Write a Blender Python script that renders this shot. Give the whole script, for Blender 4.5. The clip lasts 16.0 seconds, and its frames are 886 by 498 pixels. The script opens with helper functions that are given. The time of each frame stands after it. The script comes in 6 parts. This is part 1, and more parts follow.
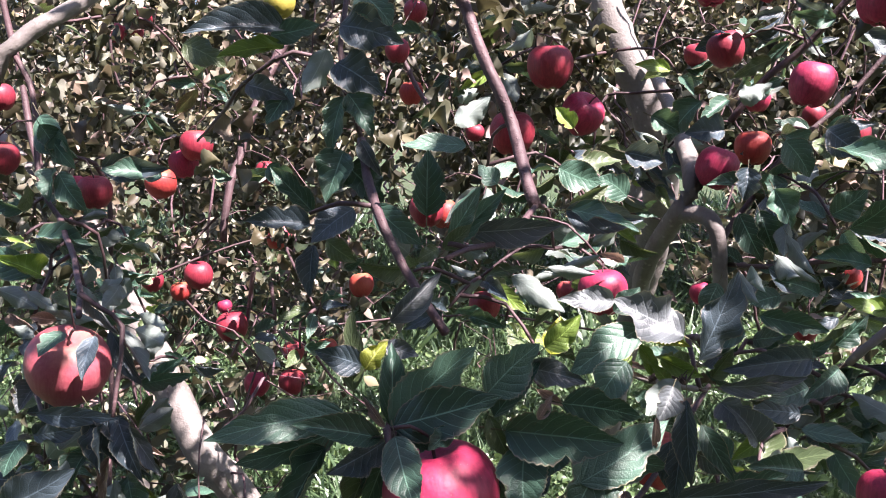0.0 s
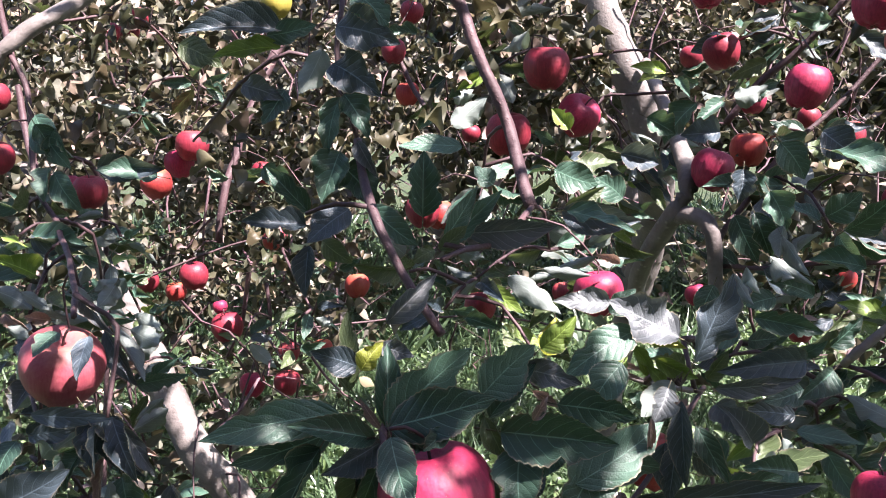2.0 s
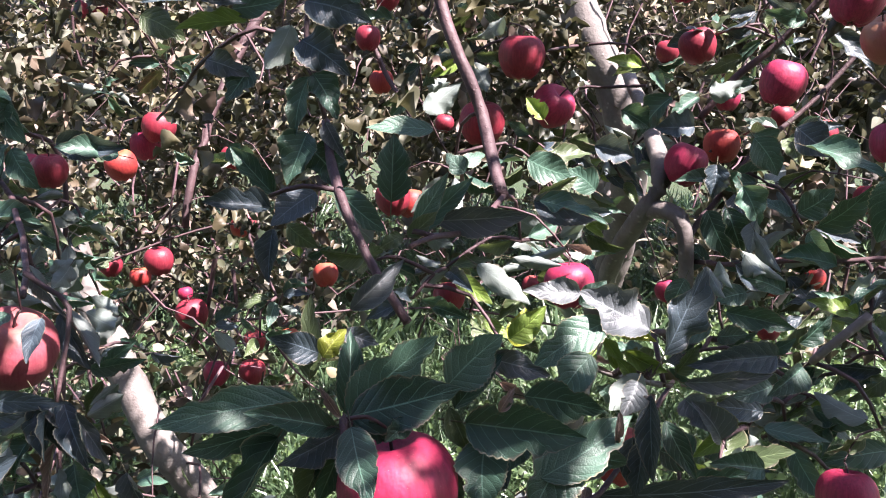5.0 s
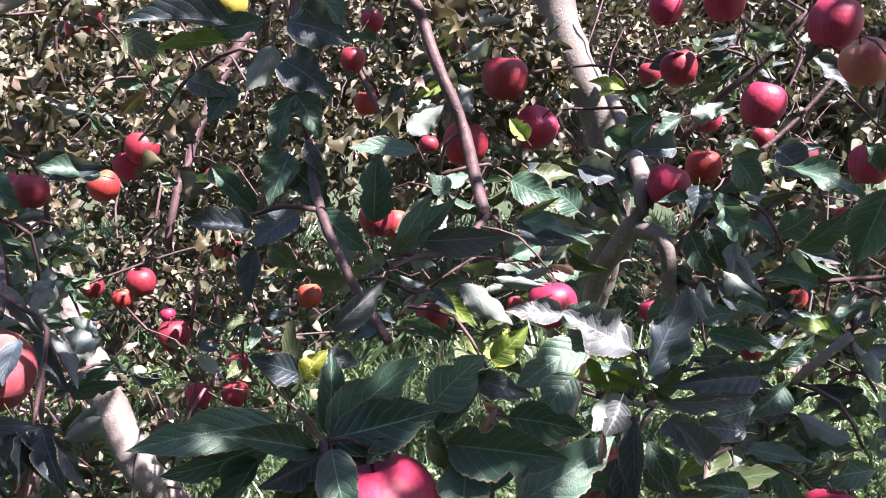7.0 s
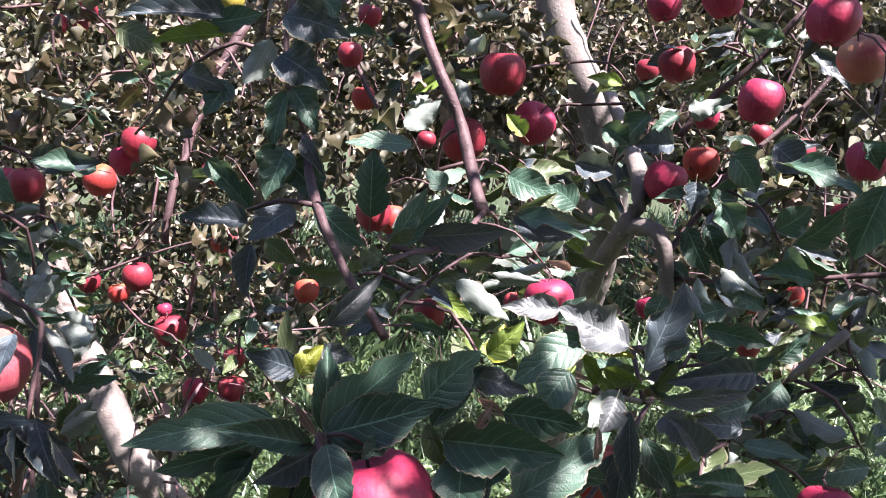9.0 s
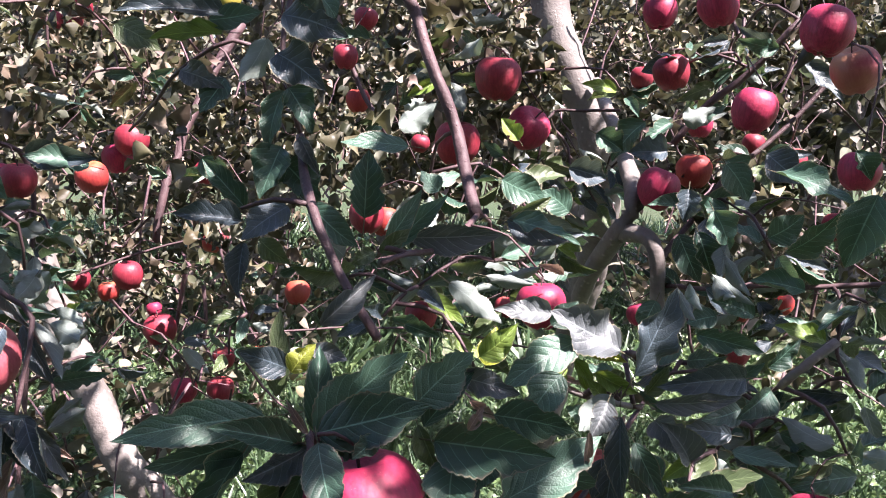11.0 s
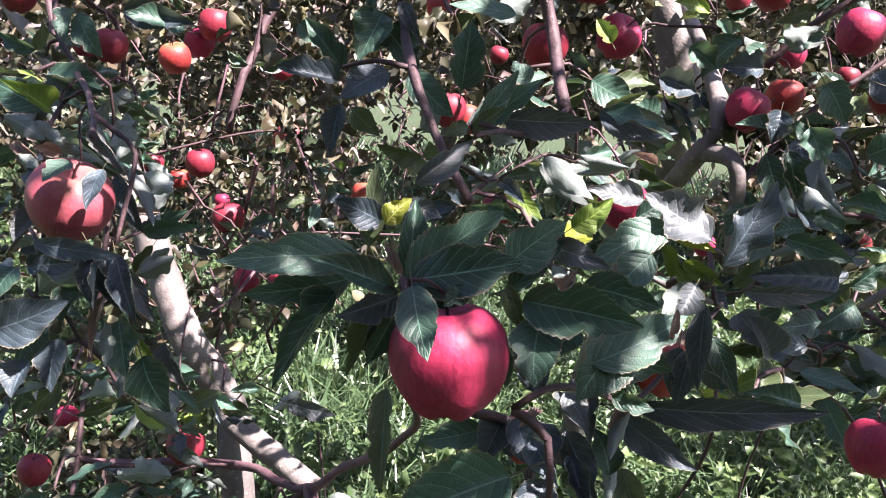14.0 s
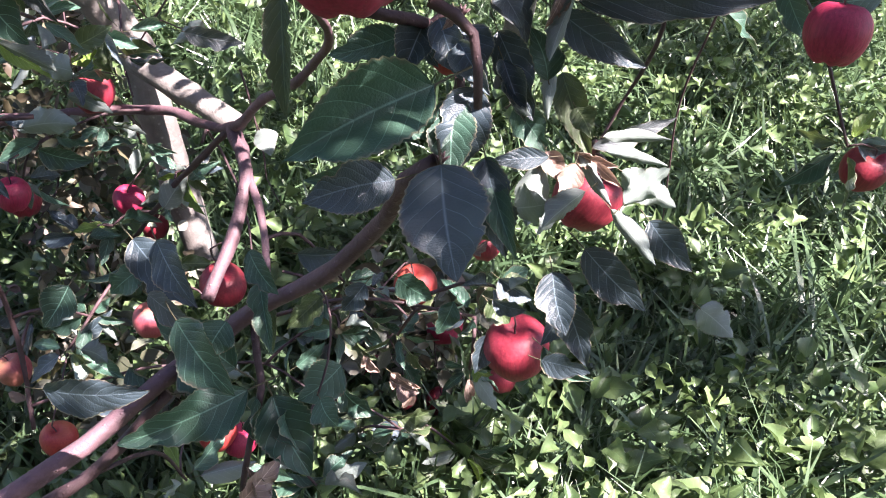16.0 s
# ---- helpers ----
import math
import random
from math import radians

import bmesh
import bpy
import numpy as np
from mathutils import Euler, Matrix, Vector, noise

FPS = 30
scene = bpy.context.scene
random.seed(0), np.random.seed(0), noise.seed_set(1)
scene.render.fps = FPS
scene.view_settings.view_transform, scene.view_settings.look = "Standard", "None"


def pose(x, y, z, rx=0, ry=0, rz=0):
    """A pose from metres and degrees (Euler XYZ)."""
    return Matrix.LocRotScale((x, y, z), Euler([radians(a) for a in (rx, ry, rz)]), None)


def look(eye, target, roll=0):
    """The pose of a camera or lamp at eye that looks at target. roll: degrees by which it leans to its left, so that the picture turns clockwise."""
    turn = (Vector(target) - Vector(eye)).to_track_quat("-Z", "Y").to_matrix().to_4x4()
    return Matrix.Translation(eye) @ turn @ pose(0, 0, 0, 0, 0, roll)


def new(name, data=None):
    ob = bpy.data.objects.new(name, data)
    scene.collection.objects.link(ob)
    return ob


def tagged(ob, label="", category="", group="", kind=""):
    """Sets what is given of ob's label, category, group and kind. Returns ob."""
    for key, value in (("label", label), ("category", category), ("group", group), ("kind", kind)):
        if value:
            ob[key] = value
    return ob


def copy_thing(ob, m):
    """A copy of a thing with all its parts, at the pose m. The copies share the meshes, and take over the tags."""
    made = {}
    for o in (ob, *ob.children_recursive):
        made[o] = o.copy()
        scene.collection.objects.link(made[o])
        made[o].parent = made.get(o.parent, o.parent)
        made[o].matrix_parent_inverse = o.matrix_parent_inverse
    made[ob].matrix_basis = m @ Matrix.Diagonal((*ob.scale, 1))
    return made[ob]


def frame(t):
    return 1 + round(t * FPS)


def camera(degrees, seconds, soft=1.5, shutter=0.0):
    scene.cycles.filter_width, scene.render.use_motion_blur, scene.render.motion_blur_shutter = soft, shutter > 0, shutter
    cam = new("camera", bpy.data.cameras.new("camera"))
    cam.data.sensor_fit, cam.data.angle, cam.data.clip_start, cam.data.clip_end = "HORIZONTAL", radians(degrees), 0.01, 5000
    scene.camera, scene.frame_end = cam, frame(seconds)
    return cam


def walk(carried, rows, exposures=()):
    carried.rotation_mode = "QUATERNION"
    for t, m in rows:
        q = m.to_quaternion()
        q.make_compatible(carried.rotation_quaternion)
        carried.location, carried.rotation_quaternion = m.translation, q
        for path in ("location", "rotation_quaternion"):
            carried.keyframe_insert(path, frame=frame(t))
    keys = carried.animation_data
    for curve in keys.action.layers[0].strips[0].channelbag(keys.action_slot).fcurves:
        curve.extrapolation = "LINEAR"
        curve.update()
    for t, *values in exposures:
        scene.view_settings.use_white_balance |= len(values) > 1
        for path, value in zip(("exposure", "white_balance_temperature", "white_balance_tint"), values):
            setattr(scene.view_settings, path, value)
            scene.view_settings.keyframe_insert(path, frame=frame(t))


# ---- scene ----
cam = camera(56.0, 16.0, soft=1.0)
EXPOSURE = 2.74
PATH = [
    (0, (0.0000, 0.0000, 1.5500), (-0.0640, 1.9808, 1.2807), -2.27),
    (0.5, (0.0010, -0.0011, 1.5519), (-0.0640, 1.9796, 1.2824), -2.37),
    (1, (0.0010, 0.0010, 1.5501), (-0.0600, 1.9822, 1.2837), -2.27),
    (1.5, (0.0000, 0.0021, 1.5491), (-0.0490, 1.9835, 1.2815), -1.90),
    (2, (0.0000, 0.0000, 1.5500), (-0.0540, 1.9813, 1.2826), -2.09),
    (2.5, (0.0000, 0.0000, 1.5500), (-0.0580, 1.9812, 1.2824), -2.08),
    (3, (-0.0020, -0.0020, 1.5499), (-0.0620, 1.9786, 1.2784), -2.08),
    (3.5, (-0.0010, 0.0053, 1.5464), (-0.0630, 1.9826, 1.2526), -2.07),
    (4, (0.0000, 0.0063, 1.5464), (-0.0710, 1.9773, 1.2151), -2.65),
    (4.5, (-0.0030, 0.0120, 1.5358), (-0.0540, 1.9815, 1.1914), -1.19),
    (5, (0.0030, 0.0207, 1.5404), (0.0160, 2.0003, 1.2558), -0.53),
    (7.5, (0.0060, 0.0219, 1.5385), (0.0590, 2.0074, 1.3044), -0.31),
    (8, (0.0060, 0.0209, 1.5374), (0.0600, 2.0061, 1.3004), -0.01),
    (8.5, (0.0070, 0.0228, 1.5396), (0.0560, 2.0070, 1.2933), -0.40),
    (9, (0.0070, 0.0239, 1.5386), (0.0610, 2.0081, 1.2944), -0.21),
    (11.5, (0.0040, 0.0232, 1.5336), (0.0760, 2.0084, 1.3015), 1.05),
    (12, (0.0030, 0.0213, 1.5314), (0.0660, 2.0068, 1.2993), 1.27),
    (12.5, (-0.0020, 0.0112, 1.5337), (0.0250, 1.9963, 1.2916), 0.94),
    (13, (-0.0010, 0.0058, 1.5384), (-0.0400, 1.9887, 1.2801), -0.42),
    (13.5, (-0.0040, 0.0063, 1.5314), (-0.0800, 1.9827, 1.2346), -0.74),
    (14, (-0.0310, 0.0134, 1.4737), (-0.0660, 1.9746, 1.0835), 5.57),
    (14.5, (-0.0210, 0.0582, 1.4638), (0.0060, 1.9536, 0.8263), 2.84),
    (15, (-0.0110, 0.1049, 1.4410), (0.1060, 1.9233, 0.6166), 2.71),
    (15.5, (-0.0030, 0.1259, 1.4124), (0.1560, 1.8139, 0.3517), 3.14),
    (16, (-0.0050, 0.1123, 1.4065), (0.1500, 1.7346, 0.2472), 4.11),
]
walk(cam, [(t, look(eye, target, roll)) for t, eye, target, roll in PATH], exposures=[(0.0, EXPOSURE, 6420, 25), (13.5, EXPOSURE, 6420, 25), (14.0, EXPOSURE + 0.02, 6420, 25), (14.5, EXPOSURE + 0.12, 6420, 25), (15.0, EXPOSURE + 0.14, 6420, 25), (15.5, EXPOSURE + 0.33, 6420, 25), (16.0, EXPOSURE + 0.33, 6420, 25)])

# world and sun: high sun from behind the right shoulder
SUN = Vector((0.46, -0.34, 0.82)).normalized()
world = bpy.data.worlds.new("sky")
scene.world = world
world.use_nodes = True
wt = world.node_tree
sky = wt.nodes.new("ShaderNodeTexSky")
sky.sky_type, sky.sun_disc = "NISHITA", False
sky.sun_elevation, sky.sun_rotation = math.asin(SUN.z), math.atan2(SUN.x, SUN.y)
wt.nodes["Background"].inputs["Strength"].default_value = 0.046
wt.links.new(sky.outputs[0], wt.nodes["Background"].inputs["Color"])
lamp = bpy.data.lights.new("sun", "SUN")
lamp.energy, lamp.angle, lamp.color = 4.15, radians(0.53), (1.0, 0.95, 0.88)
sun = new("sun", lamp)
sun.matrix_world = look(SUN * 30, (0, 0, 0))


# ---- materials ----
class Nodes:
    """Short hand for a node material."""

    def __init__(self, name):
        self.mat = bpy.data.materials.new(name)
        self.mat.use_nodes = True
        self.tree = self.mat.node_tree
        self.bsdf = self.tree.nodes["Principled BSDF"]

    def add(self, kind, **values):
        n = self.tree.nodes.new("ShaderNode" + kind)
        for key, v in values.items():
            self.put(n.inputs[key.replace("_", " ")], v)
        return n

    def put(self, socket, v):
        if isinstance(v, bpy.types.NodeSocket):
            self.tree.links.new(v, socket)
        else:
            socket.default_value = v

    def math(self, op, a, b=0.0, clamp=False):
        n = self.tree.nodes.new("ShaderNodeMath")
        n.operation, n.use_clamp = op, clamp
        self.put(n.inputs[0], a)
        self.put(n.inputs[1], b)
        return n.outputs[0]

    def noise(self, scale, detail=3.0, vector=None, rough=0.55):
        n = self.add("TexNoise", Scale=scale, Detail=detail, Roughness=rough)
        if vector:
            self.put(n.inputs["Vector"], vector)
        return n.outputs["Fac"]

    def ramp(self, fac, *stops):
        n = self.tree.nodes.new("ShaderNodeValToRGB")
        self.put(n.inputs[0], fac)
        e = n.color_ramp.elements
        while len(e) < len(stops):
            e.new(0.5)
        for el, (p, c) in zip(e, stops):
            el.position, el.color = p, (*c, 1) if len(c) == 3 else c
        return n.outputs[0]

    def mix(self, fac, a, b, blend="MIX"):
        n = self.tree.nodes.new("ShaderNodeMix")
        n.data_type, n.blend_type = "RGBA", blend
        self.put(n.inputs[0], fac)
        self.put(n.inputs[6], a if isinstance(a, bpy.types.NodeSocket) else (*a, 1))
        self.put(n.inputs[7], b if isinstance(b, bpy.types.NodeSocket) else (*b, 1))
        return n.outputs[2]

    def bump(self, height, strength, distance):
        n = self.add("Bump", Strength=strength, Distance=distance, Height=height)
        self.put(self.bsdf.inputs["Normal"], n.outputs[0])
        return n.outputs[0]

    def thin(self, colour, share):
        """Lets some light through, as a leaf does."""
        tr = self.add("BsdfTranslucent", Color=colour)
        mx = self.add("MixShader", Fac=share)
        self.put(mx.inputs[1], self.bsdf.outputs[0])
        self.put(mx.inputs[2], tr.outputs[0])
        self.put(self.tree.nodes["Material Output"].inputs[0], mx.outputs[0])


def leaf_material(name, dark, light, glow, rough, sheen, veins, island, through_share=0.17, tinted=False):
    m = Nodes(name)
    chance = m.add("NewGeometry").outputs["Random Per Island"] if island else m.add("ObjectInfo").outputs["Random"]
    at = m.add("TexCoord").outputs["Object"]
    uv = m.add("SeparateXYZ", Vector=m.add("UVMap").outputs[0])
    across = m.math("ABSOLUTE", m.math("SUBTRACT", uv.outputs[0], 0.5))
    rib = m.math("SUBTRACT", 1.0, m.math("MULTIPLY", across, 42.0), clamp=True)
    lean = m.math("MULTIPLY", across, m.math("ADD", 0.42, m.math("MULTIPLY", across, 0.35)))
    wobble = m.math("MULTIPLY", m.noise(3.0, 1.0, at), 0.045)
    wave = m.math("ABSOLUTE", m.math("SINE", m.math("MULTIPLY", m.math("ADD", m.math("SUBTRACT", uv.outputs[1], lean), wobble), 23.0)))
    side = m.math("SUBTRACT", 1.0, m.math("MULTIPLY", wave, 8.0), clamp=True)
    vein = m.math("MAXIMUM", rib, m.math("MULTIPLY", side, 0.75))
    quilt = m.math("POWER", wave, 0.6)
    blotch = m.noise(4.0 if not island else 30.0, 4.0, at)
    base = m.mix(m.math("ADD", m.math("MULTIPLY", chance, 0.65), m.math("MULTIPLY", blotch, 0.4), clamp=True), dark, light)
    if tinted:
        # hues vary by leaf; the last stop paints a few as sun-white specks
        tint = m.ramp(m.math("FRACT", m.math("MULTIPLY", chance, 17.0)), (0.0, (1, 1, 1)), (0.42, (0.85, 1.05, 0.9)), (0.62, (1.2, 0.98, 0.85)), (0.8, (1.35, 1.08, 1.25)), (0.92, (1.35, 1.4, 0.9)), (0.97, (2.6, 2.5, 2.5)))
        base = m.mix(1.0, base, tint, "MULTIPLY")
    base = m.mix(m.math("MULTIPLY", vein, veins), base, [min(1, c * 2.2 + 0.03) for c in light])
    rim = m.math("MULTIPLY", m.math("SUBTRACT", across, 0.468, clamp=True), 40.0, clamp=True)
    base = m.mix(m.math("MULTIPLY", rim, 0.9 * veins), base, (0.34, 0.31, 0.20))
    if not island:
        burn = m.ramp(m.math("ADD", across, m.math("MULTIPLY", m.noise(5.0, 3.0, at), 0.42)), (0.66, (0, 0, 0)), (0.74, (1, 1, 1)))
        base = m.mix(m.math("MULTIPLY", burn, 0.55), base, (0.12, 0.088, 0.078))
    spots = m.ramp(m.noise(38.0 if not island else 90.0, 2.0, at), (0.69, (0, 0, 0)), (0.74, (1, 1, 1)))
    base = m.mix(m.math("MULTIPLY", spots, 0.35), base, (0.17, 0.11, 0.05))
    m.put(m.bsdf.inputs["Base Color"], base)
    m.put(m.bsdf.inputs["Roughness"], m.math("ADD", rough, m.math("MULTIPLY", blotch, 0.18)))
    m.put(m.bsdf.inputs["Specular IOR Level"], sheen)
    net = m.noise(26.0, 2.0, m.add("Mapping", Vector=at, Scale=(1.0, 2.6, 1.0)).outputs[0])
    m.bump(m.math("ADD", m.math("MULTIPLY", quilt, 0.045 * veins), m.math("MULTIPLY", net, 0.06)), 0.42, 0.03)
    m.thin(m.mix(0.5, base, glow), through_share)
    return m.mat


LEAF = {}
for tone, dark, light, glow in (
    ("green", (0.009, 0.028, 0.020), (0.074, 0.150, 0.106), (0.16, 0.25, 0.06)),
    # green leaf with the sky's bluish reflection put into its colour
    ("plum", (0.015, 0.026, 0.032), (0.072, 0.100, 0.120), (0.16, 0.2, 0.08)),
    ("olive", (0.045, 0.070, 0.030), (0.080, 0.110, 0.045), (0.22, 0.29, 0.07)),
    # pale grey that paints in the gloss of sky and sun on a leaf
    ("sky_sheen", (0.060, 0.070, 0.078), (0.12, 0.135, 0.14), (0.18, 0.22, 0.10)),
    ("lime", (0.10, 0.17, 0.03), (0.16, 0.24, 0.045), (0.34, 0.46, 0.06)),
    ("yellow", (0.22, 0.25, 0.03), (0.34, 0.37, 0.06), (0.6, 0.6, 0.06)),
    ("dry", (0.19, 0.125, 0.105), (0.32, 0.23, 0.19), (0.3, 0.18, 0.1)),
):
    under_d = [0.11 + 0.75 * c for c in dark]
    under_l = [0.20 + 0.7 * c for c in light]
    LEAF[tone] = (
        leaf_material("leaf_upper_" + tone, dark, light, glow, 0.29, 0.5, 0.9, False),
        leaf_material("leaf_lower_" + tone, under_d, under_l, glow, 0.55, 0.35, 0.28, False),
    )
# the lower tone is lightened so its leaves stand in for sunlit specks
CROWN = (
    leaf_material("crown_leaf_upper", (0.005, 0.008, 0.005), (0.082, 0.074, 0.046), (0.24, 0.23, 0.10), 0.42, 0.4, 0.12, True, 0.12, True),
    leaf_material("crown_leaf_lower", (0.075, 0.066, 0.056), (0.25, 0.222, 0.19), (0.22, 0.25, 0.10), 0.6, 0.2, 0.12, True, 0.1, True),
)
GRASS = (
    leaf_material("grass_blade", (0.010, 0.032, 0.010), (0.118, 0.186, 0.092), (0.22, 0.36, 0.14), 0.30, 0.7, 0.1, True, 0.23),
    leaf_material("weed_leaf", (0.012, 0.040, 0.010), (0.148, 0.212, 0.086), (0.25, 0.38, 0.12), 0.34, 0.6, 0.25, True, 0.25),
)


def bark_material(name, a, b, c, lines):
    m = Nodes(name)
    at = m.add("TexCoord").outputs["Object"]
    big = m.noise(9.0, 4.0, at)
    fine = m.noise(90.0, 4.0, at, 0.65)
    lent = m.add("TexVoronoi", Scale=lines, Vector=at)
    marks = m.ramp(lent.outputs["Distance"], (0.0, (1, 1, 1)), (0.22, (0, 0, 0)))
    base = m.mix(m.ramp(big, (0.35, (0, 0, 0)), (0.65, (1, 1, 1))), a, b)
    base = m.mix(m.math("MULTIPLY", fine, 0.55), base, c)
    base = m.mix(m.math("MULTIPLY", marks, 0.45), base, [min(1, v * 1.9) for v in b])
    m.put(m.bsdf.inputs["Base Color"], base)
    m.put(m.bsdf.inputs["Roughness"], m.math("ADD", 0.5, m.math("MULTIPLY", fine, 0.3)))
    m.bump(m.math("ADD", fine, m.math("MULTIPLY", marks, 0.5)), 0.55, 0.004)
    return m.mat


BARK = bark_material("bark", (0.135, 0.115, 0.107), (0.26, 0.234, 0.216), (0.060, 0.051, 0.047), 55.0)
TWIG = bark_material("twig_bark", (0.056, 0.030, 0.033), (0.105, 0.056, 0.060), (0.030, 0.017, 0.020), 130.0)


def apple_material(name, body, shade, patch, share):
    """Streaked skin with pale specks; patch is the ground colour that shows near the stalk and on one cheek."""
    m = Nodes(name)
    at = m.add("TexCoord").outputs["Object"]
    chance = m.add("ObjectInfo").outputs["Random"]
    off = m.add("CombineXYZ", X=m.math("MULTIPLY", chance, 9.0))
    add = m.tree.nodes.new("ShaderNodeVectorMath")
    add.operation = "ADD"
    m.put(add.inputs[0], at)
    m.put(add.inputs[1], off.outputs[0])
    at2 = add.outputs[0]
    stretch = m.add("Mapping", Vector=at2, Scale=(9.0, 9.0, 1.1))
    streak = m.noise(2.6, 5.0, stretch.outputs[0], 0.6)
    cheek = m.noise(0.9, 2.0, at2)
    xyz = m.add("SeparateXYZ", Vector=at)
    base = m.mix(m.ramp(streak, (0.35, (0, 0, 0)), (0.68, (1, 1, 1))), shade, body)
    near = m.math("ADD", m.math("MULTIPLY", m.math("SUBTRACT", xyz.outputs[2], 0.25), 0.9, clamp=True), m.math("MULTIPLY", cheek, share))
    base = m.mix(m.ramp(near, (0.42, (0, 0, 0)), (0.72, (1, 1, 1))), base, patch)
    dots = m.add("TexVoronoi", Scale=24.0, Vector=at2)
    speck = m.ramp(dots.outputs["Distance"], (0.06, (1, 1, 1)), (0.13, (0, 0, 0)))
    base = m.mix(m.math("MULTIPLY", speck, 0.22), base, (0.62, 0.40, 0.27))
    m.put(m.bsdf.inputs["Base Color"], base)
    m.put(m.bsdf.inputs["Roughness"], m.math("ADD", 0.40, m.math("MULTIPLY", m.noise(3.0, 3.0, at2), 0.25)))
    m.put(m.bsdf.inputs["Specular IOR Level"], 0.42)
    m.put(m.bsdf.inputs["Subsurface Weight"], 0.0)
    m.bump(m.noise(9.0, 2.0, at2), 0.06, 0.02)
    return m.mat


SKIN = {
    "red": apple_material("skin_red", (0.27, 0.026, 0.042), (0.165, 0.013, 0.027), (0.34, 0.085, 0.06), 0.6),
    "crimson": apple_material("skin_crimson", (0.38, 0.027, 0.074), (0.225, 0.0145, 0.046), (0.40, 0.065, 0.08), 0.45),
    "orange": apple_material("skin_orange", (0.36, 0.045, 0.035), (0.25, 0.022, 0.025), (0.38, 0.12, 0.055), 0.75),
    "blush": apple_material("skin_blush", (0.35, 0.085, 0.10), (0.28, 0.050, 0.070), (0.38, 0.18, 0.10), 0.85),
    "yellow": apple_material("skin_yellow", (0.40, 0.34, 0.06), (0.32, 0.26, 0.05), (0.36, 0.36, 0.08), 0.5),
}


def ground_material():
    m = Nodes("grassy_soil")
    at = m.add("TexCoord").outputs["Object"]
    n1, n2, n3 = m.noise(0.7, 4.0, at), m.noise(7.0, 5.0, at), m.noise(55.0, 4.0, at)
    base = m.mix(m.ramp(n2, (0.38, (0, 0, 0)), (0.62, (1, 1, 1))), (0.022, 0.045, 0.012), (0.045, 0.080, 0.022))
    base = m.mix(m.math("MULTIPLY", m.ramp(n1, (0.45, (0, 0, 0)), (0.6, (1, 1, 1))), 0.45), base, (0.06, 0.055, 0.026))
    base = m.mix(m.math("MULTIPLY", n3, 0.5), base, (0.03, 0.045, 0.016))
    m.put(m.bsdf.inputs["Base Color"], base)
    m.put(m.bsdf.inputs["Roughness"], 0.9)
    m.bump(n3, 0.8, 0.05)
    return m.mat


GROUND = ground_material()
# lighter, pinker copy of the twig bark, with sunlight put into its colour
LIT_TWIG = bark_material("lit_twig_bark", (0.105, 0.056, 0.066), (0.185, 0.105, 0.120), (0.052, 0.029, 0.034), 110.0)
PETIOLE = bark_material("leaf_stalk", (0.085, 0.080, 0.040), (0.13, 0.115, 0.060), (0.06, 0.045, 0.03), 60.0)
CALYX = bark_material("dry_calyx", (0.06, 0.04, 0.025), (0.11, 0.075, 0.045), (0.04, 0.03, 0.02), 60.0)


# ---- makers ----
def part(name, bm, material, parent=None, label=""):
    me = bpy.data.meshes.new(name)
    bm.to_mesh(me)
    bm.free()
    for p in me.polygons:
        p.use_smooth = True
    for mat in material if isinstance(material, (tuple, list)) else (material,):
        me.materials.append(mat)
    ob = new(name, me)
    ob.parent = parent
    return tagged(ob, label)


def mesh_of(name, verts, faces, materials, slots=None, uvs=None):
    """A mesh from arrays of corners and of four-sided faces."""
    me = bpy.data.meshes.new(name)
    verts, faces = np.asarray(verts, np.float32), np.asarray(faces, np.int32)
    me.vertices.add(len(verts))
    me.vertices.foreach_set("co", verts.ravel())
    me.loops.add(faces.size)
    me.loops.foreach_set("vertex_index", faces.ravel())
    me.polygons.add(len(faces))
    me.polygons.foreach_set("loop_start", np.arange(0, faces.size, 4, dtype=np.int32))
    me.polygons.foreach_set("use_smooth", np.ones(len(faces), bool))
    for mat in materials:
        me.materials.append(mat)
    if slots is not None:
        me.polygons.foreach_set("material_index", np.asarray(slots, np.int32))
    if uvs is not None:
        layer = me.uv_layers.new(name="UVMap")
        layer.data.foreach_set("uv", np.asarray(uvs, np.float32)[faces.ravel()].ravel())
    me.update(calc_edges=True)
    me.validate()
    return me


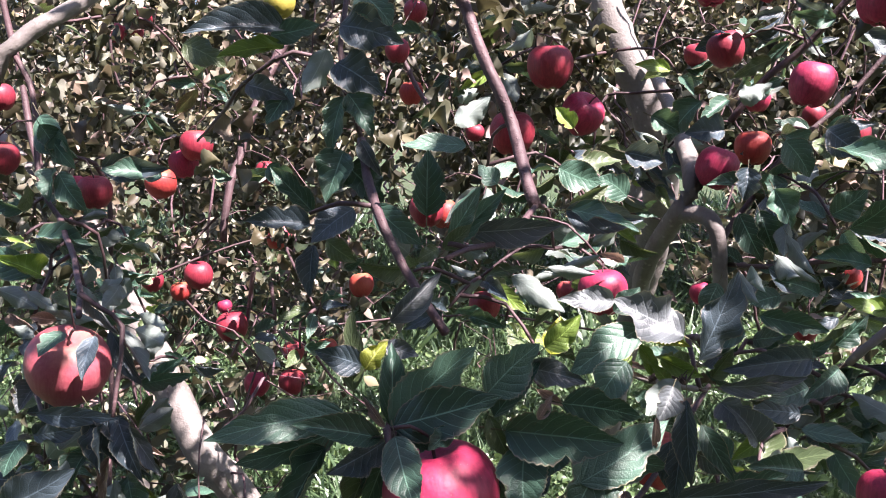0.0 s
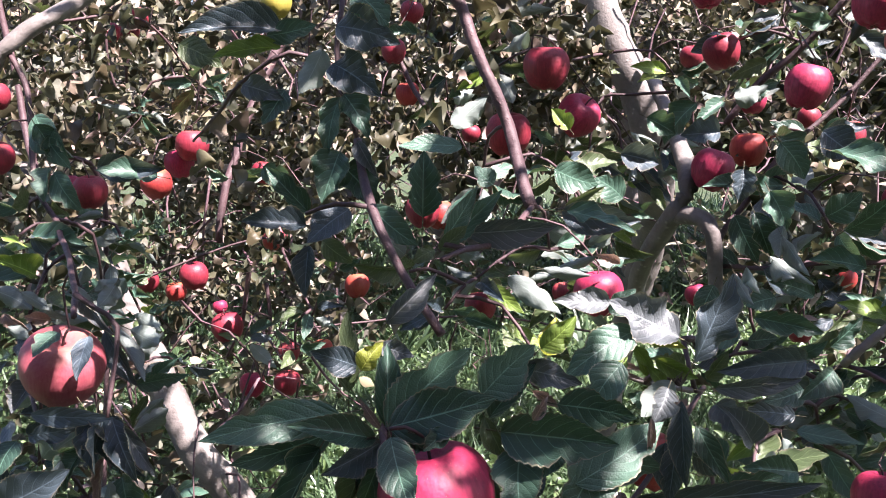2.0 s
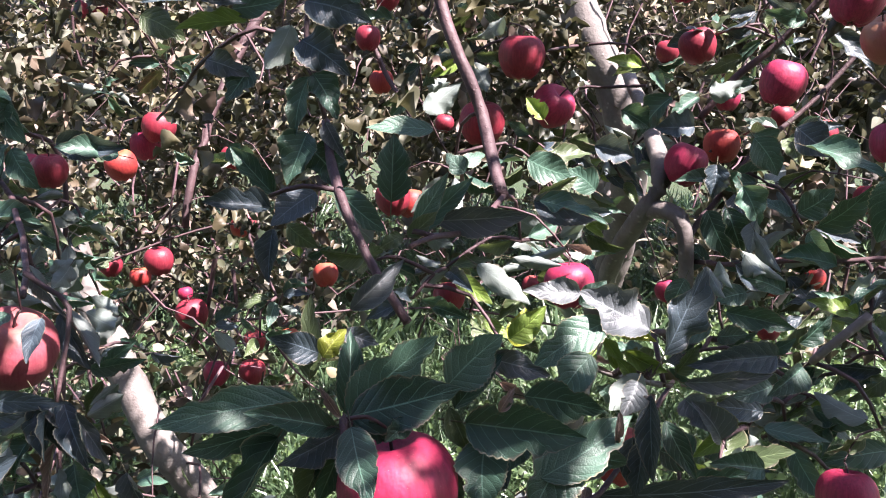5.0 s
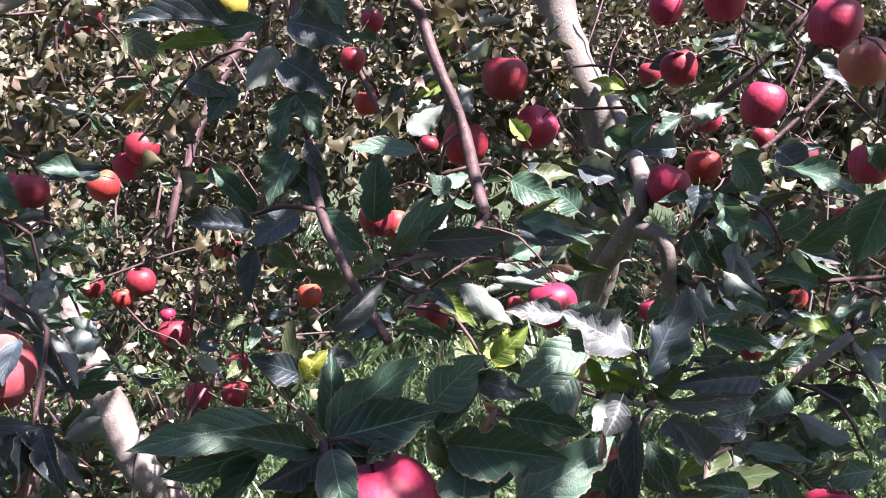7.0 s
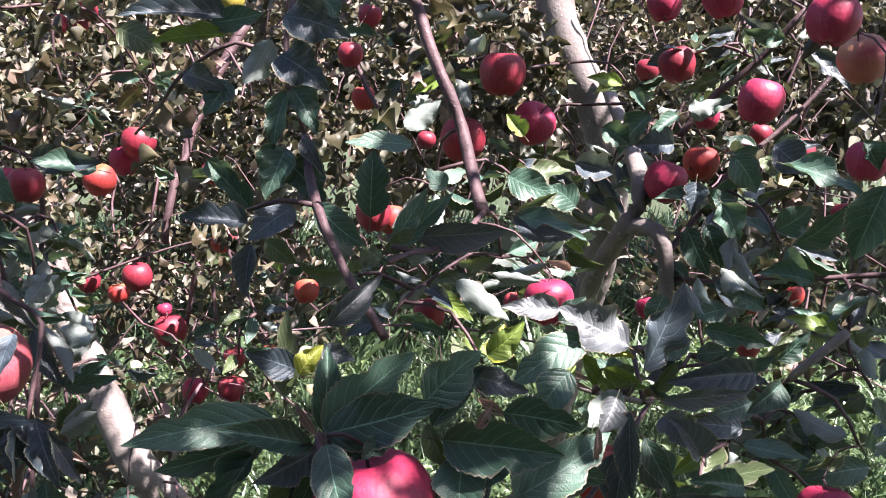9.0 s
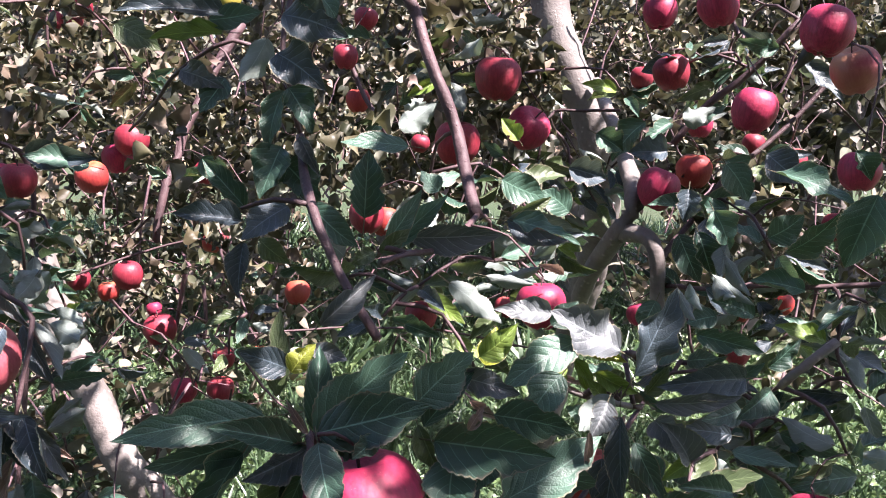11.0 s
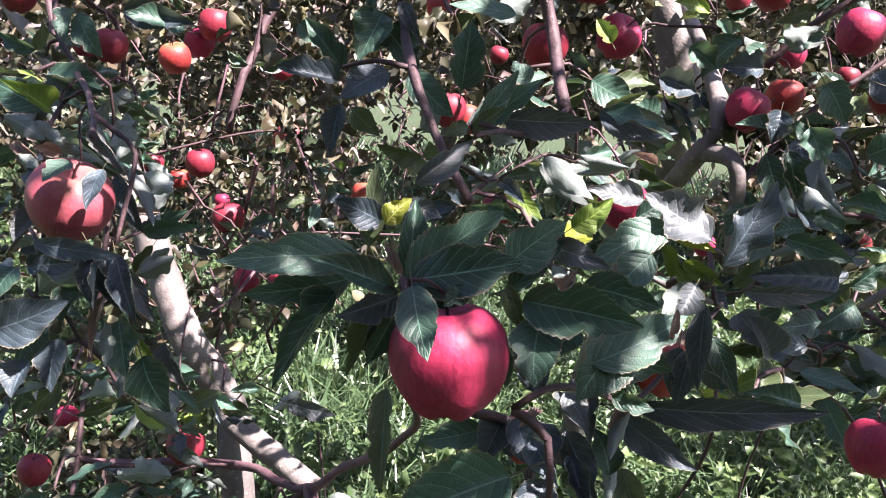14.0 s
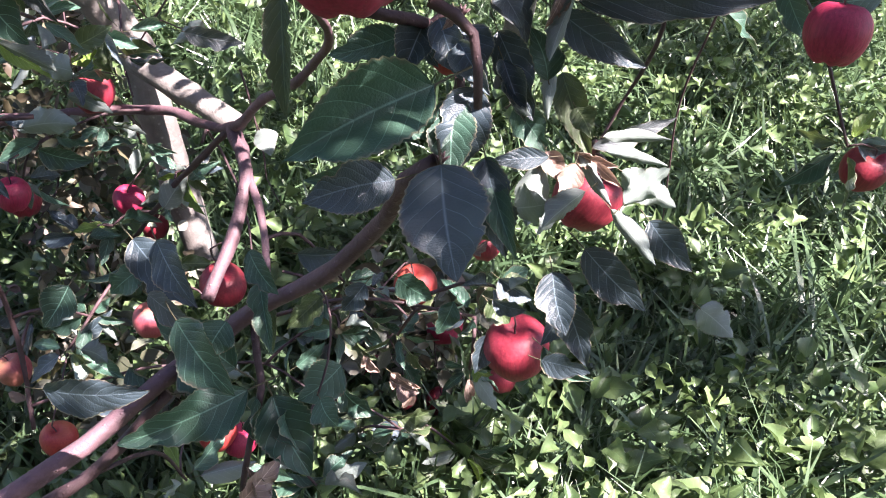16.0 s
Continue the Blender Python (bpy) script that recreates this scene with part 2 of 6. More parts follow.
def blade_of_leaf(rng, rows, cols, fold, arch, wave, teeth, twist, slot=0, roll=0.0, bites=0):
    """A leaf one long (along y) and one wide: folded at the midrib, arched, with a wavy, toothed, partly rolled and bitten edge."""
    u = {4: np.array((0, 0.2, 0.68, 1)), 5: np.array((0, 0.14, 0.45, 0.8, 1))}.get(rows, np.linspace(0, 1, rows))
    half = np.sin(np.pi * u ** 0.8) ** 0.8 * (1 - 0.3 * u ** 3)
    half = half / half.max() * 0.5
    half[0], half[-1] = (0.012, 0.002) if rows > 5 else (0.12, 0.07)
    ph1, ph2 = rng.uniform(0, 6.28, 2)
    nibble = np.ones((2, len(u)))
    for _ in range(bites):
        at, wide, deep = rng.uniform(0.3, 0.85), rng.uniform(0.03, 0.08), rng.uniform(0.15, 0.42)
        nibble[rng.integers(0, 2)] -= deep * np.exp(-((u - at) / wide) ** 2)
    s = np.sin(np.linspace(-1, 1, cols) * 1.5708) * 0.35 + np.linspace(-1, 1, cols) * 0.65
    bow = rng.uniform(-0.07, 0.07)
    V, UV = [], []
    for i, t in enumerate(u):
        jag = 1 + teeth * (1 if i % 2 else -1) * (0.08 < t < 0.96)
        for v in s:
            edge, side = abs(v), int(v > 0)
            ph = ph2 if side else ph1
            w = half[i] * nibble[side][i] * (1 + 0.06 * np.sin(6.1 * t + ph))
            x = v * w * (jag if edge > 0.99 else 1.0) * (1 - 0.3 * roll * edge ** 2) + bow * np.sin(np.pi * t)
            z = fold * (edge ** 1.3) * w + arch * (0.25 - (t - 0.5) ** 2) - 0.35 * arch * t
            z += wave * edge ** 2 * (np.sin(8.5 * t + ph) + 0.5 * np.sin(19 * t + 2 * ph)) * w * 2
            z += twist * v * w * (t - 0.3) + roll * edge ** 3 * w * (0.6 + 0.4 * np.sin(4 * t + ph))
            z += 0.006 * np.sin(34 * t - 10 * edge) * edge * (rows > 9)
            V.append((x, t + 0.02 * np.sin(9 * t + ph1) * edge, z))
            UV.append((0.5 + 0.5 * v, t))
    V, UV = np.array(V), np.array(UV)
    q = np.array([(i * cols + j, i * cols + j + 1, (i + 1) * cols + j + 1, (i + 1) * cols + j) for i in range(rows - 1) for j in range(cols - 1)])
    return V, q, np.full(len(q), slot), UV


def leaf_stalk():
    """A short thin stalk below the leaf's base."""
    V, Q = [], []
    for i, (y, z, r) in enumerate(((-0.26, -0.07, 0.011), (-0.13, -0.02, 0.009), (0.03, -0.004, 0.008))):
        V += [(r * math.cos(a) * 2, y, z + r * math.sin(a)) for a in (0.5, 2.1, 3.7, 5.2)]
    for i in range(2):
        Q += [(i * 4 + k, i * 4 + (k + 1) % 4, i * 4 + 4 + (k + 1) % 4, i * 4 + 4 + k) for k in range(4)]
    return np.array(V), np.array(Q)


RNG = np.random.default_rng(7)
# fold, arch, wave, twist and roll of each kind of leaf
HABITS = {
    "flat": (0.22, 0.35, 0.07, 0.2, 0.0),
    "fold": (0.95, 0.5, 0.09, 0.3, 0.0),
    "wave": (0.35, 0.45, 0.17, 0.5, 0.25),
    "curl": (0.6, 0.8, 0.18, 0.6, 1.1),
}
SHAPES, KINDS = [], {}
for kind, (fold, arch, wave, twist, roll) in HABITS.items():
    KINDS[kind] = []
    for k in range(4):
        V, Q, S, UV = blade_of_leaf(RNG, 35, 9, fold * RNG.uniform(0.75, 1.25), arch * RNG.uniform(0.6, 1.3), wave * RNG.uniform(0.7, 1.3), RNG.uniform(0.025, 0.045), twist * RNG.uniform(-1, 1), 0, roll, (0, 1, 2, 3)[k])
        sv, sq = leaf_stalk()
        KINDS[kind].append(len(SHAPES))
        SHAPES.append((np.vstack([V, sv]), np.vstack([Q, sq + len(V)]), np.concatenate([S, np.ones(len(sq), int)]), np.vstack([UV, np.full((len(sv), 2), 0.5)])))
LEAF_MESH = {(k, tone): mesh_of("leaf", *SHAPES[k][:2], (LEAF[tone][0], PETIOLE), *SHAPES[k][2:]) for k in range(len(SHAPES)) for tone in LEAF}
# underside colour, also painted on leaves that only the sun whitens
for k in range(len(SHAPES)):
    LEAF_MESH[k, "pale"] = mesh_of("leaf", *SHAPES[k][:2], (LEAF["green"][1], PETIOLE), *SHAPES[k][2:])


def leaf_on(tree, base, tip, width, turn=0.0, shape="", tone="green"):
    """One leaf from base to tip; turn swings its upper face round its length, 0 facing -y."""
    if tone == "pale":
        turn += 180
    b, t = Vector(base), Vector(tip)
    y = (t - b).normalized()
    z = Vector((0, -1, 0.3))
    z = (z - y * z.dot(y)).normalized()
    z = Matrix.Rotation(radians(turn), 3, y) @ z
    x = y.cross(z)
    n = (t - b).length
    ob = new("leaf", LEAF_MESH[random.choice(KINDS[shape or random.choice(("flat", "fold", "wave", "wave", "curl"))]), tone])
    ob.parent = tree
    tagged(ob, {"pale": "leaf in its pale underside colour, also for sun-whitened leaves", "yellow": "yellowing leaf", "dry": "withered brown leaf", "lime": "young bright green leaf", "sky_sheen": "leaf with a pale sky sheen put into its colour"}.get(tone, ""))
    m = Matrix((x * width, y * n, z * 0.75 * min(n, 1.3 * width))).transposed().to_4x4()
    m.translation = b
    ob.matrix_basis = m
    return ob


def smooth_line(points, step=0.025):
    """A rounded line through a few points."""
    p = [Vector(q) for q in points]
    p = [p[0] * 2 - p[1]] + p + [p[-1] * 2 - p[-2]]
    out = []
    for i in range(1, len(p) - 2):
        n = max(2, int((p[i + 1] - p[i]).length / step))
        for k in range(n):
            t = k / n
            a, b, c, d = p[i - 1], p[i], p[i + 1], p[i + 2]
            out.append(0.5 * (2 * b + (c - a) * t + (2 * a - 5 * b + 4 * c - d) * t * t + (3 * b - a - 3 * c + d) * t ** 3))
    return out + [p[-2]]


def tube(points, r0, r1, sides, rough=0.0, seed=0.0):
    bm = bmesh.new()
    rings, n = [], len(points)
    up = Vector((0.31, 0.2, 0.93))
    for i, c in enumerate(points):
        d = (points[min(i + 1, n - 1)] - points[max(i - 1, 0)]).normalized()
        x = d.cross(up if abs(d.dot(up)) < 0.95 else Vector((1, 0, 0))).normalized()
        y = d.cross(x)
        r = r0 + (r1 - r0) * i / (n - 1)
        ring = []
        for k in range(sides):
            a = 2 * math.pi * k / sides
            o = x * math.cos(a) + y * math.sin(a)
            k1 = 1 + rough * (noise.noise(c * 22 + o * 0.8 + Vector((seed, 0, 0))) + 0.6 * noise.noise(c * 70 + o * 1.5))
            ring.append(bm.verts.new(c + o * r * k1))
        rings.append(ring)
    for a, b in zip(rings, rings[1:]):
        for k in range(sides):
            bm.faces.new((a[k], a[(k + 1) % sides], b[(k + 1) % sides], b[k]))
    bm.faces.new(rings[0][::-1])
    bm.faces.new(rings[-1])
    return bm


NODES, SHOOTS = [], []


def branch(tree, name, points, r0, r1, material, label=""):
    line = smooth_line(points, 0.03 if r0 > 0.015 else 0.02)
    if name not in ("trunk", "limb"):
        line = [q + Vector((noise.noise(q * 9), noise.noise(q * 9 + Vector((5, 0, 0))), noise.noise(q * 9 + Vector((0, 7, 0))))) * min(0.008, r0 * 0.7) for q in line]
    NODES.extend(line)
    if r0 < 0.013:
        SHOOTS.extend(line)
    return part(name, tube(line, r0, r1, 16 if r0 > 0.03 else 10 if r0 > 0.008 else 6, 0.16 if r0 > 0.015 else 0.27, r0 * 1000), material, tree, label)


def join_to(tree, at, r, above=True):
    """A drooping twig from the nearest wood to a place."""
    at = Vector(at)
    best = min(NODES, key=lambda q: (q - at).length + (2.5 * max(0.0, at.z - q.z) if above else 0))
    if (best - at).length < 0.012:
        return
    mid = best.lerp(at, 0.5) + Vector((random.uniform(-1, 1), random.uniform(-1, 1), 1.2)) * 0.15 * (best - at).length
    line = smooth_line((best, mid, at), 0.03)
    part("twig", tube(line, r * 1.5, r, 5, 0.15), TWIG, tree)
    NODES.extend(line[2:])
    SHOOTS.extend(line[2:])


def spur(tree, at, count, size):
    """A rosette of leaves on a short spur."""
    at = Vector(at)
    join_to(tree, at, 0.0022)
    for k in range(count):
        a = 2.4 * k + random.uniform(-0.4, 0.4)
        d = Vector((math.cos(a), math.sin(a) * 0.8, random.uniform(-0.75, 0.75))).normalized()
        n = size * random.uniform(0.75, 1.2)
        b = at + d * 0.25 * n
        tone = random.choices(("green", "plum", "olive", "lime", "pale"), (5.2, 2.0, 2.6, 0.5, 2.6))[0]
        leaf_on(tree, b, b + d * n + Vector((0, 0, -0.15 * n)), n * random.uniform(0.36, 0.5), random.uniform(-75, 75), '', tone)


def scatter(name, places, ways, sizes, faces, templates, materials, rng, both=True):
    """Many small leaves in one mesh."""
    VV, QQ, SS, UU, base = [], [], [], [], 0
    pick = rng.integers(0, len(templates), len(places))
    for k, (V, Q, S, UV) in enumerate(templates):
        idx = np.nonzero(pick == k)[0]
        if not len(idx):
            continue
        y = ways[idx]
        z = faces[idx]
        z = z - y * np.sum(z * y, 1, keepdims=True)
        z /= np.linalg.norm(z, axis=1, keepdims=True) + 1e-9
        x = np.cross(y, z)
        L, Wd = sizes[idx, 0], sizes[idx, 1]
        M = np.stack([x * Wd[:, None], y * L[:, None], z * L[:, None]], 1)
        pts = np.einsum("vk,nkc->nvc", V, M) + places[idx][:, None, :]
        n = len(V)
        q = Q[None] + (base + np.arange(len(idx)) * n)[:, None, None]
        VV.append(pts.reshape(-1, 3))
        QQ.append(q.reshape(-1, 4))
        SS.append(np.tile(S, len(idx)))
        UU.append(np.tile(UV, (len(idx), 1)))
        base += len(idx) * n
    return mesh_of(name, np.vstack(VV), np.vstack(QQ), materials, np.concatenate(SS), np.vstack(UU))


SMALL = [blade_of_leaf(RNG, 8, 3, RNG.uniform(0.1, 0.35), RNG.uniform(0.05, 0.3), 0.03, 0.0, RNG.uniform(-0.15, 0.15), int(k > 6)) for k in range(10)]
FAR = [blade_of_leaf(RNG, 4, 3, RNG.uniform(0.1, 0.35), RNG.uniform(0.05, 0.3), 0.03, 0.0, RNG.uniform(-0.15, 0.15), int(k > 6)) for k in range(10)]


def units(rng, n):
    v = rng.normal(size=(n, 3))
    return v / np.linalg.norm(v, axis=1, keepdims=True)


# shafts cut through the crowns to put sun on chosen ground, wood, leaves and fruit
GAPS = (((-0.38, 1.63, 0.69), 0.16), ((-0.43, 3.27, 0.1), 0.32), ((0.05, 3.36, 0.1), 0.36), ((0.68, 3.05, 0.1), 0.32), ((-0.3, 2.4, 0.1), 0.26),
        ((-0.7, 3.8, 0.1), 0.3), ((-0.37, 0.73, 1.35), 0.05), ((-0.32, 0.75, 0.68), 0.05), ((-0.10, 1.72, 0.10), 0.1), ((-0.51, 1.92, 0.10), 0.16),
        ((0.17, 0.75, 1.38), 0.07), ((0.07, 0.83, 1.39), 0.05), ((-0.17, 0.62, 1.33), 0.028), ((0.22, 0.82, 0.97), 0.06), ((-0.2, 0.72, 0.62), 0.05),
        ((-0.42, 0.8, 0.66), 0.05), ((0.0, 0.60, 1.31), 0.022), ((0.52, 2.23, 1.66), 0.07), ((0.087, 0.811, 1.36), 0.04), ((-0.08, 0.70, 1.36), 0.03),)
GAPS += (((-0.78, 3.44, 0.1), 0.20), ((-0.47, 3.01, 0.1), 0.14), ((-0.78, 3.68, 0.1), 0.20), ((-0.55, 2.95, 0.1), 0.20), ((-0.82, 3.63, 0.1), 0.30),
        ((1.20, 1.99, 0.1), 0.13), ((0.54, 1.33, 0.1), 0.08), ((0.33, 1.32, 0.1), 0.07), ((0.79, 1.40, 0.1), 0.07), ((1.00, 2.85, 0.1), 0.15),
        ((1.27, 2.59, 0.1), 0.15), ((-0.45, 0.9, 1.34), 0.04), ((0.41, 1.39, 1.39), 0.09), ((-0.09, 0.84, 0.84), 0.07), ((-0.23, 1.15, 0.65), 0.06),
        ((-0.19, 0.71, 0.80), 0.03), ((0.21, 0.73, 1.04), 0.09), ((-0.05, 0.70, 1.09), 0.042), ((0.03, 0.66, 1.02), 0.04), ((-0.42, 1.69, 0.68), 0.06),)
GAPS += (((1.51, 3.03, 1.75), 0.3), ((1.31, 2.82, 1.59), 0.2), ((1.10, 3.07, 1.94), 0.22), ((1.63, 3.01, 1.57), 0.22), ((0.84, 1.64, 1.73), 0.09),
        ((-0.17, 3.27, 1.67), 0.2), ((0.06, 0.81, 1.39), 0.08), ((0.08, 0.73, 1.37), 0.07), ((0.46, 0.94, 1.30), 0.08),
        ((-0.02, 0.61, 1.34), 0.035), ((-1.38, 3.12, 1.83), 0.22), ((-1.14, 3.09, 1.62), 0.2), ((-1.12, 2.84, 1.24), 0.18), ((0.07, 0.82, 1.46), 0.07),)

# small openings added at random to fleck the near leaves with sun
for _ in range(9):
    GAPS += (((RNG.uniform(-0.6, 0.75), RNG.uniform(0.6, 1.4), RNG.uniform(0.6, 1.6)), RNG.uniform(0.04, 0.055)),)


def in_gap(p):
    """True where a place lies in one of the openings."""
    hit = np.zeros(len(p), bool)
    s = np.array(SUN)
    for at, r in GAPS:
        o = p - np.array(at)
        along = o @ s
        hit |= (np.linalg.norm(o - along[:, None] * s, axis=1) < r) & (along > 0.15)
    return hit


def crown(tree, blobs, seed, size=0.048, label="dense dull green foliage, pale undersides lightened as sunlit specks", shapes=SMALL):
    """Leaves in tufts through some round clouds (centre, radii, number of tufts)."""
    rng = np.random.default_rng(seed)
    P, Wy, F, S = [], [], [], []
    for c, r, n in blobs:
        rad = rng.uniform(0.15, 1, n) ** 0.45
        core = np.array(c) + units(rng, n) * rad[:, None] * np.array(r)
        kept = ~in_gap(core)
        for k in range(6):
            d = units(rng, n)
            d[:, 2] -= 0.25
            d /= np.linalg.norm(d, axis=1, keepdims=True)
            L = size * rng.uniform(0.65, 1.25, n)
            P.append((core + d * 0.25 * L[:, None] + rng.normal(size=(n, 3)) * 0.012)[kept])
            Wy.append(d[kept])
            f = units(rng, n) * 0.75 + np.array([0.05, -0.1, 0.75])
            F.append(f[kept])
            S.append(np.stack([L, L * rng.uniform(0.42, 0.6, n)], 1)[kept])
    me = scatter("crown", np.vstack(P), np.vstack(Wy), np.vstack(S), np.vstack(F), shapes, CROWN, rng)
    ob = new("crown", me)
    ob.parent = tree
    return tagged(ob, label, kind="stuff")


def tree_root(label, at=(0, 0, 0)):
    ob = new("apple_tree")
    ob.empty_display_size = 0.2
    ob.location = at
    return tagged(ob, label, "tree", "apple trees in the orchard")


# ---- ground ----
def ground():
    s = np.concatenate([-np.geomspace(0.05, 400, 70)[::-1], [0], np.geomspace(0.05, 400, 70)])
    n = len(s)
    V = [(x, y + 2.0, 0.02 * noise.noise(Vector((x * 0.9, y * 0.9, 0))) + 0.012 * noise.noise(Vector((x * 4, y * 4, 3))) - 0.02) for y in s for x in s]
    Q = [(j * n + i, j * n + i + 1, (j + 1) * n + i + 1, (j + 1) * n + i) for j in range(n - 1) for i in range(n - 1)]
    ob = new("ground", mesh_of("ground", V, Q, (GROUND,)))
    tagged(ob, "orchard ground of soil under grass and weeds", "ground", kind="structure")


ground()

# ---- the tree beside the big pale trunk ----
tree_left = tree_root("old apple tree with a leaning grey trunk and fruit-laden low branches")
branch(tree_left, 'trunk', ((-0.395, 1.749, -0.011), (-0.430, 1.755, 0.245), (-0.469, 1.765, 0.456), (-0.495, 1.775, 0.609), (-0.515, 1.790, 0.713), (-0.601, 1.756, 0.868), (-0.675, 1.792, 0.994), (-0.732, 1.811, 1.132), (-0.781, 1.835, 1.240), (-0.814, 1.829, 1.341)), 0.0390, 0.0360, BARK, 'smooth grey-brown trunk')
branch(tree_left, 'branch', ((-0.814, 1.829, 1.341), (-0.841, 1.699, 1.419), (-0.925, 1.773, 1.561), (-0.982, 1.838, 1.807), (-1.039, 1.837, 2.172)), 0.0085, 0.0055, TWIG, '')
branch(tree_left, 'limb', ((-0.814, 1.829, 1.341), (-1.103, 2.123, 1.462), (-1.418, 2.309, 1.790), (-1.250, 1.700, 2.500), (-0.950, 0.850, 2.450), (-0.300, 0.000, 2.720), (0.350, -0.500, 2.800)), 0.0350, 0.0120, BARK, 'long limb arching out of view, added to carry shading clumps')
branch(tree_left, 'limb', ((-1.250, 1.700, 2.500), (-1.200, 2.200, 2.550), (-0.600, 2.600, 2.700)), 0.0200, 0.0100, BARK, '')
branch(tree_left, 'limb', ((-0.499, 1.730, 0.708), (-0.425, 1.683, 0.683), (-0.351, 1.626, 0.666), (-0.276, 1.582, 0.638)), 0.0280, 0.0240, BARK, 'pale limb in full sun')
branch(tree_left, 'branch', ((-0.794, 1.596, 0.632), (-0.668, 1.599, 0.639), (-0.520, 1.607, 0.655), (-0.396, 1.544, 0.685), (-0.317, 1.459, 0.705), (-0.262, 1.401, 0.726), (-0.167, 1.200, 0.878), (-0.101, 1.038, 0.989), (-0.053, 0.912, 1.095), (-0.068, 0.781, 1.174), (-0.062, 0.740, 1.238), (-0.068, 0.655, 1.303)), 0.0115, 0.0030, LIT_TWIG, 'reddish brown branch')
branch(tree_left, 'branch', ((-0.750, 0.620, 0.000), (-0.477, 0.677, 0.589), (-0.415, 0.698, 0.638), (-0.323, 0.750, 0.677), (-0.242, 0.820, 0.711), (-0.167, 0.858, 0.761), (-0.070, 0.824, 0.859), (0.000, 0.762, 0.974), (0.018, 0.721, 1.042), (0.042, 0.692, 1.073)), 0.0155, 0.0080, LIT_TWIG, 'smooth purplish brown branch')
branch(tree_left, 'branch', ((-0.392, 0.736, 0.587), (-0.338, 0.759, 0.608), (-0.290, 0.782, 0.649), (-0.243, 0.814, 0.691)), 0.0085, 0.0070, TWIG, '')
branch(tree_left, 'branch', ((-0.250, 1.386, 0.736), (-0.210, 1.272, 0.727), (-0.219, 1.212, 0.690), (-0.238, 1.145, 0.652), (-0.254, 1.085, 0.613)), 0.0125, 0.0100, LIT_TWIG, '')
branch(tree_left, 'branch', ((-0.210, 1.272, 0.727), (-0.185, 1.187, 0.697), (-0.168, 1.104, 0.663), (-0.154, 0.962, 0.646)), 0.0070, 0.0055, LIT_TWIG, '')
branch(tree_left, 'twig', ((-0.262, 1.400, 0.723), (-0.342, 1.466, 0.622), (-0.432, 1.545, 0.497), (-0.528, 1.600, 0.346)), 0.0070, 0.0050, TWIG, '')
branch(tree_left, 'twig', ((-0.148, 0.867, 0.766), (-0.140, 0.833, 0.727), (-0.135, 0.810, 0.702), (-0.151, 0.776, 0.646), (-0.161, 0.755, 0.591)), 0.0055, 0.0040, TWIG, 'knobbly fruiting spur')
branch(tree_left, 'twig', ((-0.114, 0.880, 0.823), (-0.075, 0.875, 0.811), (-0.058, 0.851, 0.781), (-0.060, 0.817, 0.742), (-0.071, 0.790, 0.715)), 0.0016, 0.0012, TWIG, '')
branch(tree_left, 'branch', ((-0.664, 1.288, 1.610), (-0.650, 1.352, 1.547), (-0.620, 1.418, 1.467), (-0.630, 1.355, 1.018), (-0.628, 1.308, 0.898), (-0.617, 1.263, 0.799), (-0.613, 1.220, 0.721), (-0.603, 1.174, 0.648), (-0.596, 1.178, 0.449), (-0.581, 1.115, 0.301)), 0.0045, 0.0045, TWIG, '')
branch(tree_left, 'twig', ((-0.618, 1.271, 0.813), (-0.579, 1.282, 0.799), (-0.535, 1.299, 0.796)), 0.0060, 0.0040, TWIG, '')
branch(tree_left, 'branch', ((-0.850, 0.900, 2.200), (-0.778, 1.278, 1.665), (-0.713, 1.311, 1.704), (-0.673, 1.327, 1.739), (-0.636, 1.341, 1.765), (-0.590, 1.378, 1.804), (-0.518, 1.424, 1.876)), 0.0155, 0.0125, BARK, 'pale grey branch in sun')
branch(tree_left, 'twig', ((-0.702, 1.316, 1.704), (-0.680, 1.309, 1.663), (-0.664, 1.288, 1.610), (-0.642, 1.243, 1.498), (-0.576, 1.160, 1.445), (-0.432, 0.892, 1.419), (-0.362, 0.743, 1.398)), 0.0050, 0.0030, TWIG, '')
branch(tree_left, 'twig', ((-0.370, 0.765, 1.416), (-0.350, 0.760, 1.402), (-0.328, 0.755, 1.384), (-0.332, 0.740, 1.334), (-0.334, 0.731, 1.305)), 0.0030, 0.0020, TWIG, '')
branch(tree_left, 'branch', ((-0.498, 2.528, 1.900), (-0.607, 2.423, 1.653), (-0.641, 2.364, 1.526), (-0.664, 2.303, 1.418), (-0.685, 2.284, 1.279)), 0.0160, 0.0100, TWIG, '')
branch(tree_left, 'twig', ((0.025, 0.630, 1.229), (0.049, 0.635, 1.247), (0.092, 0.688, 1.233), (0.145, 0.734, 1.211), (0.247, 0.873, 1.268), (0.227, 0.819, 1.286), (0.221, 0.845, 1.333)), 0.0034, 0.0024, TWIG, '')
branch(tree_left, 'twig', ((-0.068, 0.781, 1.174), (-0.015, 0.759, 1.174), (0.034, 0.789, 1.153), (0.063, 0.810, 1.116), (0.060, 0.774, 1.076), (0.044, 0.692, 1.074)), 0.0055, 0.0055, TWIG, '')
branch(tree_left, 'twig', ((0.128, 0.778, 1.326), (0.149, 0.792, 1.314), (0.171, 0.795, 1.304), (0.225, 0.820, 1.286)), 0.0036, 0.0030, BARK, '')
branch(tree_left, 'twig', ((0.255, 0.881, 1.225), (0.256, 0.850, 1.137), (0.245, 0.895, 1.039), (0.220, 0.877, 0.989)), 0.0024, 0.0018, TWIG, '')
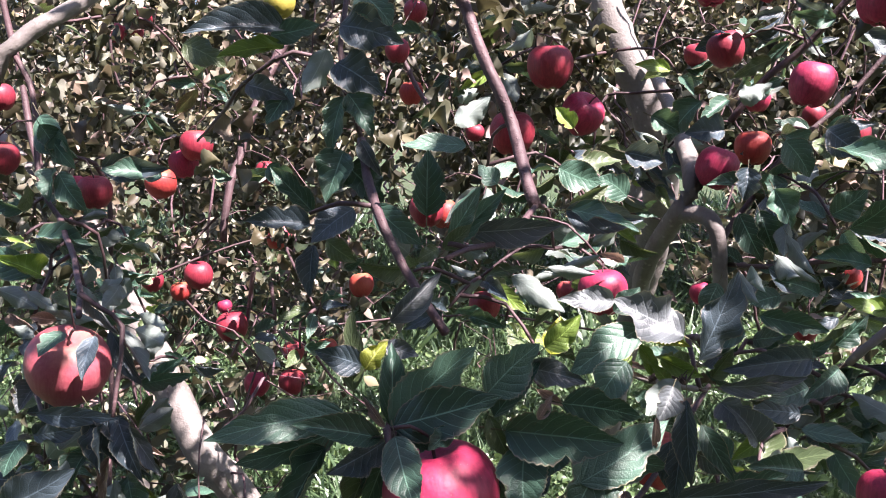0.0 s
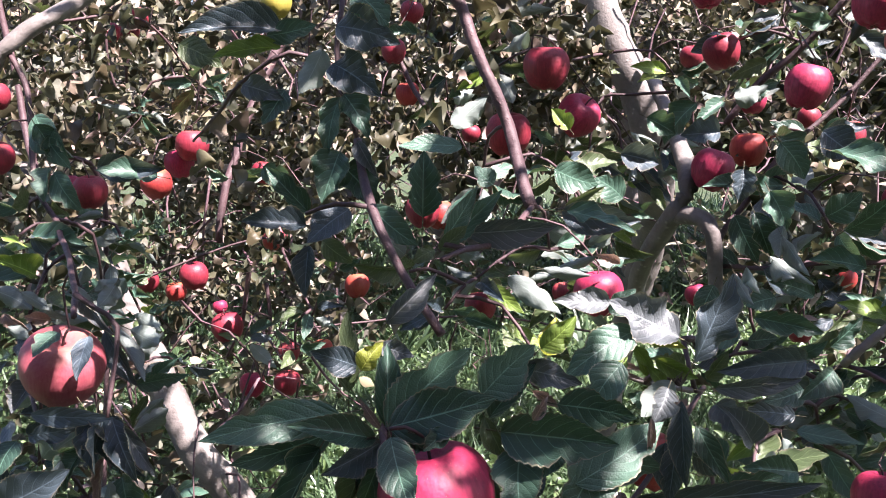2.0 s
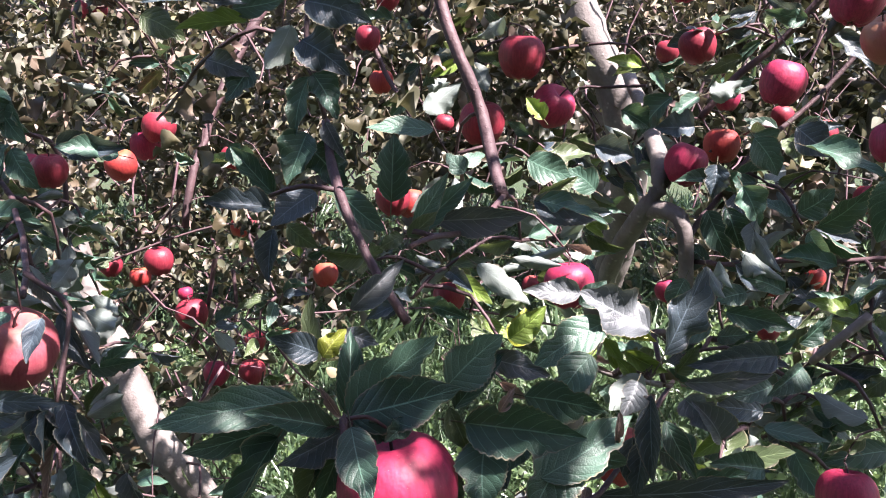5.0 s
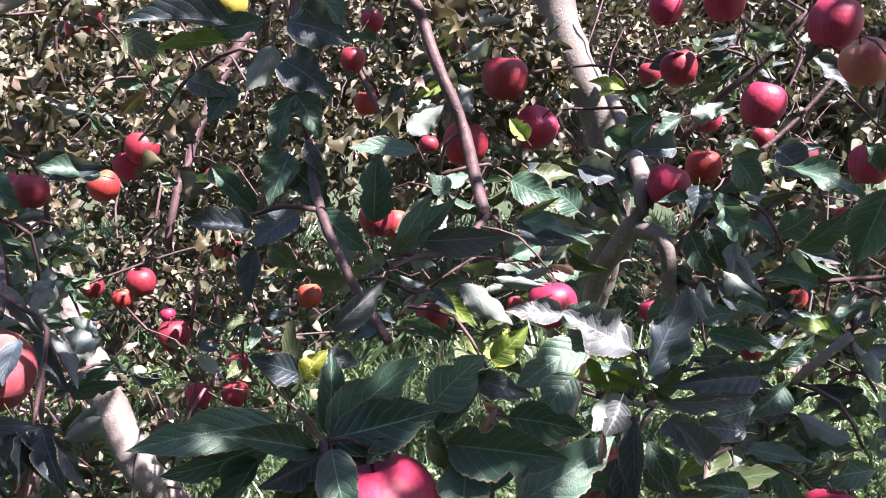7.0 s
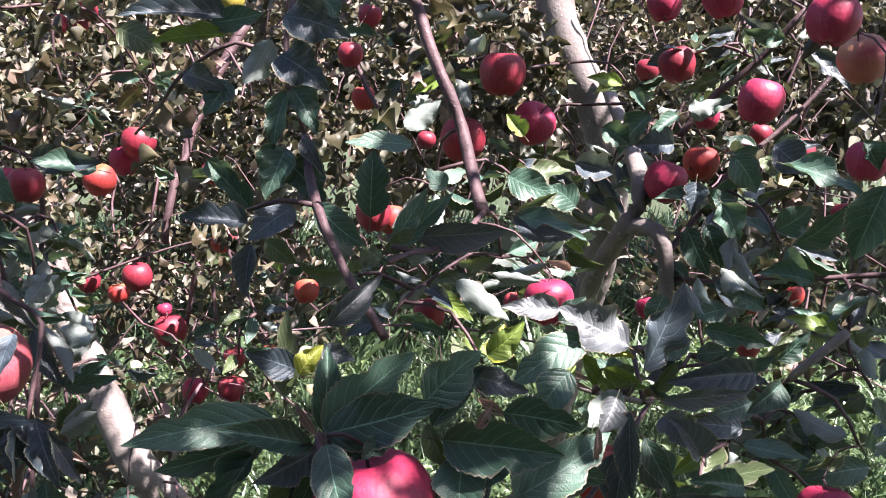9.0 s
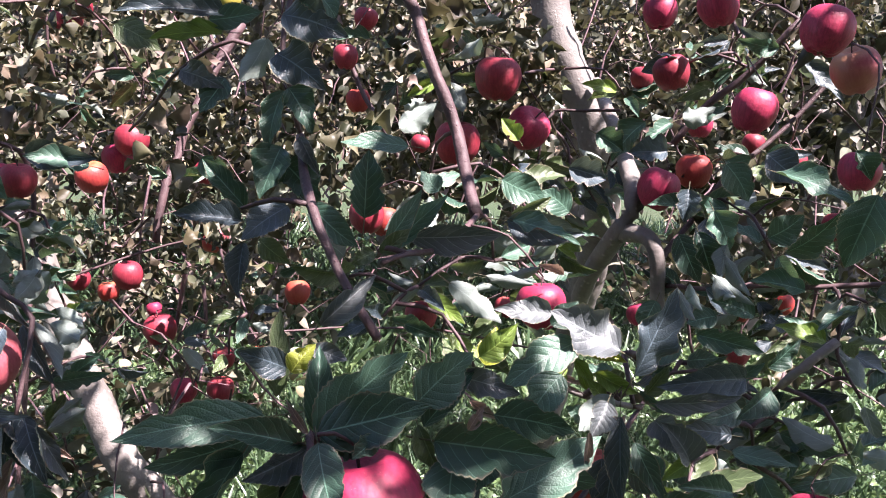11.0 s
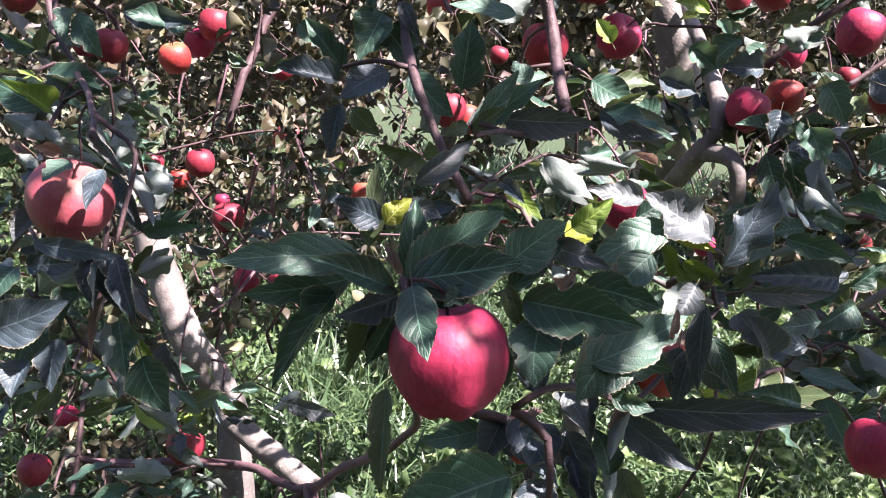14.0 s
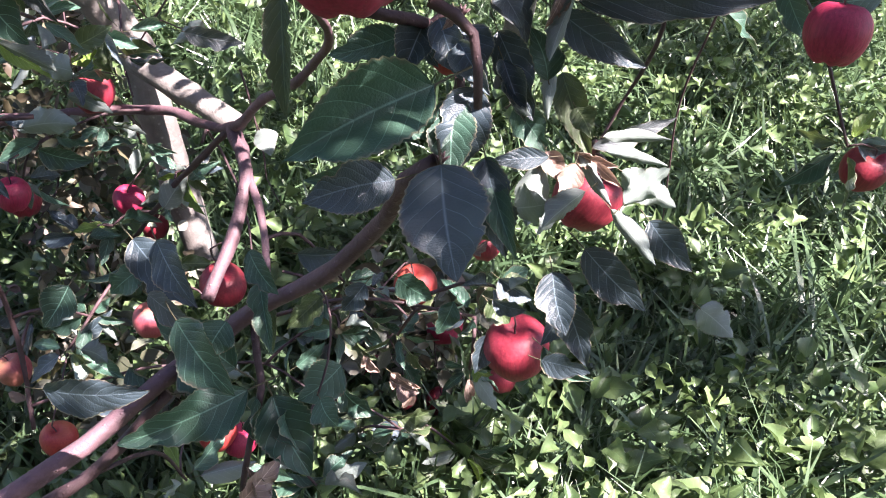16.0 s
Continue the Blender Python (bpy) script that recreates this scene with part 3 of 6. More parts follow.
branch(tree_left, 'twig', ((0.597, 1.527, 0.963), (0.589, 1.552, 0.861), (0.587, 1.600, 0.700), (0.625, 1.651, 0.486), (0.649, 1.671, 0.337)), 0.0025, 0.0018, TWIG, '')

tree_right = tree_root("apple tree with a pale grey trunk and hanging red fruit")
branch(tree_right, 'trunk', ((0.460, 2.965, 0.025), (0.452, 2.892, 0.247), (0.463, 2.802, 0.544), (0.505, 2.681, 0.876), (0.543, 2.537, 1.141), (0.545, 2.380, 1.352), (0.514, 2.262, 1.498), (0.475, 2.249, 1.633), (0.416, 2.250, 1.752), (0.368, 2.258, 1.898), (0.330, 2.287, 2.176), (0.338, 2.341, 2.502)), 0.0440, 0.0530, BARK, 'smooth pale grey trunk')
branch(tree_right, 'limb', ((0.338, 1.679, 1.192), (0.334, 1.593, 1.277), (0.346, 1.527, 1.340), (0.363, 1.468, 1.392), (0.381, 1.446, 1.433), (0.399, 1.496, 1.474), (0.450, 1.846, 1.580), (0.478, 2.192, 1.716)), 0.0190, 0.0150, BARK, 'gnarled grey limb')
branch(tree_right, 'limb', ((0.370, 1.456, 1.400), (0.393, 1.419, 1.400), (0.407, 1.393, 1.388), (0.414, 1.386, 1.356), (0.417, 1.389, 1.308), (0.428, 1.397, 1.209)), 0.0155, 0.0120, BARK, 'grey limb bent downwards')
branch(tree_right, 'limb', ((0.338, 2.341, 2.502), (1.000, 1.500, 2.850), (1.100, 0.500, 2.850), (0.950, -0.700, 2.750)), 0.0340, 0.0140, BARK, 'long limb arching out of view, added to carry shading clumps')
branch(tree_right, 'limb', ((1.000, 1.500, 2.850), (1.800, 0.900, 2.900), (2.600, 0.300, 2.850)), 0.0220, 0.0120, BARK, '')
branch(tree_right, 'limb', ((0.338, 2.341, 2.502), (1.200, 2.600, 2.750), (2.200, 2.500, 2.800), (2.800, 1.600, 2.850)), 0.0260, 0.0120, BARK, '')
branch(tree_right, 'branch', ((0.346, 2.294, 2.482), (0.056, 1.620, 2.062), (-0.006, 1.276, 1.798), (0.007, 1.229, 1.717), (0.027, 1.214, 1.666), (0.047, 1.197, 1.618), (0.065, 1.188, 1.566), (0.078, 1.136, 1.501), (0.090, 1.092, 1.456)), 0.0100, 0.0085, TWIG, 'knobbly reddish brown branch')
branch(tree_right, 'branch', ((-0.006, 1.276, 1.798), (-0.115, 1.021, 1.766), (-0.127, 0.931, 1.689), (-0.130, 0.908, 1.626), (-0.114, 0.913, 1.548)), 0.0040, 0.0028, TWIG, '')
branch(tree_right, 'branch', ((-0.114, 0.913, 1.548), (-0.092, 0.812, 1.484), (-0.070, 0.780, 1.446), (-0.049, 0.756, 1.412), (-0.024, 0.729, 1.374)), 0.0052, 0.0044, TWIG, 'reddish brown twig')
branch(tree_right, 'twig', ((-0.127, 0.888, 1.625), (-0.171, 0.858, 1.641), (-0.233, 0.888, 1.612), (-0.277, 0.960, 1.586), (-0.367, 1.142, 1.556)), 0.0024, 0.0020, TWIG, '')
branch(tree_right, 'twig', ((-0.092, 0.812, 1.484), (-0.127, 0.818, 1.488), (-0.159, 0.822, 1.479)), 0.0030, 0.0020, TWIG, '')
branch(tree_right, 'twig', ((0.090, 1.092, 1.456), (0.046, 0.971, 1.429), (-0.001, 0.872, 1.431), (-0.024, 0.840, 1.425)), 0.0040, 0.0030, TWIG, '')
branch(tree_right, 'branch', ((0.483, 1.062, 1.237), (0.491, 1.044, 1.257), (0.522, 1.046, 1.280), (0.551, 1.048, 1.301)), 0.0055, 0.0062, BARK, 'pale broken branch end')
branch(tree_right, 'twig', ((0.700, 1.197, 1.354), (0.616, 1.240, 1.342), (0.549, 1.270, 1.338), (0.484, 1.316, 1.324), (0.431, 1.386, 1.317)), 0.0045, 0.0040, TWIG, '')
branch(tree_right, 'twig', ((0.417, 1.386, 1.356), (0.493, 1.464, 1.422), (0.572, 1.494, 1.507), (0.673, 1.506, 1.591), (0.762, 1.514, 1.686)), 0.0060, 0.0040, TWIG, '')
branch(tree_right, 'twig', ((0.474, 1.528, 1.555), (0.526, 1.509, 1.617), (0.592, 1.481, 1.680), (0.658, 1.442, 1.764)), 0.0060, 0.0060, TWIG, '')
branch(tree_right, 'twig', ((0.433, 2.156, 1.488), (0.276, 1.677, 1.604), (0.330, 1.615, 1.616), (0.384, 1.552, 1.615)), 0.0030, 0.0030, TWIG, '')
branch(tree_right, 'twig', ((0.189, 1.584, 1.677), (0.266, 1.673, 1.697), (0.419, 2.150, 1.750)), 0.0030, 0.0030, TWIG, '')
branch(tree_right, 'twig', ((-0.186, 2.377, 1.821), (-0.134, 2.342, 1.693), (-0.074, 2.298, 1.597), (-0.038, 2.299, 1.519)), 0.0080, 0.0060, TWIG, '')
branch(tree_right, 'twig', ((-0.953, 2.284, 1.903), (-0.955, 2.298, 1.785), (-0.943, 2.310, 1.709)), 0.0040, 0.0030, TWIG, '')
branch(tree_right, 'twig', ((-0.539, 2.205, 1.176), (-0.532, 2.189, 1.086), (-0.536, 2.178, 1.042)), 0.0060, 0.0050, TWIG, '')
branch(tree_right, 'branch', ((0.505, 2.681, 0.876), (0.109, 2.438, 1.009), (-0.122, 2.342, 1.038), (-0.309, 2.274, 1.043), (-0.541, 2.177, 1.042)), 0.0040, 0.0030, TWIG, '')

for at, count, size in (
    ((0.603, 1.148, 1.270), 6, 0.070),
    ((0.626, 1.118, 1.205), 6, 0.070),
    ((0.581, 1.193, 1.183), 6, 0.070),
    ((0.558, 1.021, 1.162), 6, 0.070),
    ((0.615, 1.258, 1.279), 5, 0.070),
    ((0.639, 1.141, 1.335), 5, 0.070),
    ((0.555, 1.244, 1.124), 6, 0.070),
    ((0.404, 1.058, 1.153), 6, 0.070),
    ((0.483, 1.124, 1.110), 6, 0.070),
    ((0.350, 1.005, 1.115), 6, 0.070),
    ((0.528, 1.124, 1.166), 6, 0.070),
):
    spur(tree_left, at, count, size)
for at, count, size in (
    ((-0.517, 0.952, 1.358), 5, 0.060),
    ((-0.532, 1.059, 1.041), 6, 0.060),
    ((-0.547, 1.972, 1.078), 6, 0.070),
    ((-0.313, 1.951, 1.241), 6, 0.070),
):
    spur(tree_left, at, count, size)
for at, count, size in (
    ((-0.368, 1.922, 1.139), 6, 0.070),
    ((-0.546, 1.055, 1.381), 6, 0.080),
    ((-0.621, 1.136, 1.433), 6, 0.080),
    ((-0.501, 0.912, 1.192), 6, 0.080),
    ((-0.601, 1.157, 0.818), 6, 0.070),
    ((-0.586, 1.454, 0.676), 6, 0.070),
    ((-0.392, 1.563, 0.548), 6, 0.070),
    ((-0.485, 1.627, 0.802), 5, 0.075),
    ((-0.548, 1.588, 0.761), 6, 0.075),
    ((-0.480, 1.615, 0.578), 5, 0.070),
    ((-0.433, 1.592, 0.475), 5, 0.065),
):
    spur(tree_left, at, count, size)
for at, count, size in (
    ((-0.597, 1.480, 0.825), 6, 0.080),
    ((-0.651, 1.453, 0.585), 6, 0.070),
    ((-0.537, 1.532, 0.436), 5, 0.070),
    ((-0.301, 1.249, 0.320), 6, 0.055),
    ((-0.109, 1.160, 0.338), 6, 0.055),
    ((0.040, 1.120, 0.296), 6, 0.060),
    ((-0.060, 1.216, 0.546), 5, 0.055),
    ((-0.151, 1.225, 0.411), 6, 0.055),
    ((-0.478, 1.196, 0.484), 6, 0.060),
    ((-0.449, 1.340, 0.482), 5, 0.055),
    ((-0.013, 1.334, 0.373), 6, 0.055),
    ((-0.169, 1.000, 0.336), 6, 0.060),
):
    spur(tree_left, at, count, size)
for at, count, size in (
    ((0.031, 1.291, 0.326), 7, 0.070),
    ((0.134, 1.023, 0.638), 5, 0.070),
    ((-0.072, 1.243, 0.423), 6, 0.065),
    ((-0.030, 1.187, 0.222), 7, 0.070),
    ((0.159, 1.151, 0.200), 7, 0.070),
    ((-0.097, 0.984, 0.315), 6, 0.070),
    ((-0.586, 1.505, 0.426), 6, 0.070),
    ((-0.630, 1.315, 0.381), 6, 0.070),
    ((-0.408, 1.432, 0.414), 5, 0.070),
    ((-0.507, 1.152, 0.449), 6, 0.070),
    ((-0.275, 0.912, 0.418), 5, 0.070),
    ((0.645, 1.108, 0.882), 5, 0.070),
):
    spur(tree_left, at, count, size)
for at, count, size in (
    ((0.043, 1.143, 0.536), 5, 0.070),
):
    spur(tree_left, at, count, size)

for at, count, size in (
    ((0.238, 1.582, 1.518), 6, 0.075),
    ((0.478, 1.418, 1.445), 6, 0.075),
    ((0.552, 1.391, 1.444), 6, 0.080),
    ((0.557, 1.274, 1.391), 6, 0.080),
    ((0.474, 1.402, 1.303), 5, 0.075),
    ((0.564, 1.368, 1.306), 6, 0.075),
    ((0.565, 1.247, 1.257), 6, 0.075),
    ((0.468, 1.252, 1.134), 6, 0.075),
    ((0.502, 1.133, 1.155), 6, 0.080),
    ((0.585, 1.591, 1.671), 6, 0.075),
    ((0.542, 1.715, 1.606), 6, 0.075),
):
    spur(tree_right, at, count, size)
for at, count, size in (
    ((0.647, 1.455, 1.712), 6, 0.080),
    ((0.461, 1.840, 1.663), 5, 0.070),
    ((0.635, 1.671, 1.761), 6, 0.070),
    ((0.270, 1.775, 1.678), 5, 0.070),
    ((0.060, 1.494, 1.665), 5, 0.070),
    ((0.029, 1.298, 1.478), 5, 0.070),
    ((0.151, 1.290, 1.491), 5, 0.070),
    ((0.232, 1.369, 1.374), 5, 0.070),
    ((-0.068, 1.786, 1.762), 5, 0.070),
    ((-0.028, 1.898, 1.625), 5, 0.070),
    ((0.087, 1.583, 1.762), 5, 0.070),
):
    spur(tree_right, at, count, size)
for at, count, size in (
    ((0.120, 1.182, 1.384), 4, 0.070),
    ((-0.770, 1.609, 1.792), 5, 0.070),
    ((-0.693, 1.544, 1.386), 6, 0.075),
    ((-0.654, 1.234, 1.457), 5, 0.080),
    ((-0.590, 1.906, 1.686), 6, 0.070),
    ((-0.721, 1.864, 1.627), 6, 0.070),
    ((-0.534, 1.926, 1.465), 6, 0.070),
    ((-0.374, 1.745, 1.313), 5, 0.070),
):
    spur(tree_right, at, count, size)

# fuller spurs between the near leaves
for at, count, size in (
    ((-0.525, 0.946, 1.183), 6, 0.055),
    ((-0.473, 0.960, 1.129), 6, 0.060),
    ((-0.524, 0.931, 1.083), 6, 0.060),
    ((-0.422, 0.980, 1.049), 6, 0.060),
    ((-0.408, 1.080, 1.035), 5, 0.055),
    ((-0.607, 1.048, 1.208), 6, 0.055),
    ((-0.570, 1.272, 1.342), 6, 0.055),
    ((-0.629, 1.330, 1.407), 6, 0.060),
    ((-0.577, 1.380, 1.394), 6, 0.055),
    ((-0.640, 1.265, 1.316), 6, 0.055),
    ((-0.720, 1.325, 1.397), 6, 0.060),
    ((-0.547, 1.545, 1.133), 5, 0.050),
):
    spur(tree_left, at, count, size)
for at, count, size in (
    ((-0.682, 1.203, 1.248), 6, 0.055),
    ((-0.282, 1.471, 1.249), 5, 0.055),
    ((-0.312, 1.459, 1.179), 4, 0.050),
):
    spur(tree_left, at, count, size)
for at, count, size in (
    ((0.013, 1.144, 1.352), 6, 0.060),
    ((0.071, 1.193, 1.329), 5, 0.060),
    ((-0.031, 1.087, 1.322), 5, 0.055),
    ((0.088, 1.082, 1.257), 5, 0.055),
    ((0.200, 1.201, 1.346), 5, 0.060),
    ((0.182, 1.304, 1.366), 6, 0.065),
    ((-0.076, 1.093, 1.373), 5, 0.055),
    ((0.150, 1.243, 1.305), 5, 0.060),
    ((0.048, 1.185, 1.281), 5, 0.050),
    ((0.323, 1.184, 1.204), 5, 0.060),
    ((0.396, 1.192, 1.236), 6, 0.060),
    ((0.453, 1.189, 1.205), 6, 0.065),
):
    spur(tree_right, at, count, size)
for at, count, size in (
    ((0.470, 1.173, 1.094), 6, 0.065),
    ((0.389, 1.120, 1.096), 6, 0.060),
    ((0.518, 1.180, 1.126), 6, 0.065),
    ((0.330, 1.730, 1.467), 6, 0.060),
    ((0.410, 1.785, 1.478), 6, 0.060),
    ((0.191, 1.631, 1.522), 6, 0.060),
    ((0.509, 1.570, 1.704), 6, 0.065),
    ((0.610, 1.574, 1.705), 6, 0.065),
    ((0.643, 1.548, 1.526), 6, 0.065),
    ((0.562, 1.545, 1.525), 6, 0.065),
    ((0.059, 1.655, 1.712), 6, 0.060),
    ((-0.017, 1.748, 1.678), 6, 0.060),
):
    spur(tree_right, at, count, size)
for at, count, size in (
    ((0.344, 1.693, 1.485), 6, 0.060),
    ((0.372, 1.687, 1.441), 6, 0.055),
    ((0.308, 1.720, 1.411), 6, 0.060),
    ((0.405, 1.698, 1.508), 6, 0.055),
    ((0.341, 1.767, 1.373), 6, 0.055),
    ((0.278, 1.727, 1.461), 6, 0.055),
):
    spur(tree_right, at, count, size)
for at, count, size in (
    ((-0.642, 1.470, 1.335), 6, 0.060),
    ((-0.700, 1.522, 1.360), 6, 0.060),
    ((-0.606, 1.466, 1.296), 6, 0.050),
    ((-0.709, 1.481, 1.424), 6, 0.060),
    ((-0.605, 1.508, 1.237), 6, 0.050),
):
    spur(tree_left, at, count, size)
for at, count, size in (
    ((-0.493, 1.483, 0.860), 6, 0.060),
    ((-0.456, 1.505, 0.805), 6, 0.060),
    ((-0.503, 1.398, 0.816), 6, 0.060),
    ((-0.378, 1.570, 0.543), 5, 0.055),
    ((-0.434, 1.544, 0.493), 5, 0.050),
    ((-0.578, 1.509, 0.888), 6, 0.060),
    ((-0.497, 1.492, 0.684), 5, 0.050),
    ((0.149, 0.983, 0.725), 5, 0.050),
    ((0.131, 0.998, 0.558), 6, 0.050),
    ((0.025, 1.031, 0.594), 6, 0.050),
    ((-0.016, 1.068, 0.648), 5, 0.050),
):
    spur(tree_left, at, count, size)
def buds(tree, at):
    """A knobbly spur end of overlapping dry bud scales."""
    at = Vector(at)
    bm = bmesh.new()
    for k in range(9):
        a, tilt = 2.4 * k, 0.25 + 0.11 * k
        way = Vector((math.cos(a) * math.sin(tilt), math.sin(a) * math.sin(tilt), math.cos(tilt)))
        made = bmesh.ops.create_cone(bm, segments=6, radius1=0.0024, radius2=0.0004, depth=0.009, cap_ends=True)["verts"]
        bmesh.ops.transform(bm, matrix=Matrix.Translation(at + way * 0.004) @ way.to_track_quat("Z", "Y").to_matrix().to_4x4(), verts=made)
    part("bud", bm, TWIG, tree, "cluster of dry brown bud scales")
    join_to(tree, at, 0.0026, False)


for at in (
    (-0.070, 0.644, 1.315),
    (0.195, 0.756, 1.314),
    (-0.028, 0.891, 1.429),
    (-0.100, 0.871, 1.483),
    (-0.125, 0.902, 1.596),
    (0.042, 0.671, 1.090),
    (0.062, 0.792, 1.163),
    (0.202, 0.803, 1.031),
    (-0.458, 0.959, 1.385),
):
    buds(tree_left, at)

# the spurs round the big crimson apple and the low branch below it
for b, t, w, turn, shape, tone in (
    ((-0.101, 0.621, 1.340), (-0.200, 0.577, 1.337), 0.034, 8, 'flat', 'green'),
    ((-0.111, 0.648, 1.317), (-0.186, 0.603, 1.307), 0.032, -12, 'flat', 'green'),
    ((-0.076, 0.629, 1.316), (-0.132, 0.581, 1.346), 0.025, 20, 'fold', 'green'),
    ((-0.074, 0.638, 1.309), (-0.115, 0.604, 1.297), 0.027, -15, 'fold', 'plum'),
    ((-0.122, 0.636, 1.306), (-0.157, 0.585, 1.246), 0.034, 15, 'curl', 'green'),
    ((-0.069, 0.640, 1.320), (0.004, 0.652, 1.382), 0.044, 10, 'flat', 'green'),
    ((-0.065, 0.636, 1.323), (0.020, 0.618, 1.351), 0.044, -10, 'flat', 'green'),
    ((-0.070, 0.650, 1.320), (-0.068, 0.680, 1.382), 0.024, 10, 'fold', 'green'),
):
    leaf_on(tree_left, b, t, w, turn, shape, tone)
for b, t, w, turn, shape, tone in (
    ((-0.106, 0.701, 1.331), (-0.104, 0.712, 1.405), 0.022, 10, 'flat', 'olive'),
    ((-0.095, 0.705, 1.353), (-0.136, 0.695, 1.370), 0.027, -10, 'flat', 'plum'),
    ((-0.092, 0.685, 1.356), (-0.073, 0.689, 1.379), 0.022, 0, 'wave', 'yellow'),
    ((-0.073, 0.731, 1.386), (-0.025, 0.739, 1.428), 0.031, 15, 'curl', 'sky_sheen'),
    ((-0.075, 0.698, 1.374), (-0.047, 0.688, 1.366), 0.020, 0, 'wave', 'sky_sheen'),
    ((-0.061, 0.601, 1.327), (-0.044, 0.550, 1.290), 0.032, 0, 'flat', 'green'),
    ((-0.063, 0.640, 1.317), (-0.027, 0.629, 1.307), 0.020, 20, 'fold', 'green'),
    ((-0.071, 0.657, 1.301), (-0.094, 0.639, 1.250), 0.028, 0, 'fold', 'green'),
):
    leaf_on(tree_left, b, t, w, turn, shape, tone)
for b, t, w, turn, shape, tone in (
    ((-0.085, 0.655, 1.292), (-0.110, 0.627, 1.245), 0.023, 20, 'curl', 'olive'),
    ((0.009, 0.685, 1.330), (0.058, 0.693, 1.372), 0.040, 10, 'flat', 'green'),
    ((0.016, 0.692, 1.309), (0.058, 0.701, 1.358), 0.027, -20, 'fold', 'green'),
    ((0.156, 0.757, 1.367), (0.084, 0.728, 1.331), 0.038, 10, 'flat', 'green'),
    ((0.045, 0.709, 1.347), (0.095, 0.689, 1.337), 0.027, 10, 'wave', 'sky_sheen'),
    ((0.024, 0.643, 1.314), (0.113, 0.615, 1.310), 0.045, 6, 'fold', 'green'),
    ((0.073, 0.686, 1.321), (0.138, 0.667, 1.312), 0.037, 15, 'flat', 'green'),
    ((0.081, 0.638, 1.270), (0.161, 0.668, 1.311), 0.040, -10, 'flat', 'green'),
):
    leaf_on(tree_left, b, t, w, turn, shape, tone)
for b, t, w, turn, shape, tone in (
    ((0.040, 0.642, 1.303), (0.036, 0.604, 1.259), 0.043, 10, 'flat', 'green'),
    ((0.113, 0.663, 1.292), (0.074, 0.624, 1.244), 0.051, -8, 'flat', 'green'),
    ((0.076, 0.799, 1.334), (0.087, 0.805, 1.369), 0.031, 0, 'wave', 'yellow'),
    ((0.043, 0.849, 1.404), (0.095, 0.835, 1.366), 0.025, 0, 'wave', 'pale'),
    ((0.079, 0.851, 1.410), (0.126, 0.843, 1.407), 0.014, 0, 'curl', 'pale'),
    ((0.138, 0.799, 1.384), (0.084, 0.788, 1.391), 0.028, 10, 'wave', 'sky_sheen'),
    ((0.195, 0.757, 1.358), (0.133, 0.760, 1.396), 0.052, 15, 'wave', 'sky_sheen'),
    ((0.155, 0.766, 1.363), (0.201, 0.756, 1.348), 0.018, 0, 'wave', 'yellow'),
):
    leaf_on(tree_left, b, t, w, turn, shape, tone)
for b, t, w, turn, shape, tone in (
    ((0.168, 0.770, 1.318), (0.154, 0.775, 1.351), 0.015, 10, 'fold', 'lime'),
    ((0.143, 0.790, 1.318), (0.154, 0.792, 1.333), 0.014, 0, 'flat', 'lime'),
    ((0.205, 0.744, 1.338), (0.244, 0.747, 1.417), 0.043, 20, 'wave', 'plum'),
    ((0.300, 0.728, 1.341), (0.215, 0.704, 1.339), 0.032, -10, 'fold', 'plum'),
    ((0.212, 0.702, 1.326), (0.284, 0.696, 1.333), 0.021, 20, 'wave', 'sky_sheen'),
    ((0.188, 0.751, 1.318), (0.151, 0.725, 1.293), 0.032, 10, 'wave', 'pale'),
    ((0.230, 0.759, 1.292), (0.253, 0.726, 1.269), 0.032, 10, 'fold', 'sky_sheen'),
    ((0.190, 0.729, 1.306), (0.188, 0.708, 1.234), 0.023, 30, 'fold', 'plum'),
):
    leaf_on(tree_left, b, t, w, turn, shape, tone)
for b, t, w, turn, shape, tone in (
    ((0.219, 0.784, 1.262), (0.242, 0.757, 1.215), 0.023, 10, 'flat', 'green'),
    ((0.297, 0.851, 1.353), (0.361, 0.831, 1.339), 0.027, 10, 'fold', 'green'),
    ((0.264, 0.799, 1.351), (0.219, 0.795, 1.336), 0.024, 10, 'flat', 'green'),
    ((0.365, 0.891, 1.262), (0.314, 0.868, 1.257), 0.031, 10, 'flat', 'green'),
    ((0.389, 0.875, 1.287), (0.346, 0.850, 1.264), 0.031, -10, 'fold', 'green'),
    ((0.362, 0.906, 1.227), (0.296, 0.885, 1.242), 0.031, 10, 'flat', 'plum'),
    ((0.266, 0.870, 1.150), (0.333, 0.857, 1.177), 0.037, 0, 'flat', 'green'),
    ((0.362, 0.896, 1.165), (0.297, 0.876, 1.180), 0.032, 10, 'fold', 'green'),
):
    leaf_on(tree_left, b, t, w, turn, shape, tone)
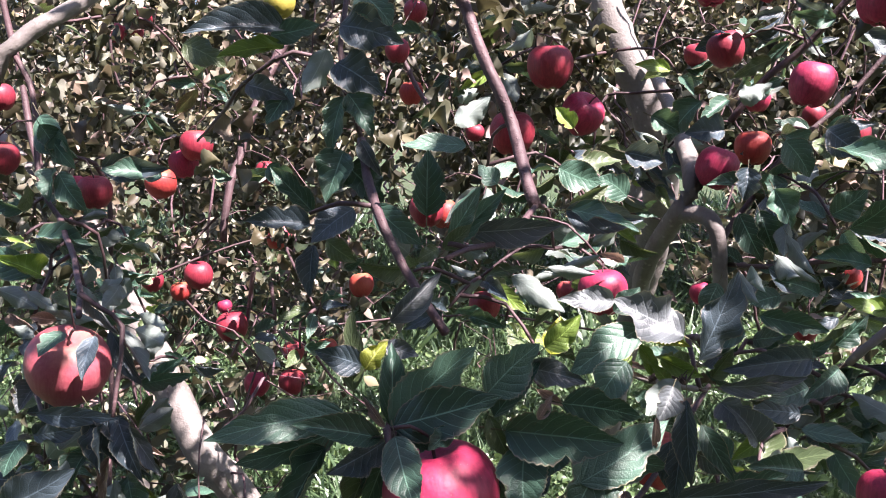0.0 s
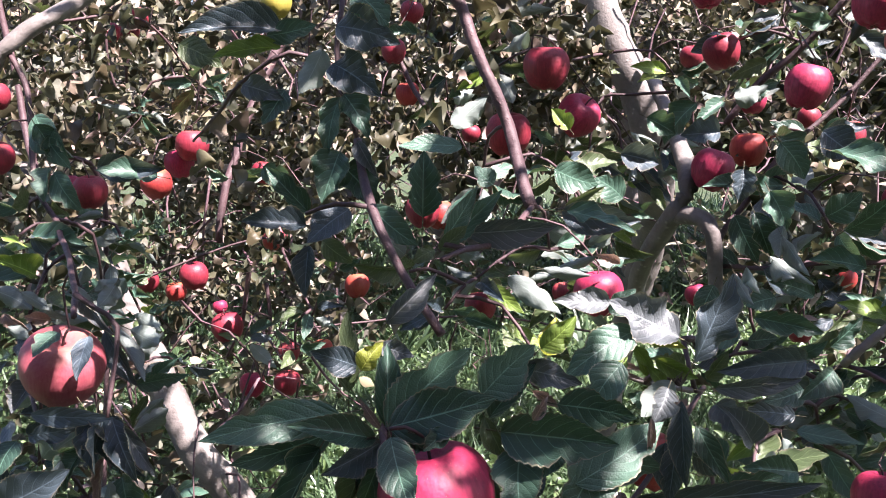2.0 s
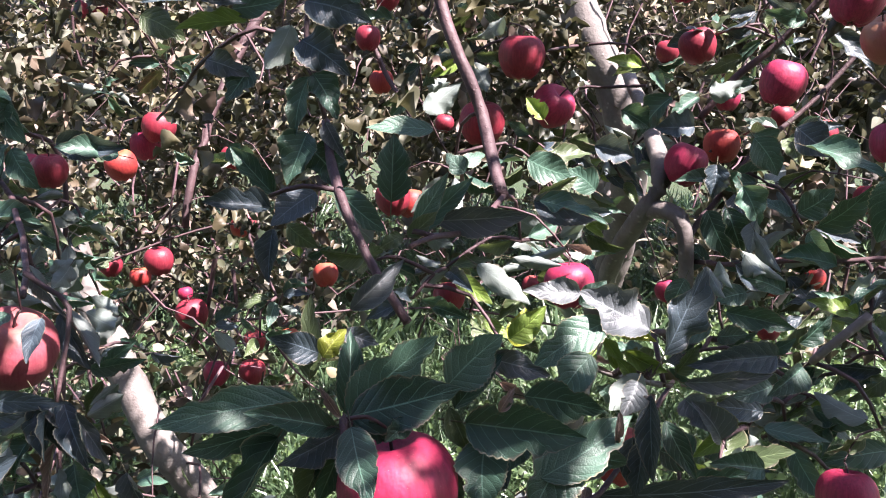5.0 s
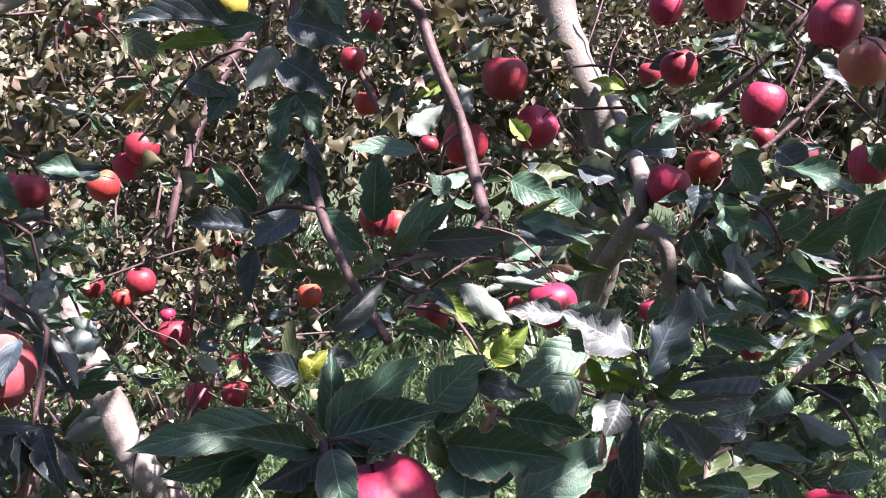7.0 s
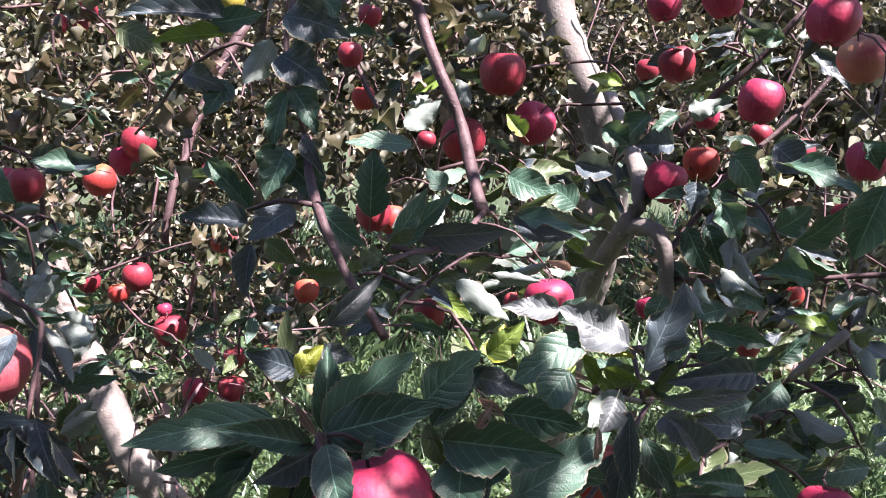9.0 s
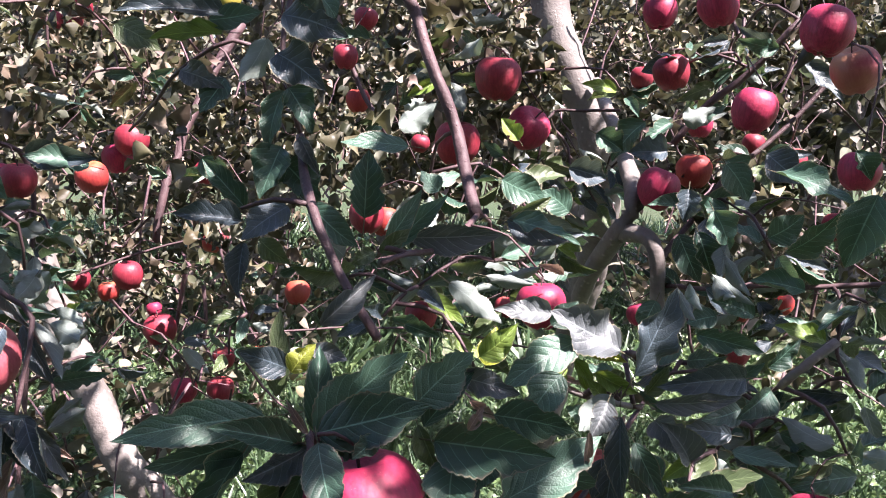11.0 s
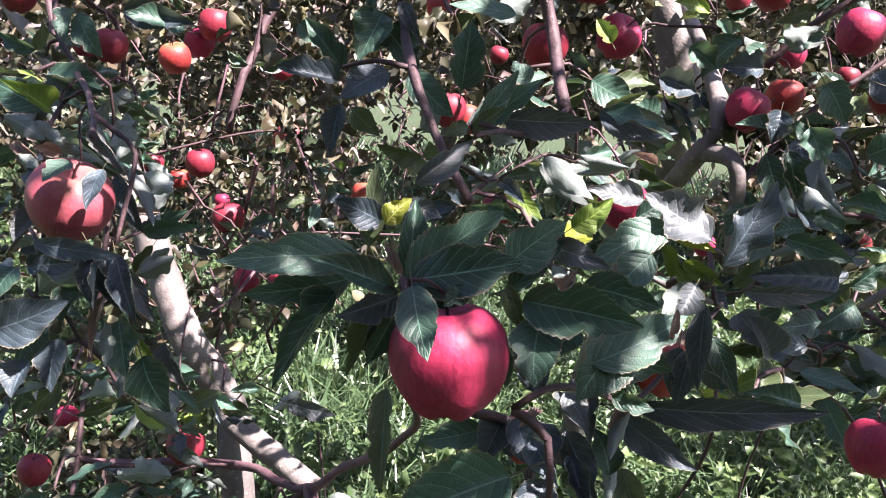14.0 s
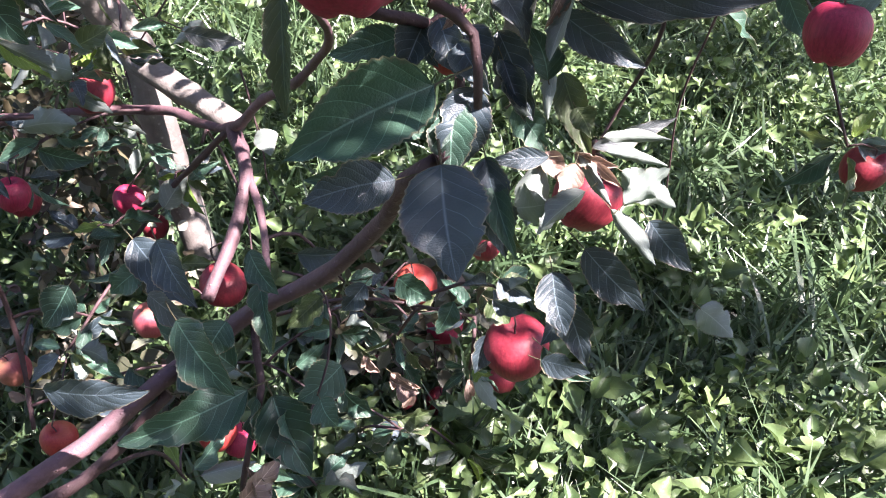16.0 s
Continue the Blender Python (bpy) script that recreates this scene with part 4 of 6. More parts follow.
for b, t, w, turn, shape, tone in (
    ((-0.020, 0.622, 1.325), (-0.037, 0.610, 1.313), 0.019, 10, 'wave', 'green'),
    ((0.011, 0.654, 1.323), (0.027, 0.639, 1.287), 0.021, 10, 'curl', 'olive'),
    ((0.109, 0.674, 1.232), (0.143, 0.664, 1.227), 0.019, 10, 'wave', 'green'),
    ((0.188, 0.742, 1.258), (0.176, 0.724, 1.211), 0.024, 20, 'fold', 'plum'),
    ((0.166, 0.766, 1.293), (0.148, 0.757, 1.306), 0.018, 10, 'flat', 'green'),
    ((0.356, 0.955, 1.352), (0.321, 0.952, 1.344), 0.030, 10, 'flat', 'green'),
    ((0.400, 0.956, 1.352), (0.352, 0.957, 1.371), 0.031, 10, 'wave', 'green'),
    ((0.350, 0.961, 1.399), (0.396, 0.948, 1.365), 0.023, 0, 'curl', 'pale'),
):
    leaf_on(tree_left, b, t, w, turn, shape, tone)
for b, t, w, turn, shape, tone in (
    ((0.441, 1.021, 1.437), (0.476, 1.006, 1.465), 0.040, 10, 'flat', 'green'),
    ((0.279, 0.834, 1.245), (0.262, 0.838, 1.273), 0.027, 10, 'flat', 'olive'),
    ((0.035, 0.689, 1.145), (-0.076, 0.647, 1.100), 0.062, 10, 'fold', 'green'),
    ((0.008, 0.687, 1.063), (-0.065, 0.664, 1.053), 0.044, 10, 'flat', 'plum'),
    ((0.041, 0.657, 1.095), (0.051, 0.582, 1.043), 0.070, 6, 'flat', 'plum'),
    ((0.054, 0.719, 1.121), (0.050, 0.668, 1.076), 0.041, 10, 'flat', 'green'),
    ((0.083, 0.719, 1.069), (0.105, 0.648, 1.015), 0.029, 10, 'fold', 'green'),
    ((0.092, 0.783, 1.153), (0.119, 0.724, 1.101), 0.037, 10, 'wave', 'plum'),
):
    leaf_on(tree_left, b, t, w, turn, shape, tone)
for b, t, w, turn, shape, tone in (
    ((0.059, 0.790, 1.158), (0.077, 0.737, 1.114), 0.039, -10, 'wave', 'plum'),
    ((0.090, 0.812, 1.180), (0.109, 0.774, 1.159), 0.029, 10, 'curl', 'sky_sheen'),
    ((0.155, 0.836, 1.152), (0.225, 0.788, 1.123), 0.039, 10, 'wave', 'plum'),
    ((0.165, 0.823, 1.170), (0.351, 0.805, 1.189), 0.041, 14, 'wave', 'plum'),
    ((0.153, 0.820, 1.126), (0.140, 0.767, 1.078), 0.020, 0, 'curl', 'pale'),
    ((0.164, 0.835, 1.095), (0.185, 0.766, 1.045), 0.031, 15, 'fold', 'olive'),
    ((0.196, 0.796, 1.039), (0.273, 0.806, 1.065), 0.023, 10, 'wave', 'sky_sheen'),
    ((0.205, 0.785, 1.040), (0.258, 0.767, 1.038), 0.019, 0, 'curl', 'pale'),
):
    leaf_on(tree_left, b, t, w, turn, shape, tone)
for b, t, w, turn, shape, tone in (
    ((0.216, 0.766, 1.031), (0.264, 0.737, 1.011), 0.034, 0, 'wave', 'pale'),
    ((0.211, 0.756, 0.995), (0.249, 0.709, 0.965), 0.025, 10, 'curl', 'pale'),
    ((0.254, 0.764, 0.977), (0.287, 0.721, 0.951), 0.036, 10, 'flat', 'plum'),
    ((0.140, 0.757, 1.042), (0.123, 0.710, 1.004), 0.032, 10, 'wave', 'pale'),
    ((0.166, 0.741, 1.022), (0.131, 0.706, 0.998), 0.024, 0, 'wave', 'pale'),
    ((0.144, 0.762, 1.051), (0.159, 0.737, 1.033), 0.022, 0, 'wave', 'dry'),
    ((0.200, 0.777, 0.934), (0.256, 0.725, 0.896), 0.044, 10, 'flat', 'plum'),
    ((0.173, 0.783, 0.901), (0.184, 0.732, 0.859), 0.043, 10, 'flat', 'plum'),
):
    leaf_on(tree_left, b, t, w, turn, shape, tone)
for b, t, w, turn, shape, tone in (
    ((0.165, 0.743, 0.816), (0.215, 0.724, 0.813), 0.031, 10, 'flat', 'plum'),
    ((-0.086, 0.780, 1.177), (-0.081, 0.718, 1.098), 0.028, 20, 'fold', 'olive'),
    ((0.013, 0.786, 1.145), (-0.050, 0.771, 1.131), 0.031, 10, 'flat', 'green'),
    ((0.010, 0.813, 1.150), (0.043, 0.779, 1.120), 0.031, 10, 'flat', 'plum'),
    ((-0.015, 0.721, 1.113), (0.038, 0.694, 1.097), 0.033, 10, 'wave', 'green'),
    ((0.073, 0.843, 1.170), (0.043, 0.858, 1.190), 0.035, 10, 'fold', 'plum'),
    ((0.229, 0.861, 1.184), (0.172, 0.875, 1.198), 0.038, 10, 'flat', 'plum'),
    ((-0.220, 0.789, 0.927), (-0.184, 0.740, 0.892), 0.042, 10, 'flat', 'plum'),
):
    leaf_on(tree_left, b, t, w, turn, shape, tone)
for b, t, w, turn, shape, tone in (
    ((0.090, 0.728, 1.264), (0.178, 0.739, 1.238), 0.046, 10, 'flat', 'green'),
    ((0.184, 0.766, 1.254), (0.181, 0.750, 1.206), 0.024, 15, 'fold', 'plum'),
    ((0.223, 0.817, 1.220), (0.255, 0.791, 1.208), 0.027, 10, 'flat', 'green'),
    ((0.111, 0.850, 1.186), (0.119, 0.795, 1.137), 0.042, 10, 'curl', 'sky_sheen'),
    ((0.041, 0.762, 1.169), (0.059, 0.726, 1.133), 0.032, 10, 'wave', 'plum'),
    ((0.171, 0.768, 1.046), (0.207, 0.751, 1.043), 0.020, 0, 'curl', 'dry'),
    ((0.153, 0.828, 1.177), (0.137, 0.801, 1.151), 0.023, 0, 'curl', 'dry'),
    ((-0.134, 0.796, 0.912), (-0.103, 0.754, 0.889), 0.031, 10, 'flat', 'green'),
):
    leaf_on(tree_left, b, t, w, turn, shape, tone)
for b, t, w, turn, shape, tone in (
    ((-0.045, 0.826, 0.729), (-0.094, 0.791, 0.704), 0.051, 10, 'flat', 'green'),
    ((-0.310, 0.680, 0.834), (-0.212, 0.657, 0.850), 0.045, 10, 'flat', 'plum'),
    ((-0.196, 0.731, 0.875), (-0.137, 0.666, 0.838), 0.057, 10, 'flat', 'green'),
    ((-0.454, 1.097, 0.627), (-0.494, 1.065, 0.570), 0.057, 10, 'flat', 'green'),
    ((-0.056, 0.661, 0.842), (-0.040, 0.639, 0.829), 0.035, 10, 'flat', 'green'),
    ((-0.563, 1.314, 0.767), (-0.475, 1.313, 0.779), 0.053, 10, 'wave', 'pale'),
    ((0.129, 0.895, 0.770), (0.156, 0.879, 0.748), 0.041, 0, 'wave', 'olive'),
    ((0.134, 0.713, 1.348), (0.102, 0.696, 1.311), 0.035, 10, 'flat', 'green'),
):
    leaf_on(tree_left, b, t, w, turn, shape, tone)
for b, t, w, turn, shape, tone in (
    ((0.443, 1.331, 1.481), (0.435, 1.323, 1.429), 0.044, 10, 'fold', 'plum'),
    ((0.675, 1.203, 1.060), (0.573, 1.192, 1.046), 0.043, 10, 'flat', 'green'),
    ((0.566, 1.205, 1.047), (0.630, 1.200, 1.067), 0.034, 10, 'flat', 'green'),
    ((0.782, 1.226, 0.830), (0.698, 1.190, 0.779), 0.053, 10, 'flat', 'green'),
    ((0.173, 0.758, 1.050), (0.200, 0.724, 1.018), 0.017, 0, 'curl', 'pale'),
    ((0.167, 0.746, 1.048), (0.152, 0.719, 1.021), 0.023, 0, 'wave', 'dry'),
    ((0.183, 0.751, 1.049), (0.209, 0.732, 1.033), 0.015, 0, 'curl', 'dry'),
    ((0.135, 0.869, 0.825), (0.173, 0.853, 0.805), 0.032, 10, 'fold', 'plum'),
):
    leaf_on(tree_left, b, t, w, turn, shape, tone)
for b, t, w, turn, shape, tone in (
    ((0.201, 0.812, 0.838), (0.172, 0.773, 0.810), 0.036, 10, 'fold', 'plum'),
    ((-0.242, 0.802, 0.850), (-0.193, 0.773, 0.830), 0.034, 10, 'flat', 'sky_sheen'),
    ((-0.152, 0.743, 0.864), (-0.171, 0.717, 0.838), 0.038, 10, 'flat', 'green'),
    ((-0.064, 0.791, 0.858), (-0.097, 0.767, 0.834), 0.029, 10, 'fold', 'olive'),
    ((-0.365, 0.891, 0.690), (-0.331, 0.881, 0.680), 0.034, 0, 'wave', 'pale'),
    ((0.176, 0.773, 1.334), (0.215, 0.762, 1.316), 0.018, 10, 'fold', 'lime'),
    ((0.182, 0.760, 1.311), (0.166, 0.762, 1.331), 0.014, 0, 'wave', 'lime'),
    ((0.155, 0.896, 1.353), (0.185, 0.901, 1.377), 0.028, 10, 'flat', 'green'),
):
    leaf_on(tree_left, b, t, w, turn, shape, tone)
for b, t, w, turn, shape, tone in (
    ((-0.002, 0.939, 1.343), (0.036, 0.929, 1.332), 0.028, 0, 'curl', 'green'),
    ((0.073, 0.681, 1.287), (0.054, 0.666, 1.263), 0.028, 15, 'fold', 'green'),
    ((0.007, 0.656, 1.273), (0.019, 0.642, 1.243), 0.024, 10, 'flat', 'green'),
    ((0.361, 1.009, 1.376), (0.402, 1.006, 1.344), 0.034, 0, 'fold', 'plum'),
    ((0.270, 0.905, 1.378), (0.252, 0.898, 1.342), 0.028, 10, 'flat', 'green'),
):
    leaf_on(tree_left, b, t, w, turn, shape, tone)
# limp leaves round the pink-red apple
for b, t, w, turn, shape, tone in (
    ((-0.439, 0.864, 1.357), (-0.453, 0.831, 1.340), 0.025, 10, 'flat', 'green'),
    ((-0.402, 0.855, 1.353), (-0.399, 0.810, 1.321), 0.023, 0, 'flat', 'plum'),
    ((-0.409, 0.925, 1.350), (-0.356, 0.888, 1.291), 0.020, 10, 'curl', 'pale'),
    ((-0.411, 0.951, 1.392), (-0.427, 0.937, 1.368), 0.030, 0, 'wave', 'pale'),
    ((-0.391, 0.934, 1.342), (-0.348, 0.914, 1.328), 0.031, 0, 'wave', 'pale'),
    ((-0.440, 0.959, 1.384), (-0.407, 0.962, 1.396), 0.027, 0, 'wave', 'pale'),
    ((-0.384, 0.925, 1.279), (-0.318, 0.910, 1.293), 0.022, 20, 'fold', 'green'),
    ((-0.378, 0.935, 1.278), (-0.340, 0.941, 1.305), 0.018, 10, 'fold', 'green'),
):
    leaf_on(tree_left, b, t, w, turn, shape, tone)
for b, t, w, turn, shape, tone in (
    ((-0.406, 0.862, 1.266), (-0.400, 0.824, 1.213), 0.035, 15, 'curl', 'plum'),
    ((-0.389, 0.862, 1.262), (-0.353, 0.824, 1.203), 0.041, -10, 'curl', 'plum'),
    ((-0.389, 0.880, 1.247), (-0.343, 0.853, 1.195), 0.023, 0, 'wave', 'sky_sheen'),
    ((-0.378, 0.889, 1.237), (-0.333, 0.884, 1.263), 0.024, 0, 'fold', 'pale'),
    ((-0.475, 0.859, 1.268), (-0.378, 0.843, 1.267), 0.023, 10, 'flat', 'plum'),
    ((-0.485, 0.875, 1.239), (-0.424, 0.859, 1.253), 0.026, 10, 'flat', 'plum'),
    ((-0.504, 0.825, 1.178), (-0.422, 0.814, 1.220), 0.050, 10, 'flat', 'plum'),
    ((-0.445, 0.853, 1.218), (-0.454, 0.827, 1.181), 0.021, 0, 'wave', 'pale'),
):
    leaf_on(tree_left, b, t, w, turn, shape, tone)
for b, t, w, turn, shape, tone in (
    ((-0.408, 0.874, 1.212), (-0.409, 0.845, 1.155), 0.016, 0, 'curl', 'dry'),
    ((-0.403, 0.870, 1.187), (-0.390, 0.844, 1.143), 0.020, 0, 'wave', 'pale'),
    ((-0.396, 0.890, 1.183), (-0.372, 0.844, 1.137), 0.049, 10, 'wave', 'green'),
    ((-0.376, 0.889, 1.168), (-0.331, 0.862, 1.117), 0.018, 0, 'wave', 'lime'),
    ((-0.360, 0.866, 1.151), (-0.323, 0.840, 1.103), 0.052, 10, 'flat', 'green'),
    ((-0.441, 0.846, 1.170), (-0.439, 0.818, 1.120), 0.039, 10, 'flat', 'plum'),
    ((-0.389, 0.892, 1.126), (-0.386, 0.868, 1.099), 0.019, 0, 'wave', 'pale'),
    ((-0.459, 0.950, 1.394), (-0.441, 0.935, 1.359), 0.020, 0, 'curl', 'pale'),
):
    leaf_on(tree_left, b, t, w, turn, shape, tone)
for b, t, w, turn, shape, tone in (
    ((-0.520, 0.946, 1.387), (-0.482, 0.935, 1.367), 0.017, 0, 'wave', 'pale'),
    ((-0.534, 0.930, 1.350), (-0.500, 0.919, 1.337), 0.017, 0, 'wave', 'pale'),
    ((-0.472, 0.841, 1.145), (-0.479, 0.816, 1.112), 0.036, 10, 'fold', 'plum'),
    ((-0.434, 0.873, 1.216), (-0.443, 0.848, 1.187), 0.031, 10, 'fold', 'green'),
    ((-0.444, 0.929, 1.389), (-0.400, 0.904, 1.343), 0.022, 10, 'curl', 'sky_sheen'),
    ((-0.492, 0.855, 1.240), (-0.504, 0.829, 1.211), 0.036, 10, 'flat', 'green'),
    ((-0.500, 0.912, 1.288), (-0.515, 0.887, 1.262), 0.032, 10, 'fold', 'sky_sheen'),
    ((-0.399, 1.041, 1.107), (-0.361, 1.014, 1.058), 0.034, 0, 'curl', 'sky_sheen'),
):
    leaf_on(tree_left, b, t, w, turn, shape, tone)
for b, t, w, turn, shape, tone in (
    ((-0.491, 0.952, 1.352), (-0.519, 0.942, 1.360), 0.024, 0, 'curl', 'dry'),
):
    leaf_on(tree_left, b, t, w, turn, shape, tone)
# the hanging twigs above
for b, t, w, turn, shape, tone in (
    ((-0.162, 0.840, 1.466), (-0.222, 0.819, 1.475), 0.030, 15, 'fold', 'plum'),
    ((-0.117, 0.844, 1.480), (-0.158, 0.818, 1.451), 0.038, 10, 'flat', 'plum'),
    ((-0.163, 0.857, 1.442), (-0.165, 0.829, 1.394), 0.025, 10, 'fold', 'plum'),
    ((-0.164, 0.872, 1.476), (-0.208, 0.878, 1.526), 0.027, 10, 'fold', 'green'),
    ((-0.131, 0.893, 1.537), (-0.150, 0.865, 1.490), 0.047, 10, 'wave', 'green'),
    ((-0.127, 0.891, 1.521), (-0.090, 0.865, 1.479), 0.050, -10, 'wave', 'green'),
    ((-0.129, 0.902, 1.595), (-0.144, 0.882, 1.536), 0.031, 20, 'wave', 'green'),
    ((-0.123, 0.892, 1.598), (-0.097, 0.876, 1.553), 0.036, -10, 'wave', 'green'),
):
    leaf_on(tree_right, b, t, w, turn, shape, tone)
for b, t, w, turn, shape, tone in (
    ((-0.109, 0.875, 1.548), (-0.090, 0.860, 1.511), 0.023, 10, 'curl', 'sky_sheen'),
    ((-0.000, 0.797, 1.540), (-0.061, 0.785, 1.544), 0.024, 20, 'flat', 'green'),
    ((-0.043, 0.856, 1.469), (-0.039, 0.866, 1.537), 0.039, 10, 'fold', 'green'),
    ((-0.096, 0.855, 1.481), (-0.048, 0.831, 1.442), 0.034, 10, 'flat', 'green'),
    ((-0.022, 0.903, 1.440), (0.015, 0.912, 1.494), 0.023, 20, 'flat', 'green'),
    ((-0.019, 0.922, 1.432), (0.044, 0.933, 1.489), 0.026, 10, 'fold', 'green'),
    ((-0.028, 0.881, 1.430), (0.003, 0.876, 1.457), 0.020, 0, 'flat', 'olive'),
    ((0.002, 0.934, 1.441), (0.104, 0.929, 1.446), 0.036, 25, 'fold', 'sky_sheen'),
):
    leaf_on(tree_right, b, t, w, turn, shape, tone)
for b, t, w, turn, shape, tone in (
    ((0.115, 0.991, 1.456), (0.206, 0.973, 1.443), 0.041, 15, 'fold', 'plum'),
    ((-0.063, 0.859, 1.429), (-0.083, 0.850, 1.445), 0.027, 0, 'flat', 'pale'),
    ((-0.033, 0.861, 1.433), (-0.055, 0.848, 1.423), 0.020, 0, 'wave', 'olive'),
    ((-0.010, 0.902, 1.429), (0.020, 0.891, 1.418), 0.021, 0, 'wave', 'pale'),
    ((-0.164, 0.947, 1.436), (-0.131, 0.944, 1.410), 0.026, 10, 'flat', 'olive'),
    ((-0.229, 0.958, 1.523), (-0.193, 0.955, 1.497), 0.028, 10, 'fold', 'green'),
    ((-0.013, 1.175, 1.565), (0.037, 1.182, 1.600), 0.039, 0, 'wave', 'pale'),
    ((0.040, 1.114, 1.483), (0.016, 1.117, 1.511), 0.030, 10, 'flat', 'green'),
):
    leaf_on(tree_right, b, t, w, turn, shape, tone)
for b, t, w, turn, shape, tone in (
    ((0.133, 1.221, 1.497), (0.198, 1.219, 1.472), 0.050, 10, 'flat', 'green'),
    ((0.164, 1.281, 1.554), (0.138, 1.285, 1.587), 0.031, 0, 'fold', 'lime'),
    ((0.250, 1.329, 1.513), (0.311, 1.328, 1.495), 0.051, 10, 'fold', 'plum'),
    ((0.241, 1.268, 1.447), (0.198, 1.271, 1.480), 0.047, -10, 'flat', 'green'),
    ((0.407, 1.339, 1.541), (0.346, 1.337, 1.540), 0.049, 0, 'fold', 'plum'),
    ((0.316, 1.441, 1.569), (0.364, 1.438, 1.540), 0.049, 10, 'fold', 'green'),
    ((0.410, 1.270, 1.415), (0.444, 1.260, 1.341), 0.047, 10, 'flat', 'green'),
    ((0.433, 1.224, 1.444), (0.451, 1.192, 1.359), 0.056, 10, 'flat', 'plum'),
):
    leaf_on(tree_right, b, t, w, turn, shape, tone)
for b, t, w, turn, shape, tone in (
    ((0.464, 1.237, 1.524), (0.501, 1.231, 1.468), 0.049, 10, 'flat', 'green'),
    ((0.484, 1.139, 1.538), (0.525, 1.115, 1.502), 0.049, 10, 'flat', 'plum'),
    ((0.433, 1.348, 1.593), (0.485, 1.352, 1.610), 0.039, 0, 'wave', 'pale'),
    ((-0.161, 0.786, 1.653), (-0.249, 0.753, 1.653), 0.034, 10, 'fold', 'plum'),
    ((-0.165, 0.784, 1.637), (-0.221, 0.761, 1.630), 0.023, 10, 'wave', 'lime'),
    ((-0.177, 0.785, 1.648), (-0.129, 0.778, 1.656), 0.025, 10, 'flat', 'green'),
    ((-0.269, 0.812, 1.647), (-0.224, 0.800, 1.623), 0.029, 0, 'flat', 'olive'),
    ((-0.129, 0.805, 1.636), (-0.151, 0.789, 1.593), 0.031, 0, 'wave', 'pale'),
):
    leaf_on(tree_right, b, t, w, turn, shape, tone)
for b, t, w, turn, shape, tone in (
    ((-0.113, 0.798, 1.656), (-0.056, 0.788, 1.638), 0.044, 10, 'wave', 'plum'),
    ((-0.119, 0.804, 1.622), (-0.076, 0.781, 1.591), 0.041, 10, 'wave', 'plum'),
    ((-0.096, 0.803, 1.686), (-0.064, 0.789, 1.653), 0.038, -10, 'flat', 'green'),
    ((-0.168, 0.809, 1.600), (-0.190, 0.794, 1.568), 0.031, 10, 'flat', 'green'),
    ((-0.208, 0.809, 1.606), (-0.169, 0.798, 1.591), 0.026, 10, 'wave', 'sky_sheen'),
    ((-0.503, 1.142, 1.526), (-0.407, 1.124, 1.520), 0.039, 15, 'fold', 'plum'),
    ((-0.510, 0.999, 1.593), (-0.462, 0.972, 1.528), 0.042, 10, 'flat', 'green'),
    ((-0.587, 1.188, 1.519), (-0.546, 1.172, 1.462), 0.041, 10, 'flat', 'green'),
):
    leaf_on(tree_right, b, t, w, turn, shape, tone)
for b, t, w, turn, shape, tone in (
    ((-0.604, 1.209, 1.524), (-0.605, 1.182, 1.479), 0.036, 10, 'fold', 'green'),
):
    leaf_on(tree_right, b, t, w, turn, shape, tone)
# curled, pale and withered leaves among the clusters
for b, t, w, turn, shape, tone in (
    ((0.040, 0.784, 1.415), (0.087, 0.768, 1.382), 0.026, 0, 'wave', 'pale'),
    ((0.075, 0.804, 1.419), (0.120, 0.791, 1.412), 0.019, 0, 'curl', 'pale'),
    ((0.063, 0.707, 1.365), (0.092, 0.699, 1.393), 0.026, 10, 'wave', 'lime'),
    ((0.173, 0.709, 1.325), (0.157, 0.696, 1.298), 0.025, 0, 'fold', 'sky_sheen'),
    ((0.254, 0.729, 1.264), (0.227, 0.725, 1.302), 0.030, 10, 'fold', 'sky_sheen'),
    ((0.117, 0.762, 1.333), (0.163, 0.749, 1.320), 0.010, 0, 'curl', 'dry'),
    ((0.352, 0.955, 1.396), (0.368, 0.931, 1.374), 0.032, 0, 'curl', 'pale'),
    ((0.384, 1.008, 1.429), (0.373, 0.994, 1.392), 0.023, 0, 'fold', 'pale'),
):
    leaf_on(tree_left, b, t, w, turn, shape, tone)
for b, t, w, turn, shape, tone in (
    ((0.261, 0.807, 1.408), (0.273, 0.793, 1.378), 0.022, 0, 'curl', 'pale'),
    ((-0.453, 1.062, 1.272), (-0.394, 1.055, 1.310), 0.028, 0, 'wave', 'pale'),
    ((-0.403, 0.954, 1.227), (-0.356, 0.945, 1.246), 0.028, 0, 'curl', 'pale'),
    ((-0.390, 0.902, 1.219), (-0.359, 0.888, 1.186), 0.024, 0, 'curl', 'dry'),
    ((-0.069, 0.605, 1.333), (-0.085, 0.609, 1.357), 0.011, 0, 'curl', 'dry'),
    ((0.048, 0.622, 1.330), (0.060, 0.624, 1.348), 0.013, 0, 'curl', 'dry'),
    ((-0.535, 1.171, 1.324), (-0.483, 1.165, 1.364), 0.047, 0, 'wave', 'pale'),
    ((0.147, 0.658, 1.316), (0.143, 0.654, 1.285), 0.011, 0, 'curl', 'dry'),
):
    leaf_on(tree_left, b, t, w, turn, shape, tone)
